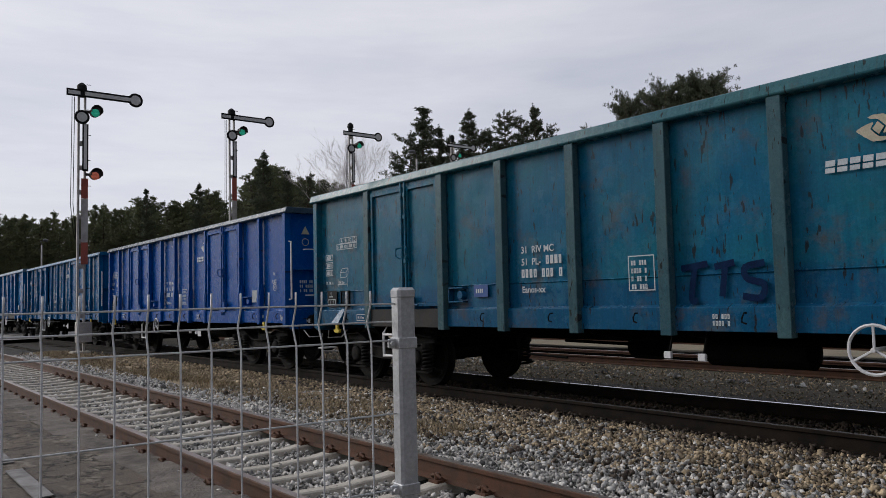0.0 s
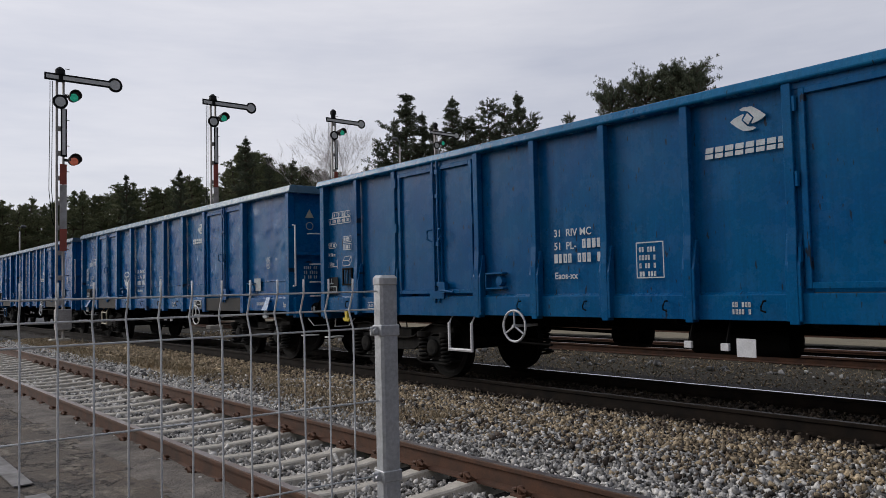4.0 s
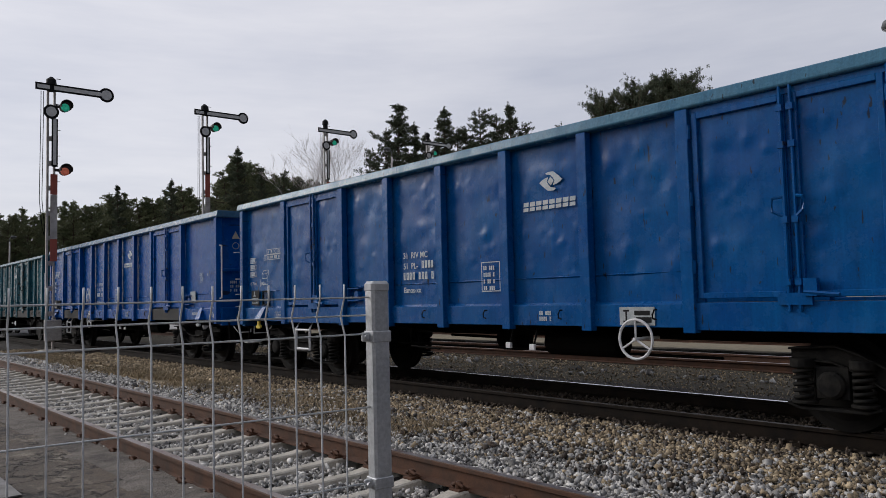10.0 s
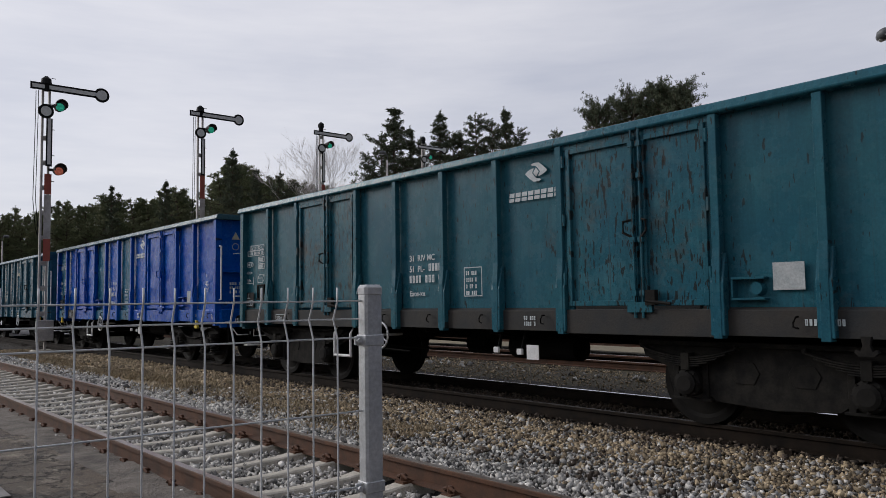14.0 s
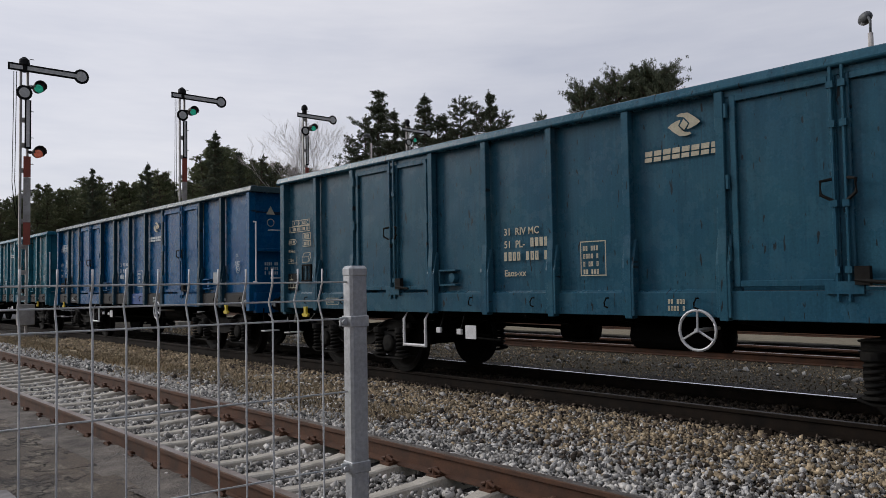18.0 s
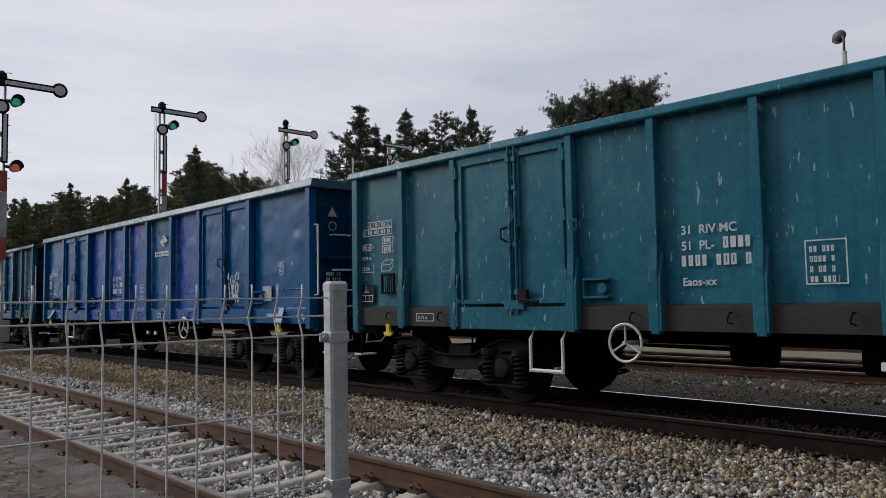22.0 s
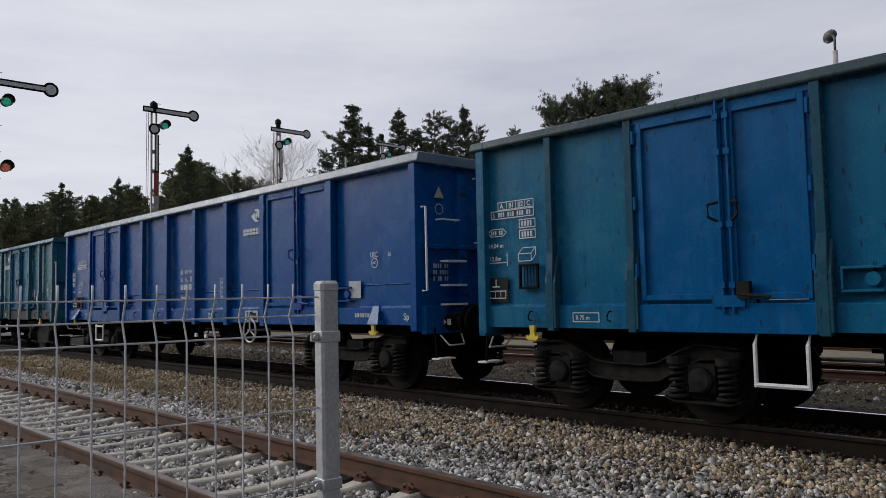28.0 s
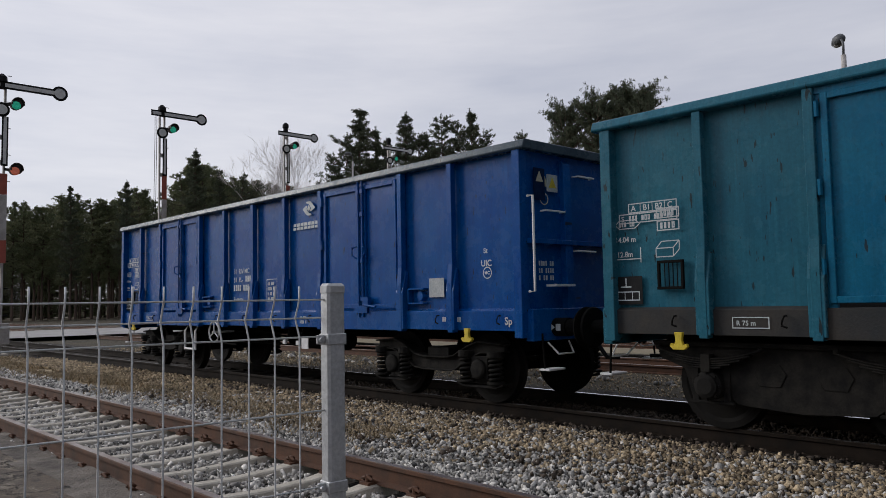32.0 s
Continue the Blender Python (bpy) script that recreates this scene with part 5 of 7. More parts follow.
def diamond_side(sx):
    """Older pressed plate frame with horn gaps over the axles, guard plates and leaf springs."""
    x = sx * 1.0
    s = Shape()
    web = [(1.52, 0.86), (1.48, 0.72), (1.20, 0.62), (1.12, 0.34), (0.70, 0.34), (0.62, 0.28), (0.0, 0.24)]
    web += [(-u, w) for u, w in reversed(web[:-1])]
    s.prism(web, "x", x - 0.025, x + 0.025)
    s.box(x - 0.08, x + 0.08, -1.52, 1.52, 0.85, 0.90)
    for y in (-0.9, 0.9):
        # leaves, longest on top, bowed down towards the box
        for k in range(5):
            half, z = 0.56 - 0.10 * k, 0.74 - 0.022 * k
            bow = [(y + half * q / 4, z + 0.10 * (half * q / 4 / 0.56) ** 2) for q in range(-4, 5)]
            s.prism(bow + [(u, w - 0.018) for u, w in reversed(bow)], "x", x + sx * 0.10 - 0.045, x + sx * 0.10 + 0.045)
        s.box(x + sx * 0.10 - 0.055, x + sx * 0.10 + 0.055, y - 0.05, y + 0.05, 0.60, 0.78)
        for o in (-0.17, 0.17):
            s.box(x + sx * 0.03 - 0.02, x + sx * 0.03 + 0.02, y + o - 0.035, y + o + 0.035, 0.30, 0.72)
        s.box(x + sx * 0.03 - 0.03, x + sx * 0.03 + 0.03, y - 0.24, y + 0.24, 0.275, 0.305)
        for o in (-0.56, 0.56):
            s.rod([(x + sx * 0.10, y + o, 0.86), (x + sx * 0.10, y + o * 0.98, 0.82)], 0.03, 8)
    for y in (-0.30, 0.30):
        s.prism([(y + 0.10, 0.70), (y + 0.16, 0.60), (y + 0.10, 0.48), (y - 0.10, 0.48), (y - 0.16, 0.60), (y - 0.10, 0.70)], "x", x + sx * 0.026, x + sx * 0.034)
    return s.mesh("side frame", BOGIE, 0.005)


def plain_box(sx):
    """Cast round axle box with a bolted eight-sided cover."""
    x = sx * 1.02
    s = Shape().lathe([(0, 0.0), (0, 0.15), (sx * 0.10, 0.15), (sx * 0.12, 0.12), (sx * 0.15, 0.12), (sx * 0.17, 0.08), (sx * 0.17, 0.0)], "x", 16, (x, 0, 0))
    for k in range(8):
        a = 2 * math.pi * k / 8
        s.lathe([(0, 0.0), (0, 0.014), (sx * 0.02, 0.012), (sx * 0.02, 0.0)], "x", 6, (x + sx * 0.115, 0.135 * math.cos(a), 0.135 * math.sin(a)))
    return s.mesh("axle box", BOGIEDUST)


def axle_box(sx):
    x = sx * 1.02
    s = Shape()
    q = 1 if sx > 0 else -1
    s.lathe([(0, 0.0), (0, 0.125), (q * 0.11, 0.13), (q * 0.13, 0.10), (q * 0.14, 0.0)], "x", 16, (x, 0, 0))
    s.box(x - 0.07, x + 0.07, -0.15, 0.15, -0.13, 0.17)
    for y in (-0.185, 0.165):
        s.box(x - 0.05, x + 0.08, y, y + 0.02, -0.16, 0.22)
    for y in (-0.27, 0.27):
        s.lathe([(-0.185, 0.12), (-0.155, 0.12)], "z", 12, (sx * 1.06, y, 0))
    tie = [(-0.42, -0.175), (-0.30, -0.215), (0.30, -0.215), (0.42, -0.175)]
    s.prism(tie + [(u, w - 0.028) for u, w in reversed(tie)], "x", x - 0.09, x + 0.10)
    return s.mesh("axle box", BOGIE, 0.006)


def coil(sx):
    pts = [(sx * 1.06 + 0.085 * math.cos(2 * math.pi * i / 9), 0.085 * math.sin(2 * math.pi * i / 9), -0.15 + 0.30 * i / 45) for i in range(46)]
    return Shape().rod(pts, 0.019, 5).mesh("coil spring", BOGIE, 0, True)


AXLE_Z = 0.463
WHEELSETS = ([], [])


def bogie(wagon, d, old):
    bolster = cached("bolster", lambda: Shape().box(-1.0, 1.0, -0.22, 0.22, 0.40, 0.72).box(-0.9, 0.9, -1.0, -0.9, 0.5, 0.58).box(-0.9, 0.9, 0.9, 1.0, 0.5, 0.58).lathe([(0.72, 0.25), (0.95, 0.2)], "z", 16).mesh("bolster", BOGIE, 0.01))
    b = part("bogie", bolster, None, wagon, "two-axle bogie darkened with soot and underbody shade", Matrix.Translation((-SHIFT / WIDE, -d, 0)) @ Matrix.Diagonal((1 / WIDE, 1, 1, 1)))
    for sx in (-1, 1):
        part("side_frame", cached(("frame", sx, old), lambda: (diamond_side if old else bogie_side)(sx)), None, b)
    for i, y in enumerate((0.9, -0.9)):
        w = part("wheelset", cached("wheelset", wheelset_mesh), None, b, "", pose(0, y, AXLE_Z))
        WHEELSETS[i].append(w)
        for sx in (-1, 1):
            part("axle_box", cached(("box", sx, old), lambda: (plain_box if old else axle_box)(sx)), None, b, "", pose(0, y, AXLE_Z))
            if not old:
                for o in (-0.27, 0.27):
                    part("coil_spring", cached(("coil", sx), lambda: coil(sx)), None, b, "", pose(0, y + o, AXLE_Z))


def bars(rows, h, gap, seed, fill=0.62):
    """Unreadable stencilled lines as short bars."""
    rng = random.Random(seed)
    s = Shape()
    z = 0.0
    for r in rows:
        u = 0.0
        for ch in r:
            if ch != " ":
                w = h * 0.5 * rng.uniform(0.8, 1.05)
                s.add([(u, z, 0), (u + w, z, 0), (u + w, z + h, 0), (u, z + h, 0)], [(0, 1, 2, 3)])
                if rng.random() < fill:
                    s.f.pop()
                    t = h * 0.2
                    k = len(s.v) - 4
                    s.add([(u + t, z + t, 0), (u + w - t, z + t, 0), (u + w - t, z + h - t, 0), (u + t, z + h - t, 0)],
                          [])
                    q = len(s.v) - 4
                    s.f += [(k, k + 1, q + 1, q), (k + 1, k + 2, q + 2, q + 1), (k + 2, k + 3, q + 3, q + 2), (k + 3, k, q, q + 3)]
            u += h * 0.68
        z -= h + gap
    return s.mesh("stencil bars", LETTER)


def frame_box(w, h, t=0.012, cols=0):
    s = Shape()
    for x0, x1, y0, y1 in [(0, w, 0, t), (0, w, h - t, h), (0, t, t, h - t), (w - t, w, t, h - t)] + [(w * i / cols, w * i / cols + t * 0.7, t, h - t) for i in range(1, cols)]:
        s.add([(x0, y0, 0), (x1, y0, 0), (x1, y1, 0), (x0, y1, 0)], [(0, 1, 2, 3)])
    return s.mesh("stencil frame", LETTER)


def cuboid_outline():
    """Outline of a box, drawn in thin strokes."""
    s = Shape()
    a, h, o, t = 0.20, 0.09, 0.07, 0.010
    for (x0, y0), (x1, y1) in (((0, 0), (a, 0)), ((a, 0), (a, h)), ((a, h), (0, h)), ((0, h), (0, 0)), ((0, h), (o, h + o)), ((a, h), (a + o, h + o)), ((o, h + o), (a + o, h + o)), ((a, 0), (a + o, o)), ((a + o, o), (a + o, h + o))):
        d = math.hypot(x1 - x0, y1 - y0)
        nx, ny = -(y1 - y0) / d * t / 2, (x1 - x0) / d * t / 2
        s.add([(x0 - nx, y0 - ny, 0), (x1 - nx, y1 - ny, 0), (x1 + nx, y1 + ny, 0), (x0 + nx, y0 + ny, 0)], [(0, 1, 2, 3)])
    return s.mesh("box outline", LETTER)


def eye_logo(r):
    """Two plain swooshes facing each other round a small square set on its corner."""
    s = Shape()
    swoosh = [(-0.58, 0.72), (-0.28, 0.83), (0.33, 0.80), (0.81, 0.46), (1.30, 0.02), (1.02, -0.17), (0.63, -0.31), (0.30, -0.38)]
    inner = [(-0.42, 0.60), (-0.12, 0.56), (0.02, 0.50), (0.22, 0.30), (0.42, 0.06), (0.45, 0.02), (0.38, -0.12), (0.26, -0.30)]
    n = len(swoosh)
    for g in (1, -1):
        s.add([(g * u * r, g * w * r, 0) for u, w in swoosh + inner], [(i, i + 1, n + i + 1, n + i) for i in range(n - 1)])
    s.add([(-0.02 * r, 0.40 * r, 0), (0.34 * r, 0.02 * r, 0), (0.02 * r, -0.40 * r, 0), (-0.34 * r, -0.02 * r, 0)], [(0, 1, 2, 3)])
    return s.mesh("swoosh mark", LETTER)


def word_blocks(w, h, n):
    """A word mark as a row of plain slanted blocks, split by a thin slit."""
    s = Shape()
    for i in range(n):
        x0, x1 = w * i / n, w * (i + 0.80) / n
        for a, c in ((0.0, 0.40), (0.52, 1.0)):
            s.add([(x0 + 0.1 * h * a, h * a, 0), (x1 + 0.1 * h * a, h * a, 0), (x1 + 0.1 * h * c, h * c, 0), (x0 + 0.1 * h * c, h * c, 0)], [(0, 1, 2, 3)])
    return s.mesh("word blocks", LETTER)


def strokes(paths, w, t):
    """Sprayed strokes: each path of unit points is rounded off and given the can's width."""
    out = Shape()
    lift = 0.0
    for path in paths:
        ends = [path[0], *path, path[-1]]
        pts = []
        for p0, p1, p2, p3 in zip(ends, ends[1:], ends[2:], ends[3:]):
            for k in range(5):
                u = k / 5
                pts.append(tuple(0.5 * (2 * b + (c - a) * u + (2 * a - 5 * b + 4 * c - d) * u * u + (3 * b - a - 3 * c + d) * u ** 3) * w for a, b, c, d in zip(p0, p1, p2, p3)))
        pts.append((path[-1][0] * w, path[-1][1] * w))
        verts, faces = [], []
        for i, (x, y) in enumerate(pts):
            (x0, y0), (x1, y1) = pts[max(0, i - 1)], pts[min(len(pts) - 1, i + 1)]
            ln = math.hypot(x1 - x0, y1 - y0) or 1
            nx, ny = -(y1 - y0) / ln * t / 2, (x1 - x0) / ln * t / 2
            lift += 0.00004
            verts += [(x - nx, y - ny, lift), (x + nx, y + ny, lift)]
            if i:
                faces.append((2 * i - 2, 2 * i, 2 * i + 1, 2 * i - 1))
        out.add(verts, faces)
    return out.mesh("sprayed stroke", LETTER)


def jagged(seed, rows, signs, gap):
    """Cramped angular signs in rows, as unit paths."""
    rng = random.Random(seed)
    paths = []
    for r in range(rows):
        for k in range(signs):
            x, y = k / signs + 0.04 * r, (rows - 1 - r) * gap
            paths.append([(x + rng.uniform(-0.02, 0.9 / signs), y + gap * q) for q in rng.sample((0.0, 0.3, 0.55, 0.8, 1.05), 4)])
    return paths


def small(ob):
    """Marks too small to pick apart."""
    return tagged(ob, kind="stuff")


def on_side(d, z, x=-1.33):
    """Lays writing on the side that faces the near track."""
    return Matrix(((0, 0, -1, x), (-1, 0, 0, -d), (0, 1, 0, z), (0, 0, 0, 1)))


def on_front(x, z, d):
    """Lays writing on the leading end wall."""
    return Matrix(((1, 0, 0, x), (0, 0, -1, -d), (0, 1, 0, z), (0, 0, 0, 1)))


def wagon(k, look_of):
    """One open wagon with sides, doors, ends, rim, running gear and markings."""
    kind = LONG if k is LONG else SHORT
    tag = "L" if kind is LONG else "S"
    body, second, rim_mat, dent, seed = look_of["paint"], look_of.get("second"), look_of.get("rim") or look_of["paint"], look_of.get("dent", 0), look_of["seed"]
    patches = look_of.get("patches", ())
    letter = look_of.get("letter", LETTER)
    w = thing("freight_wagon", look_of["label"], "wagon", "open wagons of the train")
    w.scale = (WIDE, 1, 1)
    n, top = kind["rim"], kind["top"] - kind["rim_h"]
    edges = [0.12, *kind["posts"], n - 0.12]
    turn = Matrix.Translation((0, -n, 0)) @ Matrix.Rotation(math.pi, 4, "Z")
    for side in (0, 1):
        m = turn if side else None
        sd = "far" if side else "near"
        for i, (a, b) in enumerate(zip(edges, edges[1:])):
            door = i - 1 in kind["doors"]
            mt = second if (second and i in patches) else (look_of.get("door", body) if door else body)
            if door:
                c = (a + b) / 2 + (0.08 if tag == "L" else 0.1)
                for j, (p, q) in enumerate(((a + 0.10, c - 0.03), (c + 0.03, b - 0.10))):
                    leaf = part("door", cached(("leaf", tag, i, j, dent > 0.5), lambda: sheet(p + 0.02, q - 0.02, FLOOR + 0.06, top - 0.08, -1.325, 0.15 + 0.5 * (dent > 0.5), i * 7 + j)), mt, w, "", m)
                    part("door_frame", cached(("leaf frame", tag, i, j), lambda: door_leaf(p, q, kind)), mt, leaf)
                    for z in (1.6, 2.3, 3.0):
                        part("hinge", cached(("hinge", tag, i, j, z), lambda: Shape().rod([(-1.375, -(p - 0.03 if j == 0 else q + 0.03), z - 0.07), (-1.375, -(p - 0.03 if j == 0 else q + 0.03), z + 0.07)], 0.022, 6).mesh("hinge", None)), mt, leaf)
                part("door_post", cached(("gap", tag, i), lambda: Shape().box(-1.335, -1.295, -c - 0.055, -c + 0.055, FLOOR, top).mesh("door post", None)), mt, w, "", m)
                for j, q in enumerate((a + 0.09, b - 0.09)):
                    part("door_jamb", cached(("jamb", tag, i, j), lambda: Shape().box(-1.335, -1.295, -q - 0.06, -q + 0.06, FLOOR, top).mesh("door jamb", None)), mt, w, "", m)
                part("lock_rod", cached(("rods", tag, i), lambda: lock_rods(c, kind)), mt, w, "", m)
                for o in (-0.11, 0.10):
                    part("latch", cached(("latch", tag, i, o), lambda: latch(c, o)), look_of.get("latch", BOGIEDUST if seed in (7, 9, 10, 11, 12, 14, 16) else mt), w, "", m)
                part("lock", cached(("lock", tag, i), lambda: lock(c)), look_of.get("latch", BOGIEDUST if seed in (7, 9, 10, 11, 12, 14, 16) else mt), w, "", m)
                part("door_sill", cached(("sill", tag, i), lambda: Shape().box(-1.37, -1.25, -b + 0.05, -a - 0.05, SILL_LOW - 0.02, FLOOR + 0.01).mesh("door sill", None, 0.006)), SILLRUST if look_of.get("rusty_sill") else mt, w, "grimy lower sill under the doors", m)
                part("door_header", cached(("head", tag, i), lambda: Shape().box(-1.35, -1.28, -b, -a, top - 0.06, top + 0.02).mesh("door header", None)), mt, w, "", m)
            else:
                vs = seed * 31 + i if dent > 0.3 and not side else i
                part("side_sheet", cached(("sheet", tag, i, round(dent, 2), vs), lambda: sheet(a, b, FLOOR, top, -1.27, dent, vs)), mt, w, "", m)
                part("lower_sheet", cached(("low", tag, i), lambda: Shape().prism([(-1.265, FLOOR + 0.03), (-1.335, FLOOR), (-1.335, SILL_LOW), (-1.25, SILL_LOW), (-1.25, FLOOR + 0.03)], "y", -b, -a).mesh("lower sheet", None, 0.004)), look_of.get("low_patch", {}).get(i) or look_of.get("low", mt), w, "", m)
                if kind["crease"]:
                    part("crease", cached(("crease", tag, i), lambda: Shape().prism([(-1.262, kind["crease"] + 0.014), (-1.288, kind["crease"]), (-1.262, kind["crease"] - 0.02)], "y", -b + 0.06, -a - 0.06).mesh("crease", None)), mt, w, "", m)
                hook = cached("hook", lambda: Shape().rod([(-1.35, 0, 0.05), (-1.39, 0, 0.05), (-1.40, 0.02, 0.0), (-1.385, 0.03, -0.04), (-1.39, -0.02, -0.055)], 0.010, 5).mesh("rope hook", UNDER))
                part("rope_hook", hook, None, w, "", (m or Matrix()) @ pose(0, -(a + b) / 2 - 0.25, 1.12))
        for i, d in enumerate(kind["posts"]):
            slim = kind is SHORT
            part("side_post", cached(("post", tag, i), lambda: post_mesh(kind, d, slim)), look_of.get("posts", body), w, "", m)
        for i in kind["doors"]:
            d = kind["posts"][i + 1] + 0.30 if i + 1 < len(kind["posts"]) else n - 1.0
            pk = part("pocket", cached(("pocket", tag), lambda: Shape().box(-1.36, -1.27, -0.17, 0.17, -0.012, 0.012).box(-1.36, -1.27, -0.17, 0.17, 0.188, 0.212).box(-1.36, -1.27, 0.15, 0.17, 0.012, 0.188).mesh("pocket", None, 0.004)), body, w, "", (m or Matrix()) @ pose(0, -d, 1.34))
            part("pocket_eye", cached("eye", lambda: Shape().lathe([(-1.345, 0.0), (-1.345, 0.06), (-1.27, 0.075)], "x", 14, (0, -0.08, 0.10)).mesh("pocket eye", None)), body, pk)
        for d in (0.0, n):
            part("corner_post", cached(("corner", tag), lambda: corner_post(kind)), body, w, "", (m or Matrix()) @ (Matrix.Translation((0, -n + 0.31, 0)) if d else Matrix()))
    part("rim", cached(("rim", tag), lambda: rim_mesh(kind)), rim_mat, w, "scuffed top rail")
    part("floor", cached(("floor", tag), lambda: Shape().box(-1.27, 1.27, -n + 0.16, -0.16, 1.10, 1.20).mesh("floor", SILLRUST)), None, w)
    # ends
    for e in (0, 1):
        m = turn if e else Matrix()
        # Some wagons give the end wall a darker paint that holds its shade.
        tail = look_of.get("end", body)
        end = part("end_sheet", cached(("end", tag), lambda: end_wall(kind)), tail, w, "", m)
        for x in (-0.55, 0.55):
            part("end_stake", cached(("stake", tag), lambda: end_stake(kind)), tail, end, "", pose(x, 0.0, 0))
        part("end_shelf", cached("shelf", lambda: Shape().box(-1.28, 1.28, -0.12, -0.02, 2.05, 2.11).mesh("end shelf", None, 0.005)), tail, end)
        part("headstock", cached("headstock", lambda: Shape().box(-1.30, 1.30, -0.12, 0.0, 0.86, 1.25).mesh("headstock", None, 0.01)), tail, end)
        for x in (-0.875, 0.875):
            # Buffers take the shade-black underframe colour, not their own blue.
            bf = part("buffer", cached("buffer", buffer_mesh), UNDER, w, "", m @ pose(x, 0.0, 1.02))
            part("buffer_head", cached("bufhead", buffer_head), UNDER, bf, "dark buffer plate with its shade in the colour")
            for q in (-1, 1):
                part("buffer_mark", cached(("bmark", q), lambda: Shape().box(q * 0.117 - 0.003, q * 0.117 + 0.003, 0.08, 0.15, -0.04, 0.04).add([(q * 0.119, 0.01, -0.04), (q * 0.119, 0.065, 0.0), (q * 0.119, 0.01, 0.04)], [(0, 1, 2)]).mesh("buffer mark", PAPER)), None, bf, "white square and arrow on the sleeve")
        part("coupling_hook", cached("coupling", lambda: Shape().rod([(0, -0.1, 1.02), (0, 0.15, 1.02), (0, 0.25, 0.96), (0, 0.2, 0.88)], 0.035, 6).rod([(0.05, 0.18, 0.98), (0.05, 0.40, 0.80), (0.05, 0.47, 0.84)], 0.022, 6).rod([(-0.05, 0.18, 0.98), (-0.05, 0.40, 0.80), (-0.05, 0.47, 0.84)], 0.022, 6).mesh("coupling", UNDER)), None, w, "", m)
        part("brake_hose", cached("hose", lambda: Shape().rod([(0.3, -0.02, 0.9), (0.32, 0.15, 0.82), (0.3, 0.30, 0.62), (0.2, 0.42, 0.62)], 0.028, 6).mesh("brake hose", BLACK)), None, w, "", m)
        # corner step and white grab rails; on the near side of the leading end they show best
        for q in (-1, 1):
            rl = cached(("grab", q), lambda: Shape().rod([(q * 1.33, -0.02, 2.62), (q * 1.33, 0.07, 2.62), (q * 1.33, 0.07, 1.46), (q * 1.33, -0.02, 1.46)], 0.016, 6).mesh("grab rail", WHITE))
            if e:
                part("grab_rail", rl, None, w, "white corner grab rail", m)
            part("corner_step", cached(("cstep", q), lambda: Shape().box(min(q * 0.9, q * 1.2), max(q * 0.9, q * 1.2), -0.02, 0.14, 0.505, 0.53).mesh("corner step", WHITE, 0.005)), None, w, "worn white corner step", m)
            part("step_hanger", cached(("hanger", q), lambda: Shape().rod([(q * 1.15, 0.0, 0.95), (q * 1.15, 0.03, 0.52), (q * 1.15, 0.10, 0.51)], 0.014, 5).mesh("step hanger", UNDER)), None, w, "", m)
            part("coupler_handle", cached(("chand", q), lambda: Shape().rod([(q * 1.05, 0.0, 0.84), (q * 1.0, 0.12, 0.70), (q * 0.72, 0.12, 0.70), (q * 0.66, 0.0, 0.84)], 0.012, 5).mesh("coupler handle", WHITE)), None, w, "", m)
            # yellow towing hooks below the sides
            hk = cached(("tow", q), lambda: Shape().prism([(-0.045, 0.95), (0.045, 0.95), (0.032, 0.87), (0.05, 0.82), (0.085, 0.84), (0.10, 0.81), (0.06, 0.775), (-0.06, 0.775), (-0.10, 0.81), (-0.085, 0.84), (-0.05, 0.82), (-0.032, 0.87)], "x", q * 1.42 - 0.02, q * 1.42 + 0.02).mesh("towing hook", YELLOW, 0.004))
            t = part("towing_hook", hk, look_of.get("hook"), w, "painted towing hook", m @ pose(0, -1.0, 0.06))
            if kind is LONG:
                part("hook_bracket", cached(("bracket", q), lambda: Shape().add([(q * (1.33 + o), y, z) for y, z, o in ((-0.12, 1.20, 0.0), (0.02, 1.20, 0.0), (0.16, 0.93, 0.14), (-0.10, 0.93, 0.14), (-0.12, 1.20, -0.05), (0.02, 1.20, -0.05), (0.16, 0.93, 0.0), (-0.10, 0.93, 0.0))], [(0, 1, 2, 3), (7, 6, 5, 4), (0, 4, 5, 1), (1, 5, 6, 2), (2, 6, 7, 3), (3, 7, 4, 0)]).mesh("hook bracket", None, 0.006)), body, t)
        if e and kind is LONG:
            part("grab_rail", cached("endgrab", lambda: Shape().rod([(-0.35, -0.02, 3.10), (-0.35, 0.08, 3.10), (-0.35, 0.08, 2.15), (-0.35, -0.02, 2.15)], 0.014, 6).mesh("grab rail", WHITE)), None, w, "white end grab rail", m @ pose(0.7, 0, 0))
        if e:
            for x0, x1, z in ((0.62, 0.98, 2.47), (0.02, 0.36, 2.96), (0.02, 0.40, 1.98))[:1 if kind is LONG else 3]:
                part("end_grip", cached(("egrip", x0, z), lambda: Shape().rod([(x0, -0.12, z), (x0 + 0.01, -0.03, z), (x1 - 0.01, -0.03, z), (x1, -0.12, z)], 0.013, 6).mesh("end grip", WHITE)), None, w, "white grip bar on the end wall", m)
            for z in (1.52, 1.25, 1.86)[:3 if kind is LONG else 1]:
                part("end_step", cached(("estep", z), lambda: Shape().box(0.62, 0.98, -0.06, 0.10, z, z + 0.028).mesh("end step", WHITE)), None, w, "worn white end step", m)
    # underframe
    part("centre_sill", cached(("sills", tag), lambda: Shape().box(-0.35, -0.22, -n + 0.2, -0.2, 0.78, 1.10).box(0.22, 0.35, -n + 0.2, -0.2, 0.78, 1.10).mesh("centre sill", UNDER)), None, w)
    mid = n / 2
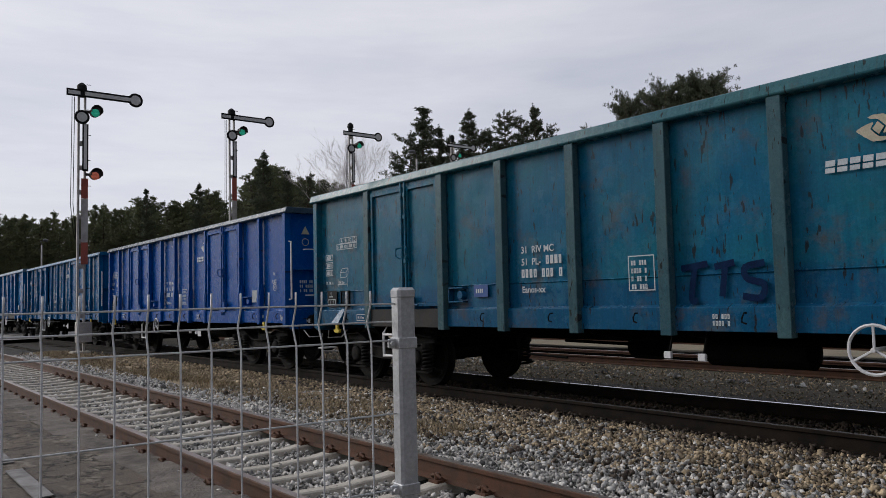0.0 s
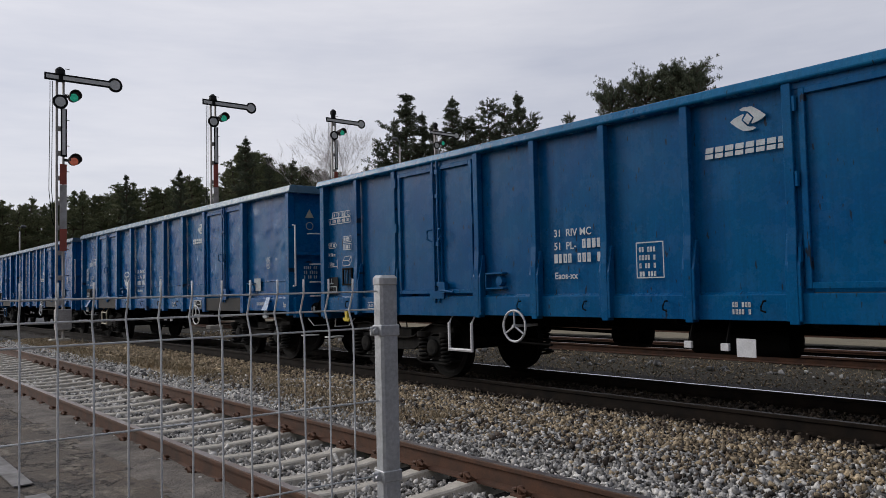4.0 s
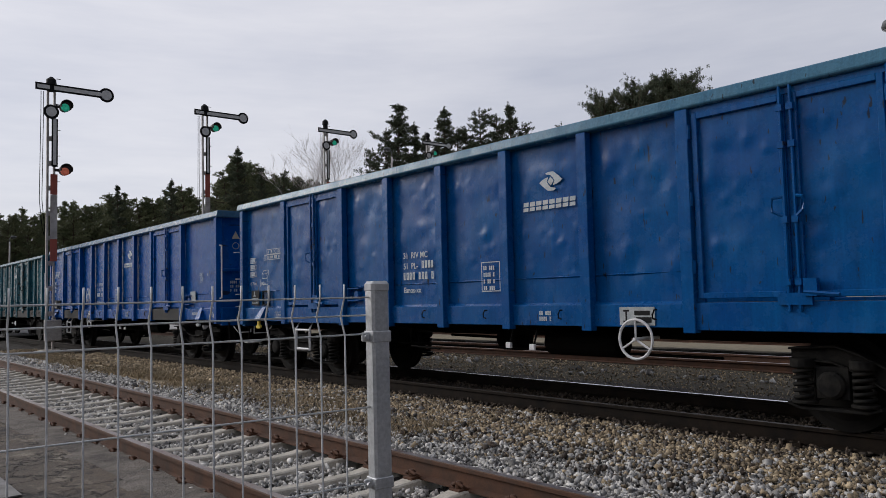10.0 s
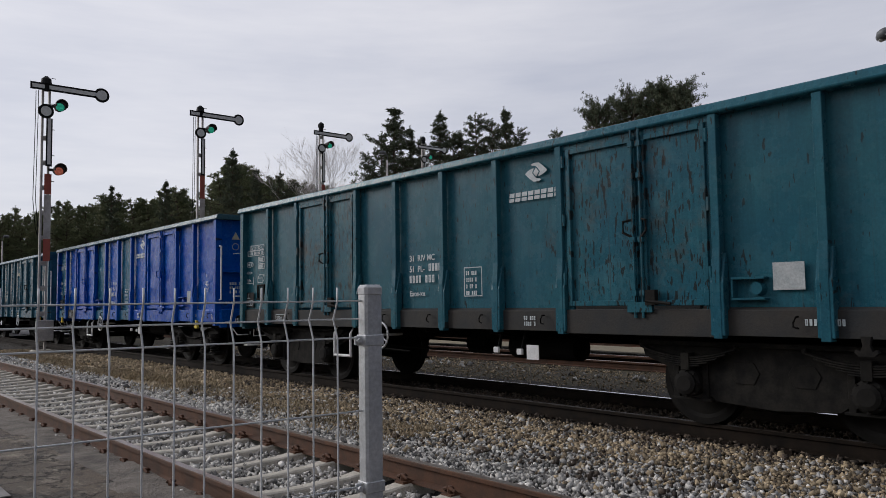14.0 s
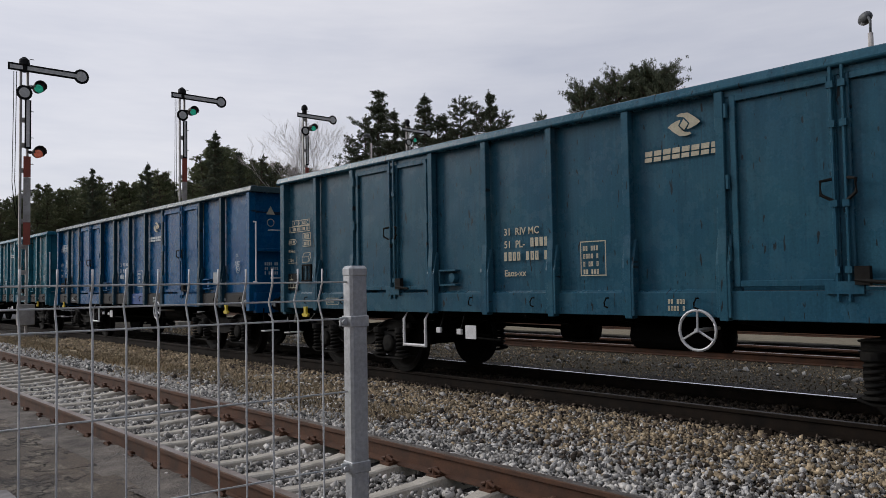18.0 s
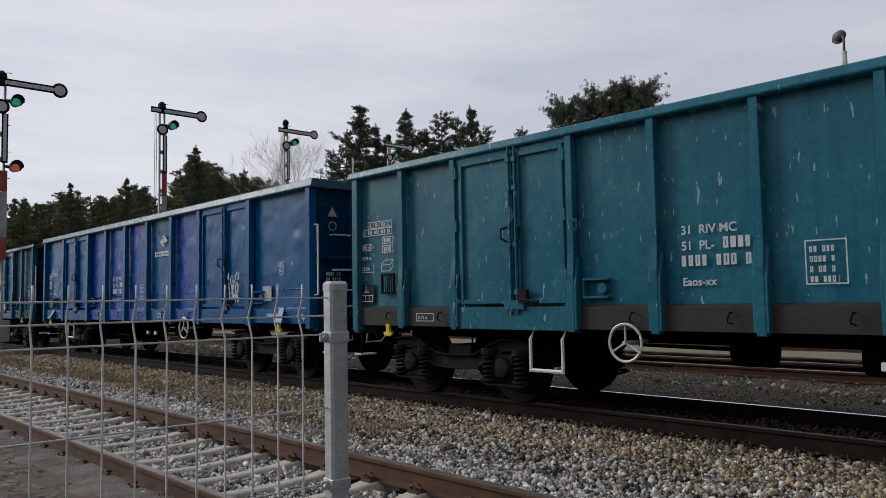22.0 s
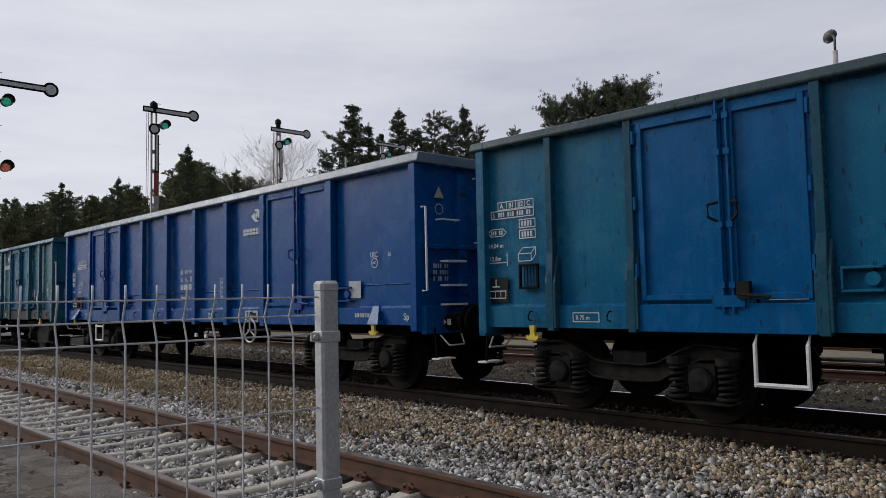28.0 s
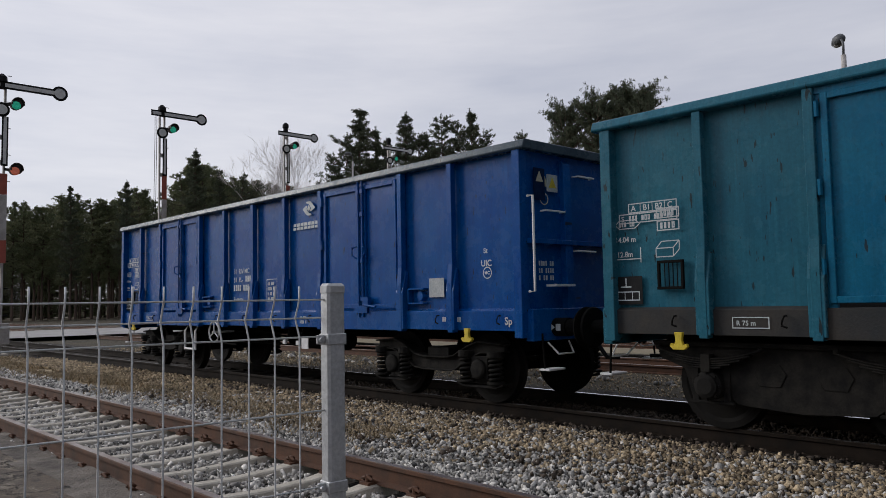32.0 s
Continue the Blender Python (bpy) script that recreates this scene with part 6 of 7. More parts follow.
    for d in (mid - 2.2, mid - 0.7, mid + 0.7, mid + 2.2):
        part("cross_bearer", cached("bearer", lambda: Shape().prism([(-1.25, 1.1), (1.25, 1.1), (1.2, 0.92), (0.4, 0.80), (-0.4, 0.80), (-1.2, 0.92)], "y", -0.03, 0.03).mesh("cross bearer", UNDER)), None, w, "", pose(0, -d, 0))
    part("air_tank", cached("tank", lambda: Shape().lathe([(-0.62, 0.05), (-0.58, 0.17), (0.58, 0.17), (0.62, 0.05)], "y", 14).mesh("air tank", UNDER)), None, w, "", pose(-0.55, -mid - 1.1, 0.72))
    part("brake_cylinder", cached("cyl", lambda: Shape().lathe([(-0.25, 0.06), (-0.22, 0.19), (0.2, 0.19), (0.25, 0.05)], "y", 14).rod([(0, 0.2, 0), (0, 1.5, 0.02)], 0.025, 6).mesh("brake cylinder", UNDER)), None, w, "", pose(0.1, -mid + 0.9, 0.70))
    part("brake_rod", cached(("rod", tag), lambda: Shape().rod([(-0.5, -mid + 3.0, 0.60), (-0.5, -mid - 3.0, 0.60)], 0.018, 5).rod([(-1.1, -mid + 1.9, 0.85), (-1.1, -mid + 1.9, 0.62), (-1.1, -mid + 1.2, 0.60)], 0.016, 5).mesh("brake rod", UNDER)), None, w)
    for d in (mid - kind["pivot"], mid + kind["pivot"]):
        bogie(w, d, look_of.get("old_bogie", False))
    hw = part("hand_wheel", cached(("wheel", tag), lambda: hand_wheel_mesh(0.215 if tag == "L" else 0.2)), look_of.get("wheel_mat", STEEL), w, "round pale handbrake wheel", pose(-1.38, -look_of.get("wheel", kind["wheel"]), look_of.get("wheel_z", 0.85)))
    part("step_ladder", cached(("ladder", tag), lambda: ladder_mesh(kind)), look_of.get("ladder", WHITE), w, "welded step below the door", pose(0, -kind["step"], 0))
    lever_d = mid + 0.9 if tag == "L" else (4.75 if look_of.get("wheel", 4.95) > 7 else mid + 1.35)
    arm = cached("lever", lambda: Shape().rod([(-1.2, 0, 0.98), (-1.3, 0, 0.70)], 0.014, 5).mesh("brake lever", UNDER))
    tip = cached("tip", lambda: Shape().box(-1.335, -1.295, -0.045, 0.045, 0.67, 0.745).mesh("lever tip", WHITE, 0.006))
    lever = part("brake_lever", arm, None, w, "white-tipped brake change lever", pose(0, -lever_d, 0))
    other = part("brake_lever", arm, None, w, "white-tipped brake change lever", pose(0, -lever_d + 0.42, 0.01))
    part("lever_tip", tip, None, lever, "white tip")
    part("lever_tip", tip, None, other, "white tip")
    if tag == "S":
        part("lever_plate", cached("lplate", lambda: Shape().box(-1.33, -1.32, -0.33, -0.13, 0.62, 0.80).mesh("lever plate", WHITE)), None, lever, "white brake plate")
    # markings
    x, xl = -1.302, -1.345
    part("swoosh_mark", cached("logo", lambda: eye_logo(0.145)), look_of.get("mark", letter), w, "double swoosh mark", on_side(look_of.get("logo", kind["logo"]) + 0.12, look_of.get("logo_z", 2.76 if tag == "L" else 2.96), x))
    small(part("word_mark", cached("word", lambda: word_blocks(0.88, 0.115, 8)), letter, w, "bold word mark", on_side(look_of.get("logo", kind["logo"]) - 0.36, look_of.get("logo_z", 2.76 if tag == "L" else 2.96) - 0.34, x)))
    d = look_of.get("number", kind["number"])
    small(part("number_line", TEXT["31  RIV MC"], letter, w, "", on_side(d, 1.96, x)))
    small(part("number_line", TEXT["51  PL-"], letter, w, "", on_side(d, 1.80, x)))
    small(part("number_line", cached(("num", seed % 4), lambda: bars(["#### ### #"], 0.11, 0.03, seed, 0.9)), letter, w, "", on_side(d, 1.635, x)))
    small(part("number_line", cached("pk", lambda: bars(["####"], 0.11, 0.03, 5, 0.9)), letter, w, "", on_side(d + 0.45, 1.80, x)))
    small(part("type_code", TEXT["Eanos-xx" if tag == "L" else look_of.get("code", "Eaos-xx")], letter, w, "", on_side(d, 1.44, x)))
    nx = d + 1.75 if tag == "L" else d + 1.22
    part("data_table", cached("table", lambda: frame_box(0.36, 0.40)), letter, w, "", on_side(nx, 1.42, x))
    small(part("table_line", cached("tbars", lambda: bars(["## ###", "#### #", "# ## #", "## ###"], 0.055, 0.035, 3)), letter, w, "", on_side(nx + 0.04, 1.71, x)))
    # rear panel tables
    td, bd, kd = (0.80, 0.40, 0.44) if tag == "L" else (0.26, 0.72, 0.18)
    td, tz = td + look_of.get("table", (0, 0))[0], look_of.get("table", (0, 0))[1]
    part("load_table", cached("abc", lambda: frame_box(0.58, 0.105, 0.011, 4)), letter, w, "", on_side(td + 0.12, 2.425 + tz, x))
    part("load_table", cached("abc2", lambda: frame_box(0.70, 0.105, 0.011, 1)), letter, w, "", on_side(td, 2.318 + tz, x))
    for q, ch in enumerate(("A", "B", "C", "D") if tag == "L" else ("A", "B1", "B2", "C")):
        small(part("load_head", TEXT[ch], letter, w, "", on_side(td + 0.155 + 0.145 * q, 2.448 + tz, x)))
    small(part("load_head", TEXT["S"], letter, w, "", on_side(td + 0.03, 2.340 + tz, x)))
    small(part("load_limit", cached("abcb", lambda: bars(["  ### ### ### ##"], 0.056, 0.03, 4)), letter, w, "", on_side(td + 0.05, 2.342 + tz, x)))
    for q, z in enumerate((2.14, 2.0, 1.86) if tag == "L" else (2.18, 2.05)):
        part("data_box", cached("dbox", lambda: frame_box(0.26, 0.11, 0.012)), letter, w, "", on_side(bd, z, x))
        small(part("data_mark", cached(("drow", q), lambda: bars(["####"], 0.065, 0.03, 7 + q)), letter, w, "", on_side(bd + 0.04, z + 0.022, x)))
    small(part("length_mark", TEXT["15.74 m" if tag == "L" else "14.04 m"], letter, w, "", on_side(0.40 if tag == "L" else 0.20, 1.70 if tag == "L" else 1.96, x)))
    small(part("length_mark", TEXT["14.5m" if tag == "L" else "12.8m"], letter, w, "", on_side(0.86 if tag == "L" else 0.22, 1.70 if tag == "L" else 1.80, x)))
    if tag == "S":
        hexa = [(0.0, 0.05), (0.06, 0.10), (0.26, 0.10), (0.32, 0.05), (0.26, 0.0), (0.06, 0.0)]
        part("curve_mark", cached("hexa", lambda: Shape().add([(u, z, 0) for u, z in hexa] + [(0.16 + (u - 0.16) * 0.92, 0.05 + (z - 0.05) * 0.80, 0) for u, z in hexa], [(i, (i + 1) % 6, 6 + (i + 1) % 6, 6 + i) for i in range(6)]).mesh("curve mark", LETTER)), letter, w, "", on_side(0.20, 2.10, x))
        small(part("curve_value", cached("hexv", lambda: bars(["### ##"], 0.05, 0.02, 41)), letter, w, "", on_side(0.255, 2.125, x)))
    part("span_bar", cached("span", lambda: Shape().add([(u, z, 0) for u, z in ((0, 0), (0.011, 0), (0.011, 0.16), (0, 0.16), (0.32, 0), (0.331, 0), (0.331, 0.16), (0.32, 0.16), (0.011, 0.035), (0.32, 0.035), (0.32, 0.046), (0.011, 0.046))], [(0, 1, 2, 3), (4, 5, 6, 7), (8, 9, 10, 11)]).mesh("span bar", LETTER)), letter, w, "", on_side(0.83 if tag == "L" else 0.19, 1.655 if tag == "L" else 1.735, x))
    part("black_panel", cached("bp", lambda: Shape().box(0, 0.34, 0, 0.30, -0.003, 0.0).mesh("black panel", BLACK)), None, w, "black repair panel", on_side(kd, 1.29, x))
    part("tee_mark", cached("tee", lambda: Shape().add([(0, 0, 0), (0.13, 0, 0), (0.13, 0.014, 0), (0, 0.014, 0), (0.058, 0.014, 0), (0.072, 0.014, 0), (0.072, 0.10, 0), (0.058, 0.10, 0)], [(0, 1, 2, 3), (4, 5, 6, 7)]).mesh("tee mark", LETTER)), letter, w, "", on_side(kd + 0.08, 1.47, x - 0.006))
    part("repair_grid", cached("rg", lambda: frame_box(0.28, 0.10, 0.012, 3)), letter, w, "", on_side(kd + 0.03, 1.33, x - 0.006))
    hold = part("label_holder", cached("holder", lambda: Shape().box(0, 0.30, 0.27, 0.30, 0.0, 0.03).box(0, 0.30, 0, 0.03, 0, 0.04).box(0, 0.03, 0.03, 0.27, 0, 0.03).box(0.27, 0.30, 0.03, 0.27, 0, 0.03).mesh("label holder", UNDER, 0.004)), None, w, "dark wire label holder", on_side(0.96 if tag == "L" else 0.72, 1.28 if tag == "L" else 1.44, x))
    for q in range(1, 5):
        part("holder_wire", cached(("wire", q), lambda: Shape().box(0.03 + 0.048 * q, 0.038 + 0.048 * q, 0.03, 0.27, 0.012, 0.02).mesh("holder wire", UNDER)), None, hold)
    part("limit_frame", cached("rframe", lambda: frame_box(0.36, 0.11, 0.010)), letter, w, "", on_side(1.52, 1.05, xl))
    small(part("limit_mark", TEXT["R 35 m" if tag == "L" else "R 75 m"], letter, w, "", on_side(1.56, 1.08, xl)))
    small(part("volume_mark", cached("cuboid", cuboid_outline), letter, w, "", on_side(0.92 if tag == "L" else 0.70, 1.82 if tag == "L" else 1.78, x)))
    # leading panel
    e, ez = (n - 1.22, 1.98) if tag == "L" else (n - 0.85, 1.80)
    small(part("letter_mark", TEXT["UIC"], letter, w, "", on_side(e, ez, x)))
    small(part("letter_mark", TEXT["St"], letter, w, "", on_side(e + (0.42 if tag == "L" else 0.05), ez + (0.0 if tag == "L" else 0.17), x)))
    ring = cached("ring", lambda: Shape().add([(0.078 * math.cos(2 * math.pi * i / 20) * q, 0.078 * math.sin(2 * math.pi * i / 20) * q, 0) for q in (1, 0.82) for i in range(20)], [(i, (i + 1) % 20, 20 + (i + 1) % 20, 20 + i) for i in range(20)]).mesh("ring", LETTER))
    part("ring_mark", ring, letter, w, "", on_side(e + 0.11, ez - 0.085, x))
    small(part("letter_mark", TEXT["MC"], letter, w, "", on_side(e + 0.062, ez - 0.106, x)))
    small(part("letter_mark", TEXT["Sp"], letter, w, "", on_side(n - 0.42, 1.06, xl)))
    small(part("sill_stencil", cached("sbars", lambda: bars(["#########"], 0.06, 0.02, 9)), letter, w, "", on_side(n - 1.55, 1.09, xl)))
    small(part("sill_stencil", cached("sbars2", lambda: bars(["## ###", "#### #"], 0.05, 0.02, 10)), letter, w, "", on_side(kind["logo"] - 0.1, 1.11, xl)))
    part("paper_label", cached("paper", lambda: Shape().box(0, 0.30, 0, 0.26, 0, 0.004).mesh("paper label", None)), look_of.get("paper", PAPER), w, "pasted paper label", on_side(n - (1.75 if tag == "L" else 1.85), 1.38 if tag == "L" else 1.42, x))
    # leading end marks
    fd = n - 0.12 + 0.035
    part("warning_sign", cached("tri", lambda: Shape().add([(-0.09, 0, 0), (0.09, 0, 0), (0, 0.17, 0)], [(0, 1, 2)]).mesh("warning triangle", SAND)), YELLOW if seed in (5, 9) else None, w, "faded warning triangle", on_front(-0.95, 2.78, fd))
    part("warning_sign", ring, YELLOW if seed in (5, 9) else SAND, w, "faded round warning mark", on_front(-0.95, 2.62, fd))
    small(part("end_stencil", cached("ebars", lambda: bars(["#### ##", "## ####", "# ## ##"], 0.06, 0.03, 12)), letter, w, "", on_front(-1.08, 1.78, fd)))
    return w


def hand_wheel_mesh(r):
    s = Shape()
    pts = [(0, r * math.cos(2 * math.pi * i / 24), r * math.sin(2 * math.pi * i / 24)) for i in range(25)]
    s.rod(pts, 0.016, 6)
    for a in (90, 210, 330):
        s.rod([(0, 0, 0), (0, 0.98 * r * math.cos(radians(a)), 0.98 * r * math.sin(radians(a)))], 0.013, 5)
    s.rod([(-0.03, 0, 0), (0.4, 0, 0)], 0.022, 6)
    return s.mesh("hand wheel", None)


def ladder_mesh(k):
    s = Shape()
    for y in (-0.24, 0.24):
        s.rod([(-1.28, y, 0.99), (-1.36, y, 0.86), (-1.36, y, 0.47)], 0.021, 6)
    s.rod([(-1.36, -0.24, 0.49), (-1.36, 0.24, 0.49)], 0.024, 6)
    if k is LONG:
        s.rod([(-1.36, -0.24, 0.83), (-1.36, 0.24, 0.83)], 0.022, 6)
    return s.mesh("step ladder", None)


def P(name, r, g, b, fr, fg, fb, grey=0.0, **more):
    """Paint from 0-255 display colours as seen in overcast light."""
    lin = lambda c: ((c / 255 + 0.055) / 1.055) ** 2.4 * PAINT_GAIN
    teal = g / b > 0.72
    kr, kg, kb = (0.42, 0.98, 1.16) if teal else (0.12, 0.98 * max(1.08, min(1.42, 1.42 - (g / b - 0.5) * 1.7)), 1.14)
    if grey:
        r, g, b, fr, fg, fb = (c + (q - c) * grey for c, q in zip((r, g, b, fr, fg, fb), [0.2 * r + 0.6 * g + 0.2 * b] * 3 + [0.2 * fr + 0.6 * fg + 0.2 * fb] * 3))
        kr, kg, kb = (q + (1 - q) * min(1, grey * 2.2) for q in (kr, kg, kb))
    return paint(name, (lin(r) * kr, lin(g) * kg, lin(b) * kb), (lin(fr) * kr, lin(fg) * kg, lin(fb) * kb), **more)


PAINT_GAIN = 0.70
WAGONS = [
    (LONG, dict(paint=P("teal paint", 30, 108, 138, 50, 120, 132, rust=0.85, dirt=0.6, seed=0, dents=0.35, band=(1.78, (0.006, 0.08, 0.17))), seed=0, dent=0.3, logo=9.99, logo_z=2.78, wheel=10.0, letter=LETTER, posts=P("dirty teal posts", 62, 104, 116, 80, 116, 118, grey=0.3, rust=0.6, dirt=0.6, seed=0.4), rim=P("dirty teal rim", 58, 112, 122, 78, 122, 124, grey=0.2, rust=0.7, dirt=0.6, seed=0.7), mark=SAND, code="Eans", wheel_mat=WHITE, rusty_sill=True, label="scraped teal open freight wagon with rust patches")),
    (SHORT, dict(paint=P("royal blue paint", 11, 70, 160, 15, 80, 168, rust=0.1, dirt=0.25, seed=1, dents=0.15), seed=1, dent=0.0, logo=8.26, logo_z=2.82, rim=P("dull navy rim", 56, 84, 112, 66, 94, 118, grey=0.4, rust=0.2, seed=1.5), label="freshly painted royal blue open freight wagon")),
    (SHORT, dict(paint=P("mid blue paint", 20, 82, 142, 26, 92, 146, rust=0.15, dirt=0.35, seed=2), rim=P("blue rim", 34, 100, 156, 48, 112, 162, grey=0.1, rust=0.2, seed=2.5),  table=(0, 0.20),seed=2, dent=0.1, label="mid blue open freight wagon")),
    # Rims of the next four wagons are paler than their sides.
    (LONG, dict(paint=P("dented blue paint", 20, 76, 148, 34, 96, 158, rust=0.2, dirt=0.4, seed=3, dents=0.6), rim=P("pale blue rim", 92, 136, 170, 112, 148, 174, grey=0.35, rust=0.2, seed=3.5), seed=3, ladder=SAND, hook=PAPER, dent=0.9, logo=10.05, logo_z=2.88, wheel=10.05, rusty_sill=True, wheel_mat=WHITE, label="dented blue open freight wagon with a white sprayed scrawl")),
    (LONG, dict(paint=P("beaten blue paint", 18, 72, 146, 30, 90, 158, rust=0.2, dirt=0.35, seed=4, dents=0.7), rim=P("pale grey rim", 74, 112, 150, 94, 126, 156, grey=0.35, rust=0.2, seed=4.5),  table=(0.05, -0.30),seed=4, dent=1.2, ladder=P("blue step paint", 30, 70, 120, 40, 84, 130, rust=0.5, seed=4.7), logo=9.92, logo_z=2.30, rusty_sill=True, label="badly beaten blue open freight wagon")),
    (LONG, dict(paint=P("blue paint", 16, 72, 150, 28, 86, 160, rust=0.15, dirt=0.35, seed=5, dents=0.5), rim=P("sky blue rim", 60, 124, 164, 84, 140, 170, grey=0.3, rust=0.2, seed=5.5),  table=(0.20, -0.14),seed=5, dent=0.8, wheel_mat=WHITE, ladder=WHITE, label="dented bright blue open freight wagon")),
    (LONG, dict(paint=P("bright blue paint", 16, 70, 158, 24, 82, 166, rust=0.45, dirt=0.35, seed=6, dents=0.35), rim=P("pale blue rim", 60, 112, 165, 80, 126, 170, grey=0.35, rust=0.3, seed=6.5),  table=(-0.42, 0.06),seed=6, dent=0.4, hook=PAPER, wheel=5.05, wheel_z=0.90, rusty_sill=True, wheel_mat=WHITE, label="bright blue open freight wagon with a white sprayed tag")),
    (SHORT, dict(paint=P("grey green paint", 42, 104, 122, 54, 114, 124, grey=0.22, rust=0.45, dirt=0.4, seed=7), door=P("scratched grey green paint", 42, 104, 122, 54, 114, 124, grey=0.22, rust=1.9, dirt=0.5, seed=7.4), low=SILLRUST, rusty_sill=True, hook=BOGIE, seed=7, dent=0.1, old_bogie=True, label="faded grey-green open freight wagon with scratched doors")),
    (SHORT, dict(paint=P("vivid blue paint", 18, 66, 176, 30, 84, 186, rust=0.2, dirt=0.3, seed=8, dents=0.6), second=P("old teal paint", 40, 104, 132, 50, 112, 136, grey=0.1, rust=0.3, seed=8.3), patches=(0, 3, 5), low_patch={1: SILLRUST}, rim=P("grey teal rim", 52, 100, 118, 64, 110, 124, grey=0.35, rust=0.2, seed=8.7),  table=(0, 0.28),seed=8, dent=0.7, label="open freight wagon patched in vivid blue over teal")),
    (SHORT, dict(paint=P("dark teal paint", 46, 98, 124, 58, 108, 126, grey=0.25, rust=0.3, dirt=0.5, seed=9), seed=9, dent=0.05, wheel=8.33, letter=SAND, paper=SAND, label="dull dark teal open freight wagon")),
    (SHORT, dict(paint=P("slate blue paint", 20, 78, 136, 30, 90, 142, rust=0.3, dirt=0.45, seed=10, dents=0.45),  table=(0, 0.24),seed=10, dent=0.45, wheel=8.33, logo=7.95, logo_z=2.84, mark=SAND, low=SILLRUST, low_patch={5: BLUELABEL}, posts=P("dull post paint", 28, 66, 92, 36, 76, 98, grey=0.3, rust=0.4, seed=10.4), rim=P("grey teal rim", 62, 92, 100, 76, 104, 110, grey=0.4, rust=0.4, seed=10.7), label="slate blue open freight wagon with a worn side")),
    (SHORT, dict(paint=P("scratched teal paint", 42, 112, 132, 66, 128, 138, grey=0.14, rust=0.3, dirt=0.4, seed=11, scratch=(0.30, 0.40, 0.40)), seed=11, dent=0.15, low=SILLRUST, label="teal open freight wagon covered in pale scratches")),
    # Ends of this wagon and the next carry their shade as darker paint.
    (LONG, dict(paint=P("worn blue paint", 20, 80, 146, 30, 92, 150, rust=0.3, dirt=0.35, seed=12), second=P("deep blue paint", 10, 62, 158, 16, 76, 172, rust=0.2, seed=12.3, dents=0.7), patches=(2, 3, 4, 6), rim=P("teal rim", 60, 118, 140, 72, 126, 146, grey=0.35, rust=0.2, seed=12.6), end=P("shaded-end blue paint", 10, 46, 88, 14, 54, 96, rust=0.4, dirt=0.6, seed=12.8),  table=(-0.30, -0.10),seed=12, dent=0.8, label="blue open freight wagon with darker repainted panels and a sprayed door")),
    (SHORT, dict(paint=P("dim teal paint", 36, 98, 134, 54, 108, 128, grey=0.18, rust=0.5, dirt=0.5, seed=13), second=P("repainted blue door", 24, 82, 126, 32, 92, 130, rust=0.15, seed=13.4), patches=(2, 7), end=P("shaded-end teal paint", 14, 46, 60, 18, 52, 64, rust=0.5, dirt=0.6, seed=13.8), rim=P("dull dark rim", 48, 78, 90, 60, 90, 98, grey=0.3, rust=0.4, seed=13.6), latch=PAPER, paper=SAND, wheel=8.30, logo=8.2, logo_z=2.66, seed=13, dent=0.15, label="dim teal open freight wagon with rust scrapes")),
    (SHORT, dict(paint=P("deep teal blue paint", 30, 102, 150, 50, 116, 146, grey=0.12, rust=0.3, dirt=0.45, seed=14), door=P("repainted blue door", 20, 82, 146, 28, 92, 152, rust=0.15, seed=14.4), rim=P("grey green rim", 64, 90, 96, 78, 102, 106, grey=0.4, rust=0.4, seed=14.7), posts=P("dull teal posts", 34, 84, 108, 44, 94, 112, grey=0.2, rust=0.4, seed=14.6), seed=14, dent=0.05, label="deep teal blue open freight wagon with white steps")),
    (LONG, dict(paint=P("clean blue paint", 18, 66, 152, 30, 80, 150, rust=0.1, dirt=0.3, seed=15, dents=0.3), rim=P("greyed blue rim", 112, 134, 162, 126, 146, 166, grey=0.38, rust=0.1, seed=15.5), seed=15, dent=0.25, logo=10.1, logo_z=2.92, wheel=10.1, number=7.1, wheel_mat=STEEL, label="clean blue open freight wagon greyed along the top")),
    (SHORT, dict(paint=P("green teal paint", 46, 112, 134, 58, 122, 138, grey=0.2, rust=0.3, dirt=0.4, seed=16), door=P("blue teal door", 40, 108, 136, 52, 118, 140, rust=0.3, seed=16.4),  table=(0, -0.16),low=SILLRUST, rusty_sill=True, seed=16, dent=0.1, old_bogie=True, label="green teal open freight wagon with a pink sprayed outline")),
    (SHORT, dict(paint=P("cobalt paint", 12, 66, 150, 18, 78, 158, rust=0.15, dirt=0.3, seed=17), rim=P("greyed rim", 62, 84, 104, 76, 96, 112, grey=0.4, rust=0.2, seed=17.5), seed=17, dent=0.05, label="cobalt blue open freight wagon at the end of the train")),
]
TRAIN = [(k, wagon(k, how)) for k, how in WAGONS]

# sprayed tags
HALO = [[(0.28 + 0.21 * math.cos(q * math.pi / 6), 0.455 + 0.07 * math.sin(q * math.pi / 6)) for q in range(13)],
        [(0.0, 0.35), (0.18, 0.13), (0.11, 0.32), (0.25, 0.11), (0.18, 0.37), (0.30, 0.13), (0.27, 0.37), (0.37, 0.15), (0.44, 0.17)],
        [(0.39, 0.27), (0.49, 0.26), (0.51, 0.38), (0.44, 0.12), (0.55, 0.03), (0.88, 0.01), (0.97, 0.13), (0.92, 0.26), (0.79, 0.32), (0.65, 0.29), (0.66, 0.05)],
        [(0.46, 0.13), (0.70, 0.14), (0.88, 0.08)], [(0.20, 0.04), (0.40, 0.07), (0.32, 0.06), (0.33, -0.03)]]
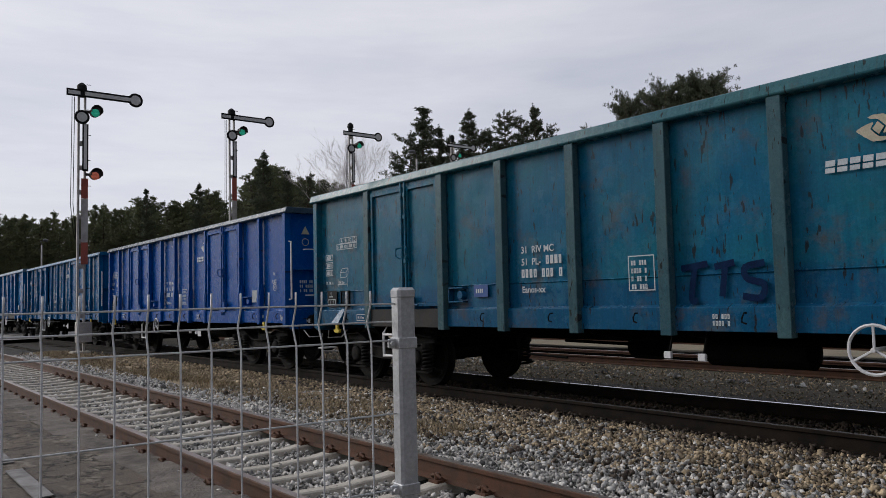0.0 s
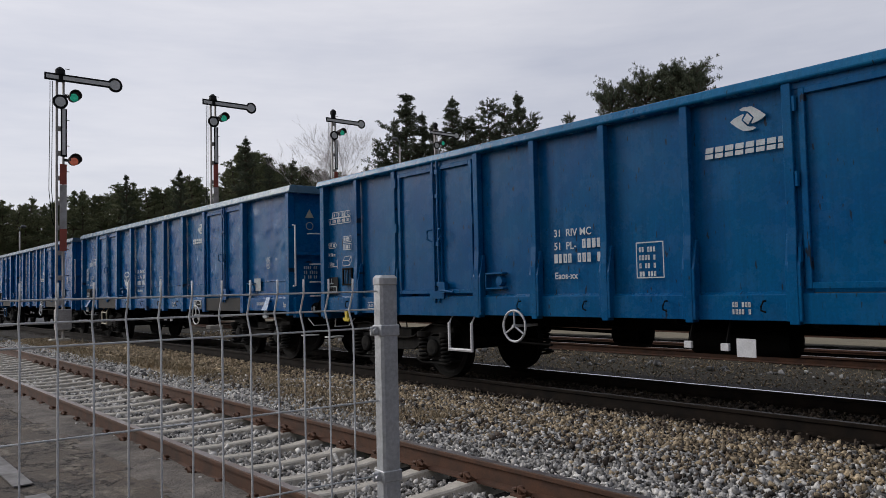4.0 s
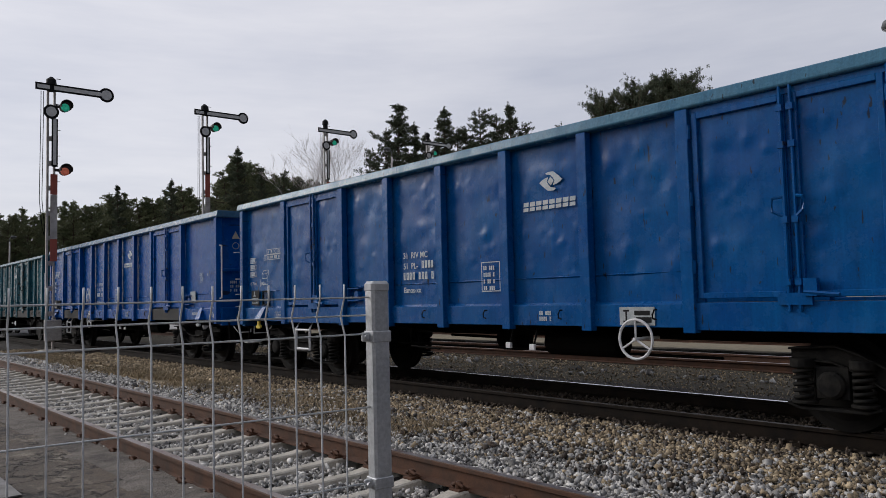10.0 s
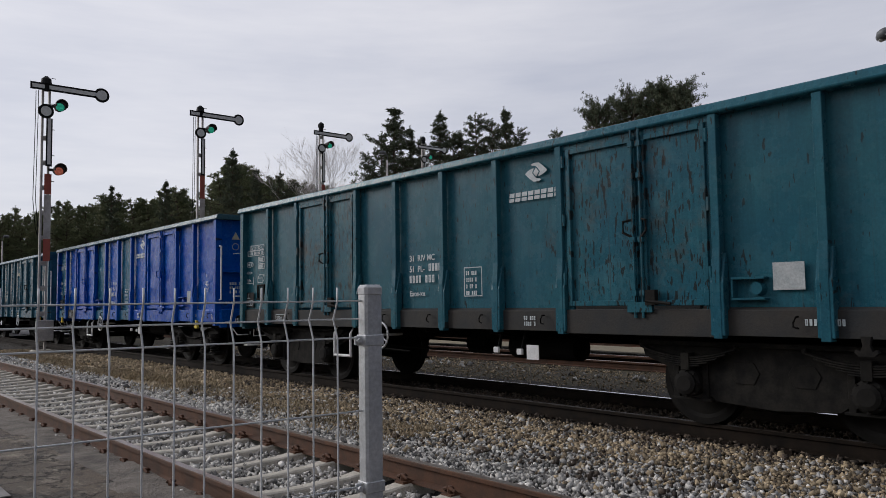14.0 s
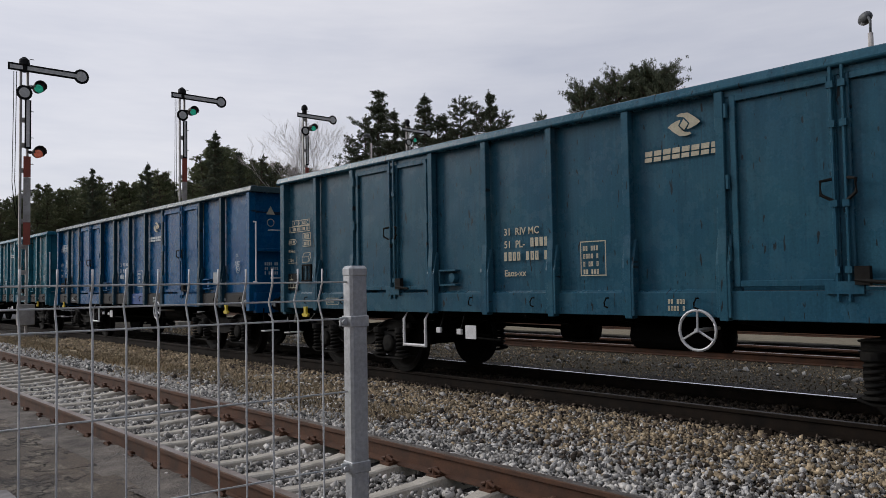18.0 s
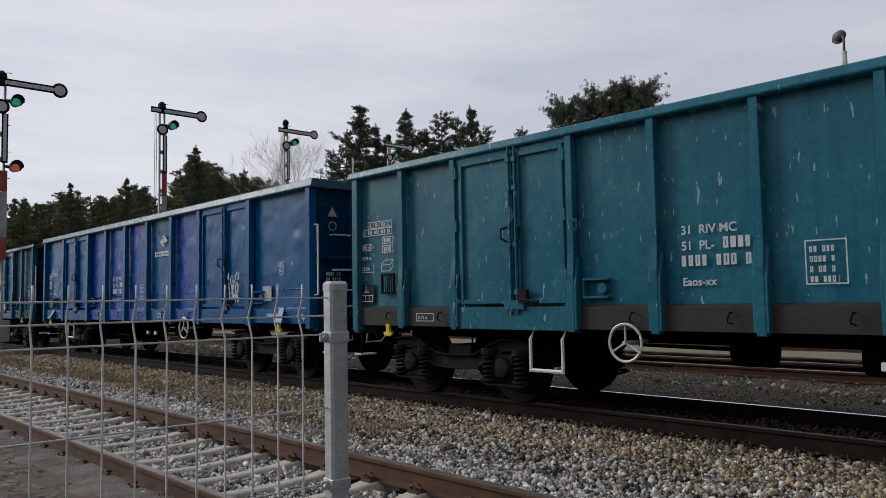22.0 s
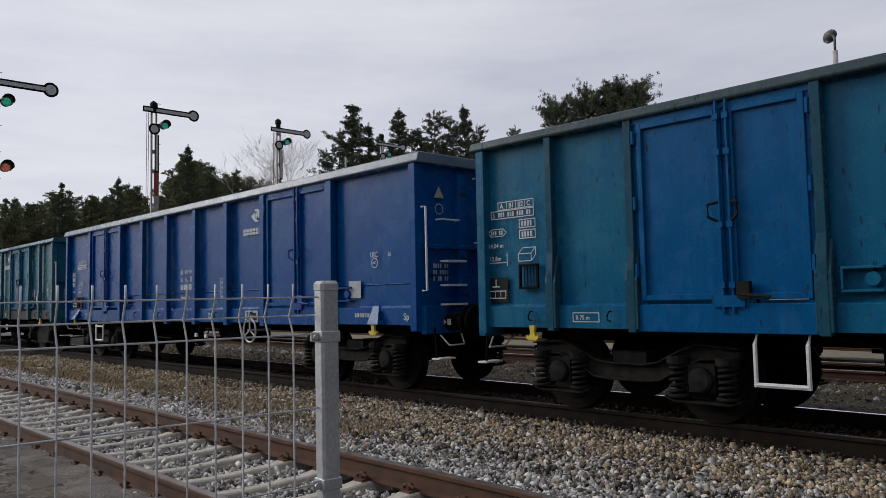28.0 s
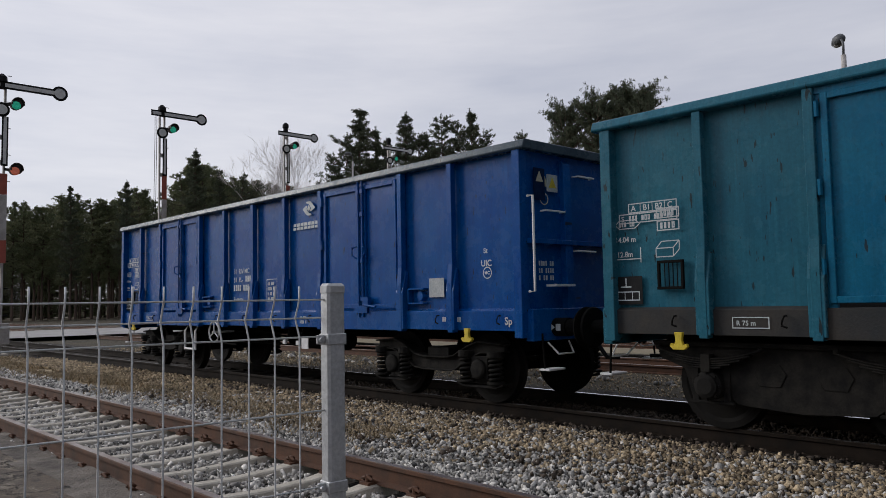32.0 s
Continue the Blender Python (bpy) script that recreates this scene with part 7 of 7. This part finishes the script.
CURSIVE = [[(0.19, 0.64), (0.05, 0.56), (0.0, 0.36), (0.03, 0.19), (0.16, 0.33), (0.12, 0.45), (0.2, 0.42)],
           [(0.25, 0.17), (0.33, 0.53), (0.27, 0.60), (0.23, 0.45), (0.34, 0.44), (0.42, 0.20)],
           [(0.53, 0.69), (0.55, 0.42), (0.44, 0.20), (0.57, 0.30), (0.72, 0.24)], [(0.76, 0.44), (0.70, 0.30), (0.74, 0.21), (0.98, 0.02)], [(0.84, 0.24), (0.86, 0.22)]]
part("sprayed_tag", strokes(HALO, 0.98, 0.034), LETTER, TRAIN[3][1], "white sprayed scrawl under a halo", on_side(4.38, 1.50, -1.305))
part("sprayed_tag", strokes(CURSIVE, 0.98, 0.042), LETTER, TRAIN[6][1], "white sprayed cursive tag", on_side(4.45, 1.30, -1.305))
part("sprayed_tag", strokes(jagged(12, 3, 5, 0.42), 0.44, 0.026), LETTER, TRAIN[12][1], "cramped white sprayed tag on a door", on_side(11.80, 1.36, -1.37))
part("sprayed_tag", strokes(jagged(16, 1, 4, 0.32), 0.9, 0.025), PINK, TRAIN[16][1], "pink sprayed outline", on_side(10.75, 1.56, -1.305))
part("sprayed_tag", strokes([[(0.0, 0.36), (0.34, 0.40)], [(0.18, 0.38), (0.12, 0.02), (0.20, 0.0)], [(0.42, 0.36), (0.66, 0.40)], [(0.55, 0.37), (0.50, 0.04)], [(1.0, 0.38), (0.78, 0.34), (0.80, 0.22), (0.98, 0.16), (0.94, 0.02), (0.74, 0.04)]], 0.95, 0.07), NAVY, TRAIN[0][1], "dark blue sprayed scrawl", on_side(8.05, 1.30, -1.30))
part("sprayed_tag", strokes(jagged(23, 1, 5, 0.2), 0.36, 0.010), LETTERDIM, TRAIN[12][1], "thin pale scribble", on_side(8.45, 1.75, -1.305))
label = Shape().box(0, 0.30, 0, 0.17, 0.0, 0.006).mesh("enamel label", BLUELABEL)
mark = bars(["####"], 0.06, 0.02, 31)
for d in (4.62,):
    p = part("enamel_label", label, None, TRAIN[0][1], "small blue enamel label", on_side(d, 1.40, -1.30))
    small(part("label_line", mark, None, p, "", pose(0.05, 0.055, 0.009)))
plate = Shape().box(0, 0.46, 0, 0.20, 0.0, 0.006).mesh("brake plate", PAPER)
stripe = Shape().box(0.22, 0.42, 0.03, 0.09, 0.006, 0.009).box(0.20, 0.40, 0.11, 0.16, 0.006, 0.009).box(0.05, 0.13, 0.03, 0.05, 0.006, 0.009).box(0.08, 0.10, 0.05, 0.15, 0.006, 0.009).box(0.05, 0.13, 0.15, 0.17, 0.006, 0.009).mesh("brake sign", BLACK)
for i in (3, 4, 5, 6, 15):
    how = WAGONS[i][1]
    p = part("brake_plate", plate, None, TRAIN[i][1], "white handbrake plate with black signs", on_side(how.get("wheel", LONG["wheel"]) - 0.23, 1.00, -1.34))
    part("brake_sign", stripe, None, p, "")

front = SHORT["rim"] - 0.12 + 0.04
for x0, z0, w0, h0, ground, sign in ((-1.14, 2.60, 0.20, 0.40, NAVY, SAND), (-0.90, 2.72, 0.20, 0.22, PAPER, YELLOW)):
    p = part("warning_plate", Shape().box(0, w0, 0, h0, -0.004, 0.002).mesh("warning plate", ground), None, TRAIN[17][1], "small enamel warning plate on the end wall", on_front(x0, z0, front))
    part("plate_sign", Shape().add([(0.03, h0 - 0.17, 0), (w0 - 0.03, h0 - 0.17, 0), (w0 / 2, h0 - 0.03, 0)], [(0, 1, 2)]).mesh("plate sign", sign), None, p, "", pose(0, 0, 0.006))
small(part("length_mark", TEXT["9.00m"], LETTER, TRAIN[10][1], "", on_side(6.62, 1.14, -1.345)))

# place of each wagon's rear rim along the track at the clip's middle
RUN = (121.5285, 2.8692, -0.0975)
PLACES = [-105.51, -91.47, -77.43, -61.69, -45.95, -30.21, -14.47, -0.43, 13.61, 27.65, 41.69, 55.73, 71.47, 85.51, 99.55, 115.29, 129.33, 143.37]


# slack in the couplings: metres that the train surges ahead of its even run, second by second
SURGE = {0: 0.10, 6: 0.15, 7: 0.0, 9: 0.08, 10: -0.04, 11: 0.05, 12: 0.15, 13: 0.13, 14: 0.02, 17: -0.09, 18: 0.0, 19: 0.04, 20: -0.06, 22: 0.11, 23: -0.10, 25: 0.17, 29: 0.13}


def run(t):
    """Metres that the train has gone by t seconds, from the middle of the clip; it gathers a little speed."""
    u = (t - 16) / 16
    k = int(math.floor(t))
    w = (1 - math.cos(math.pi * (t - k))) / 2
    return RUN[0] * u + RUN[1] * u ** 2 + RUN[2] * u ** 3 + SURGE.get(k, 0.0) * (1 - w) + SURGE.get(k + 1, 0.0) * w


def motions():
    for (k, w), y in zip(TRAIN, PLACES):
        walk(w, [(t, pose(TRAIN_X + SHIFT, y - run(t), RAIL_Z)) for t in range(33)])
    # all wheelsets roll alike
    times = [i / 15 for i in range(481)]
    for sets, y in zip(WHEELSETS, (0.9, -0.9)):
        first = sets[0]
        walk(first, [(t, pose(0, y, AXLE_Z, math.degrees(run(t) / 0.463))) for t in times])
        for o in sets[1:]:
            o.rotation_mode = "QUATERNION"
            o.animation_data_create()
            o.animation_data.action = first.animation_data.action
            o.animation_data.action_slot = first.animation_data.action_slot


motions()
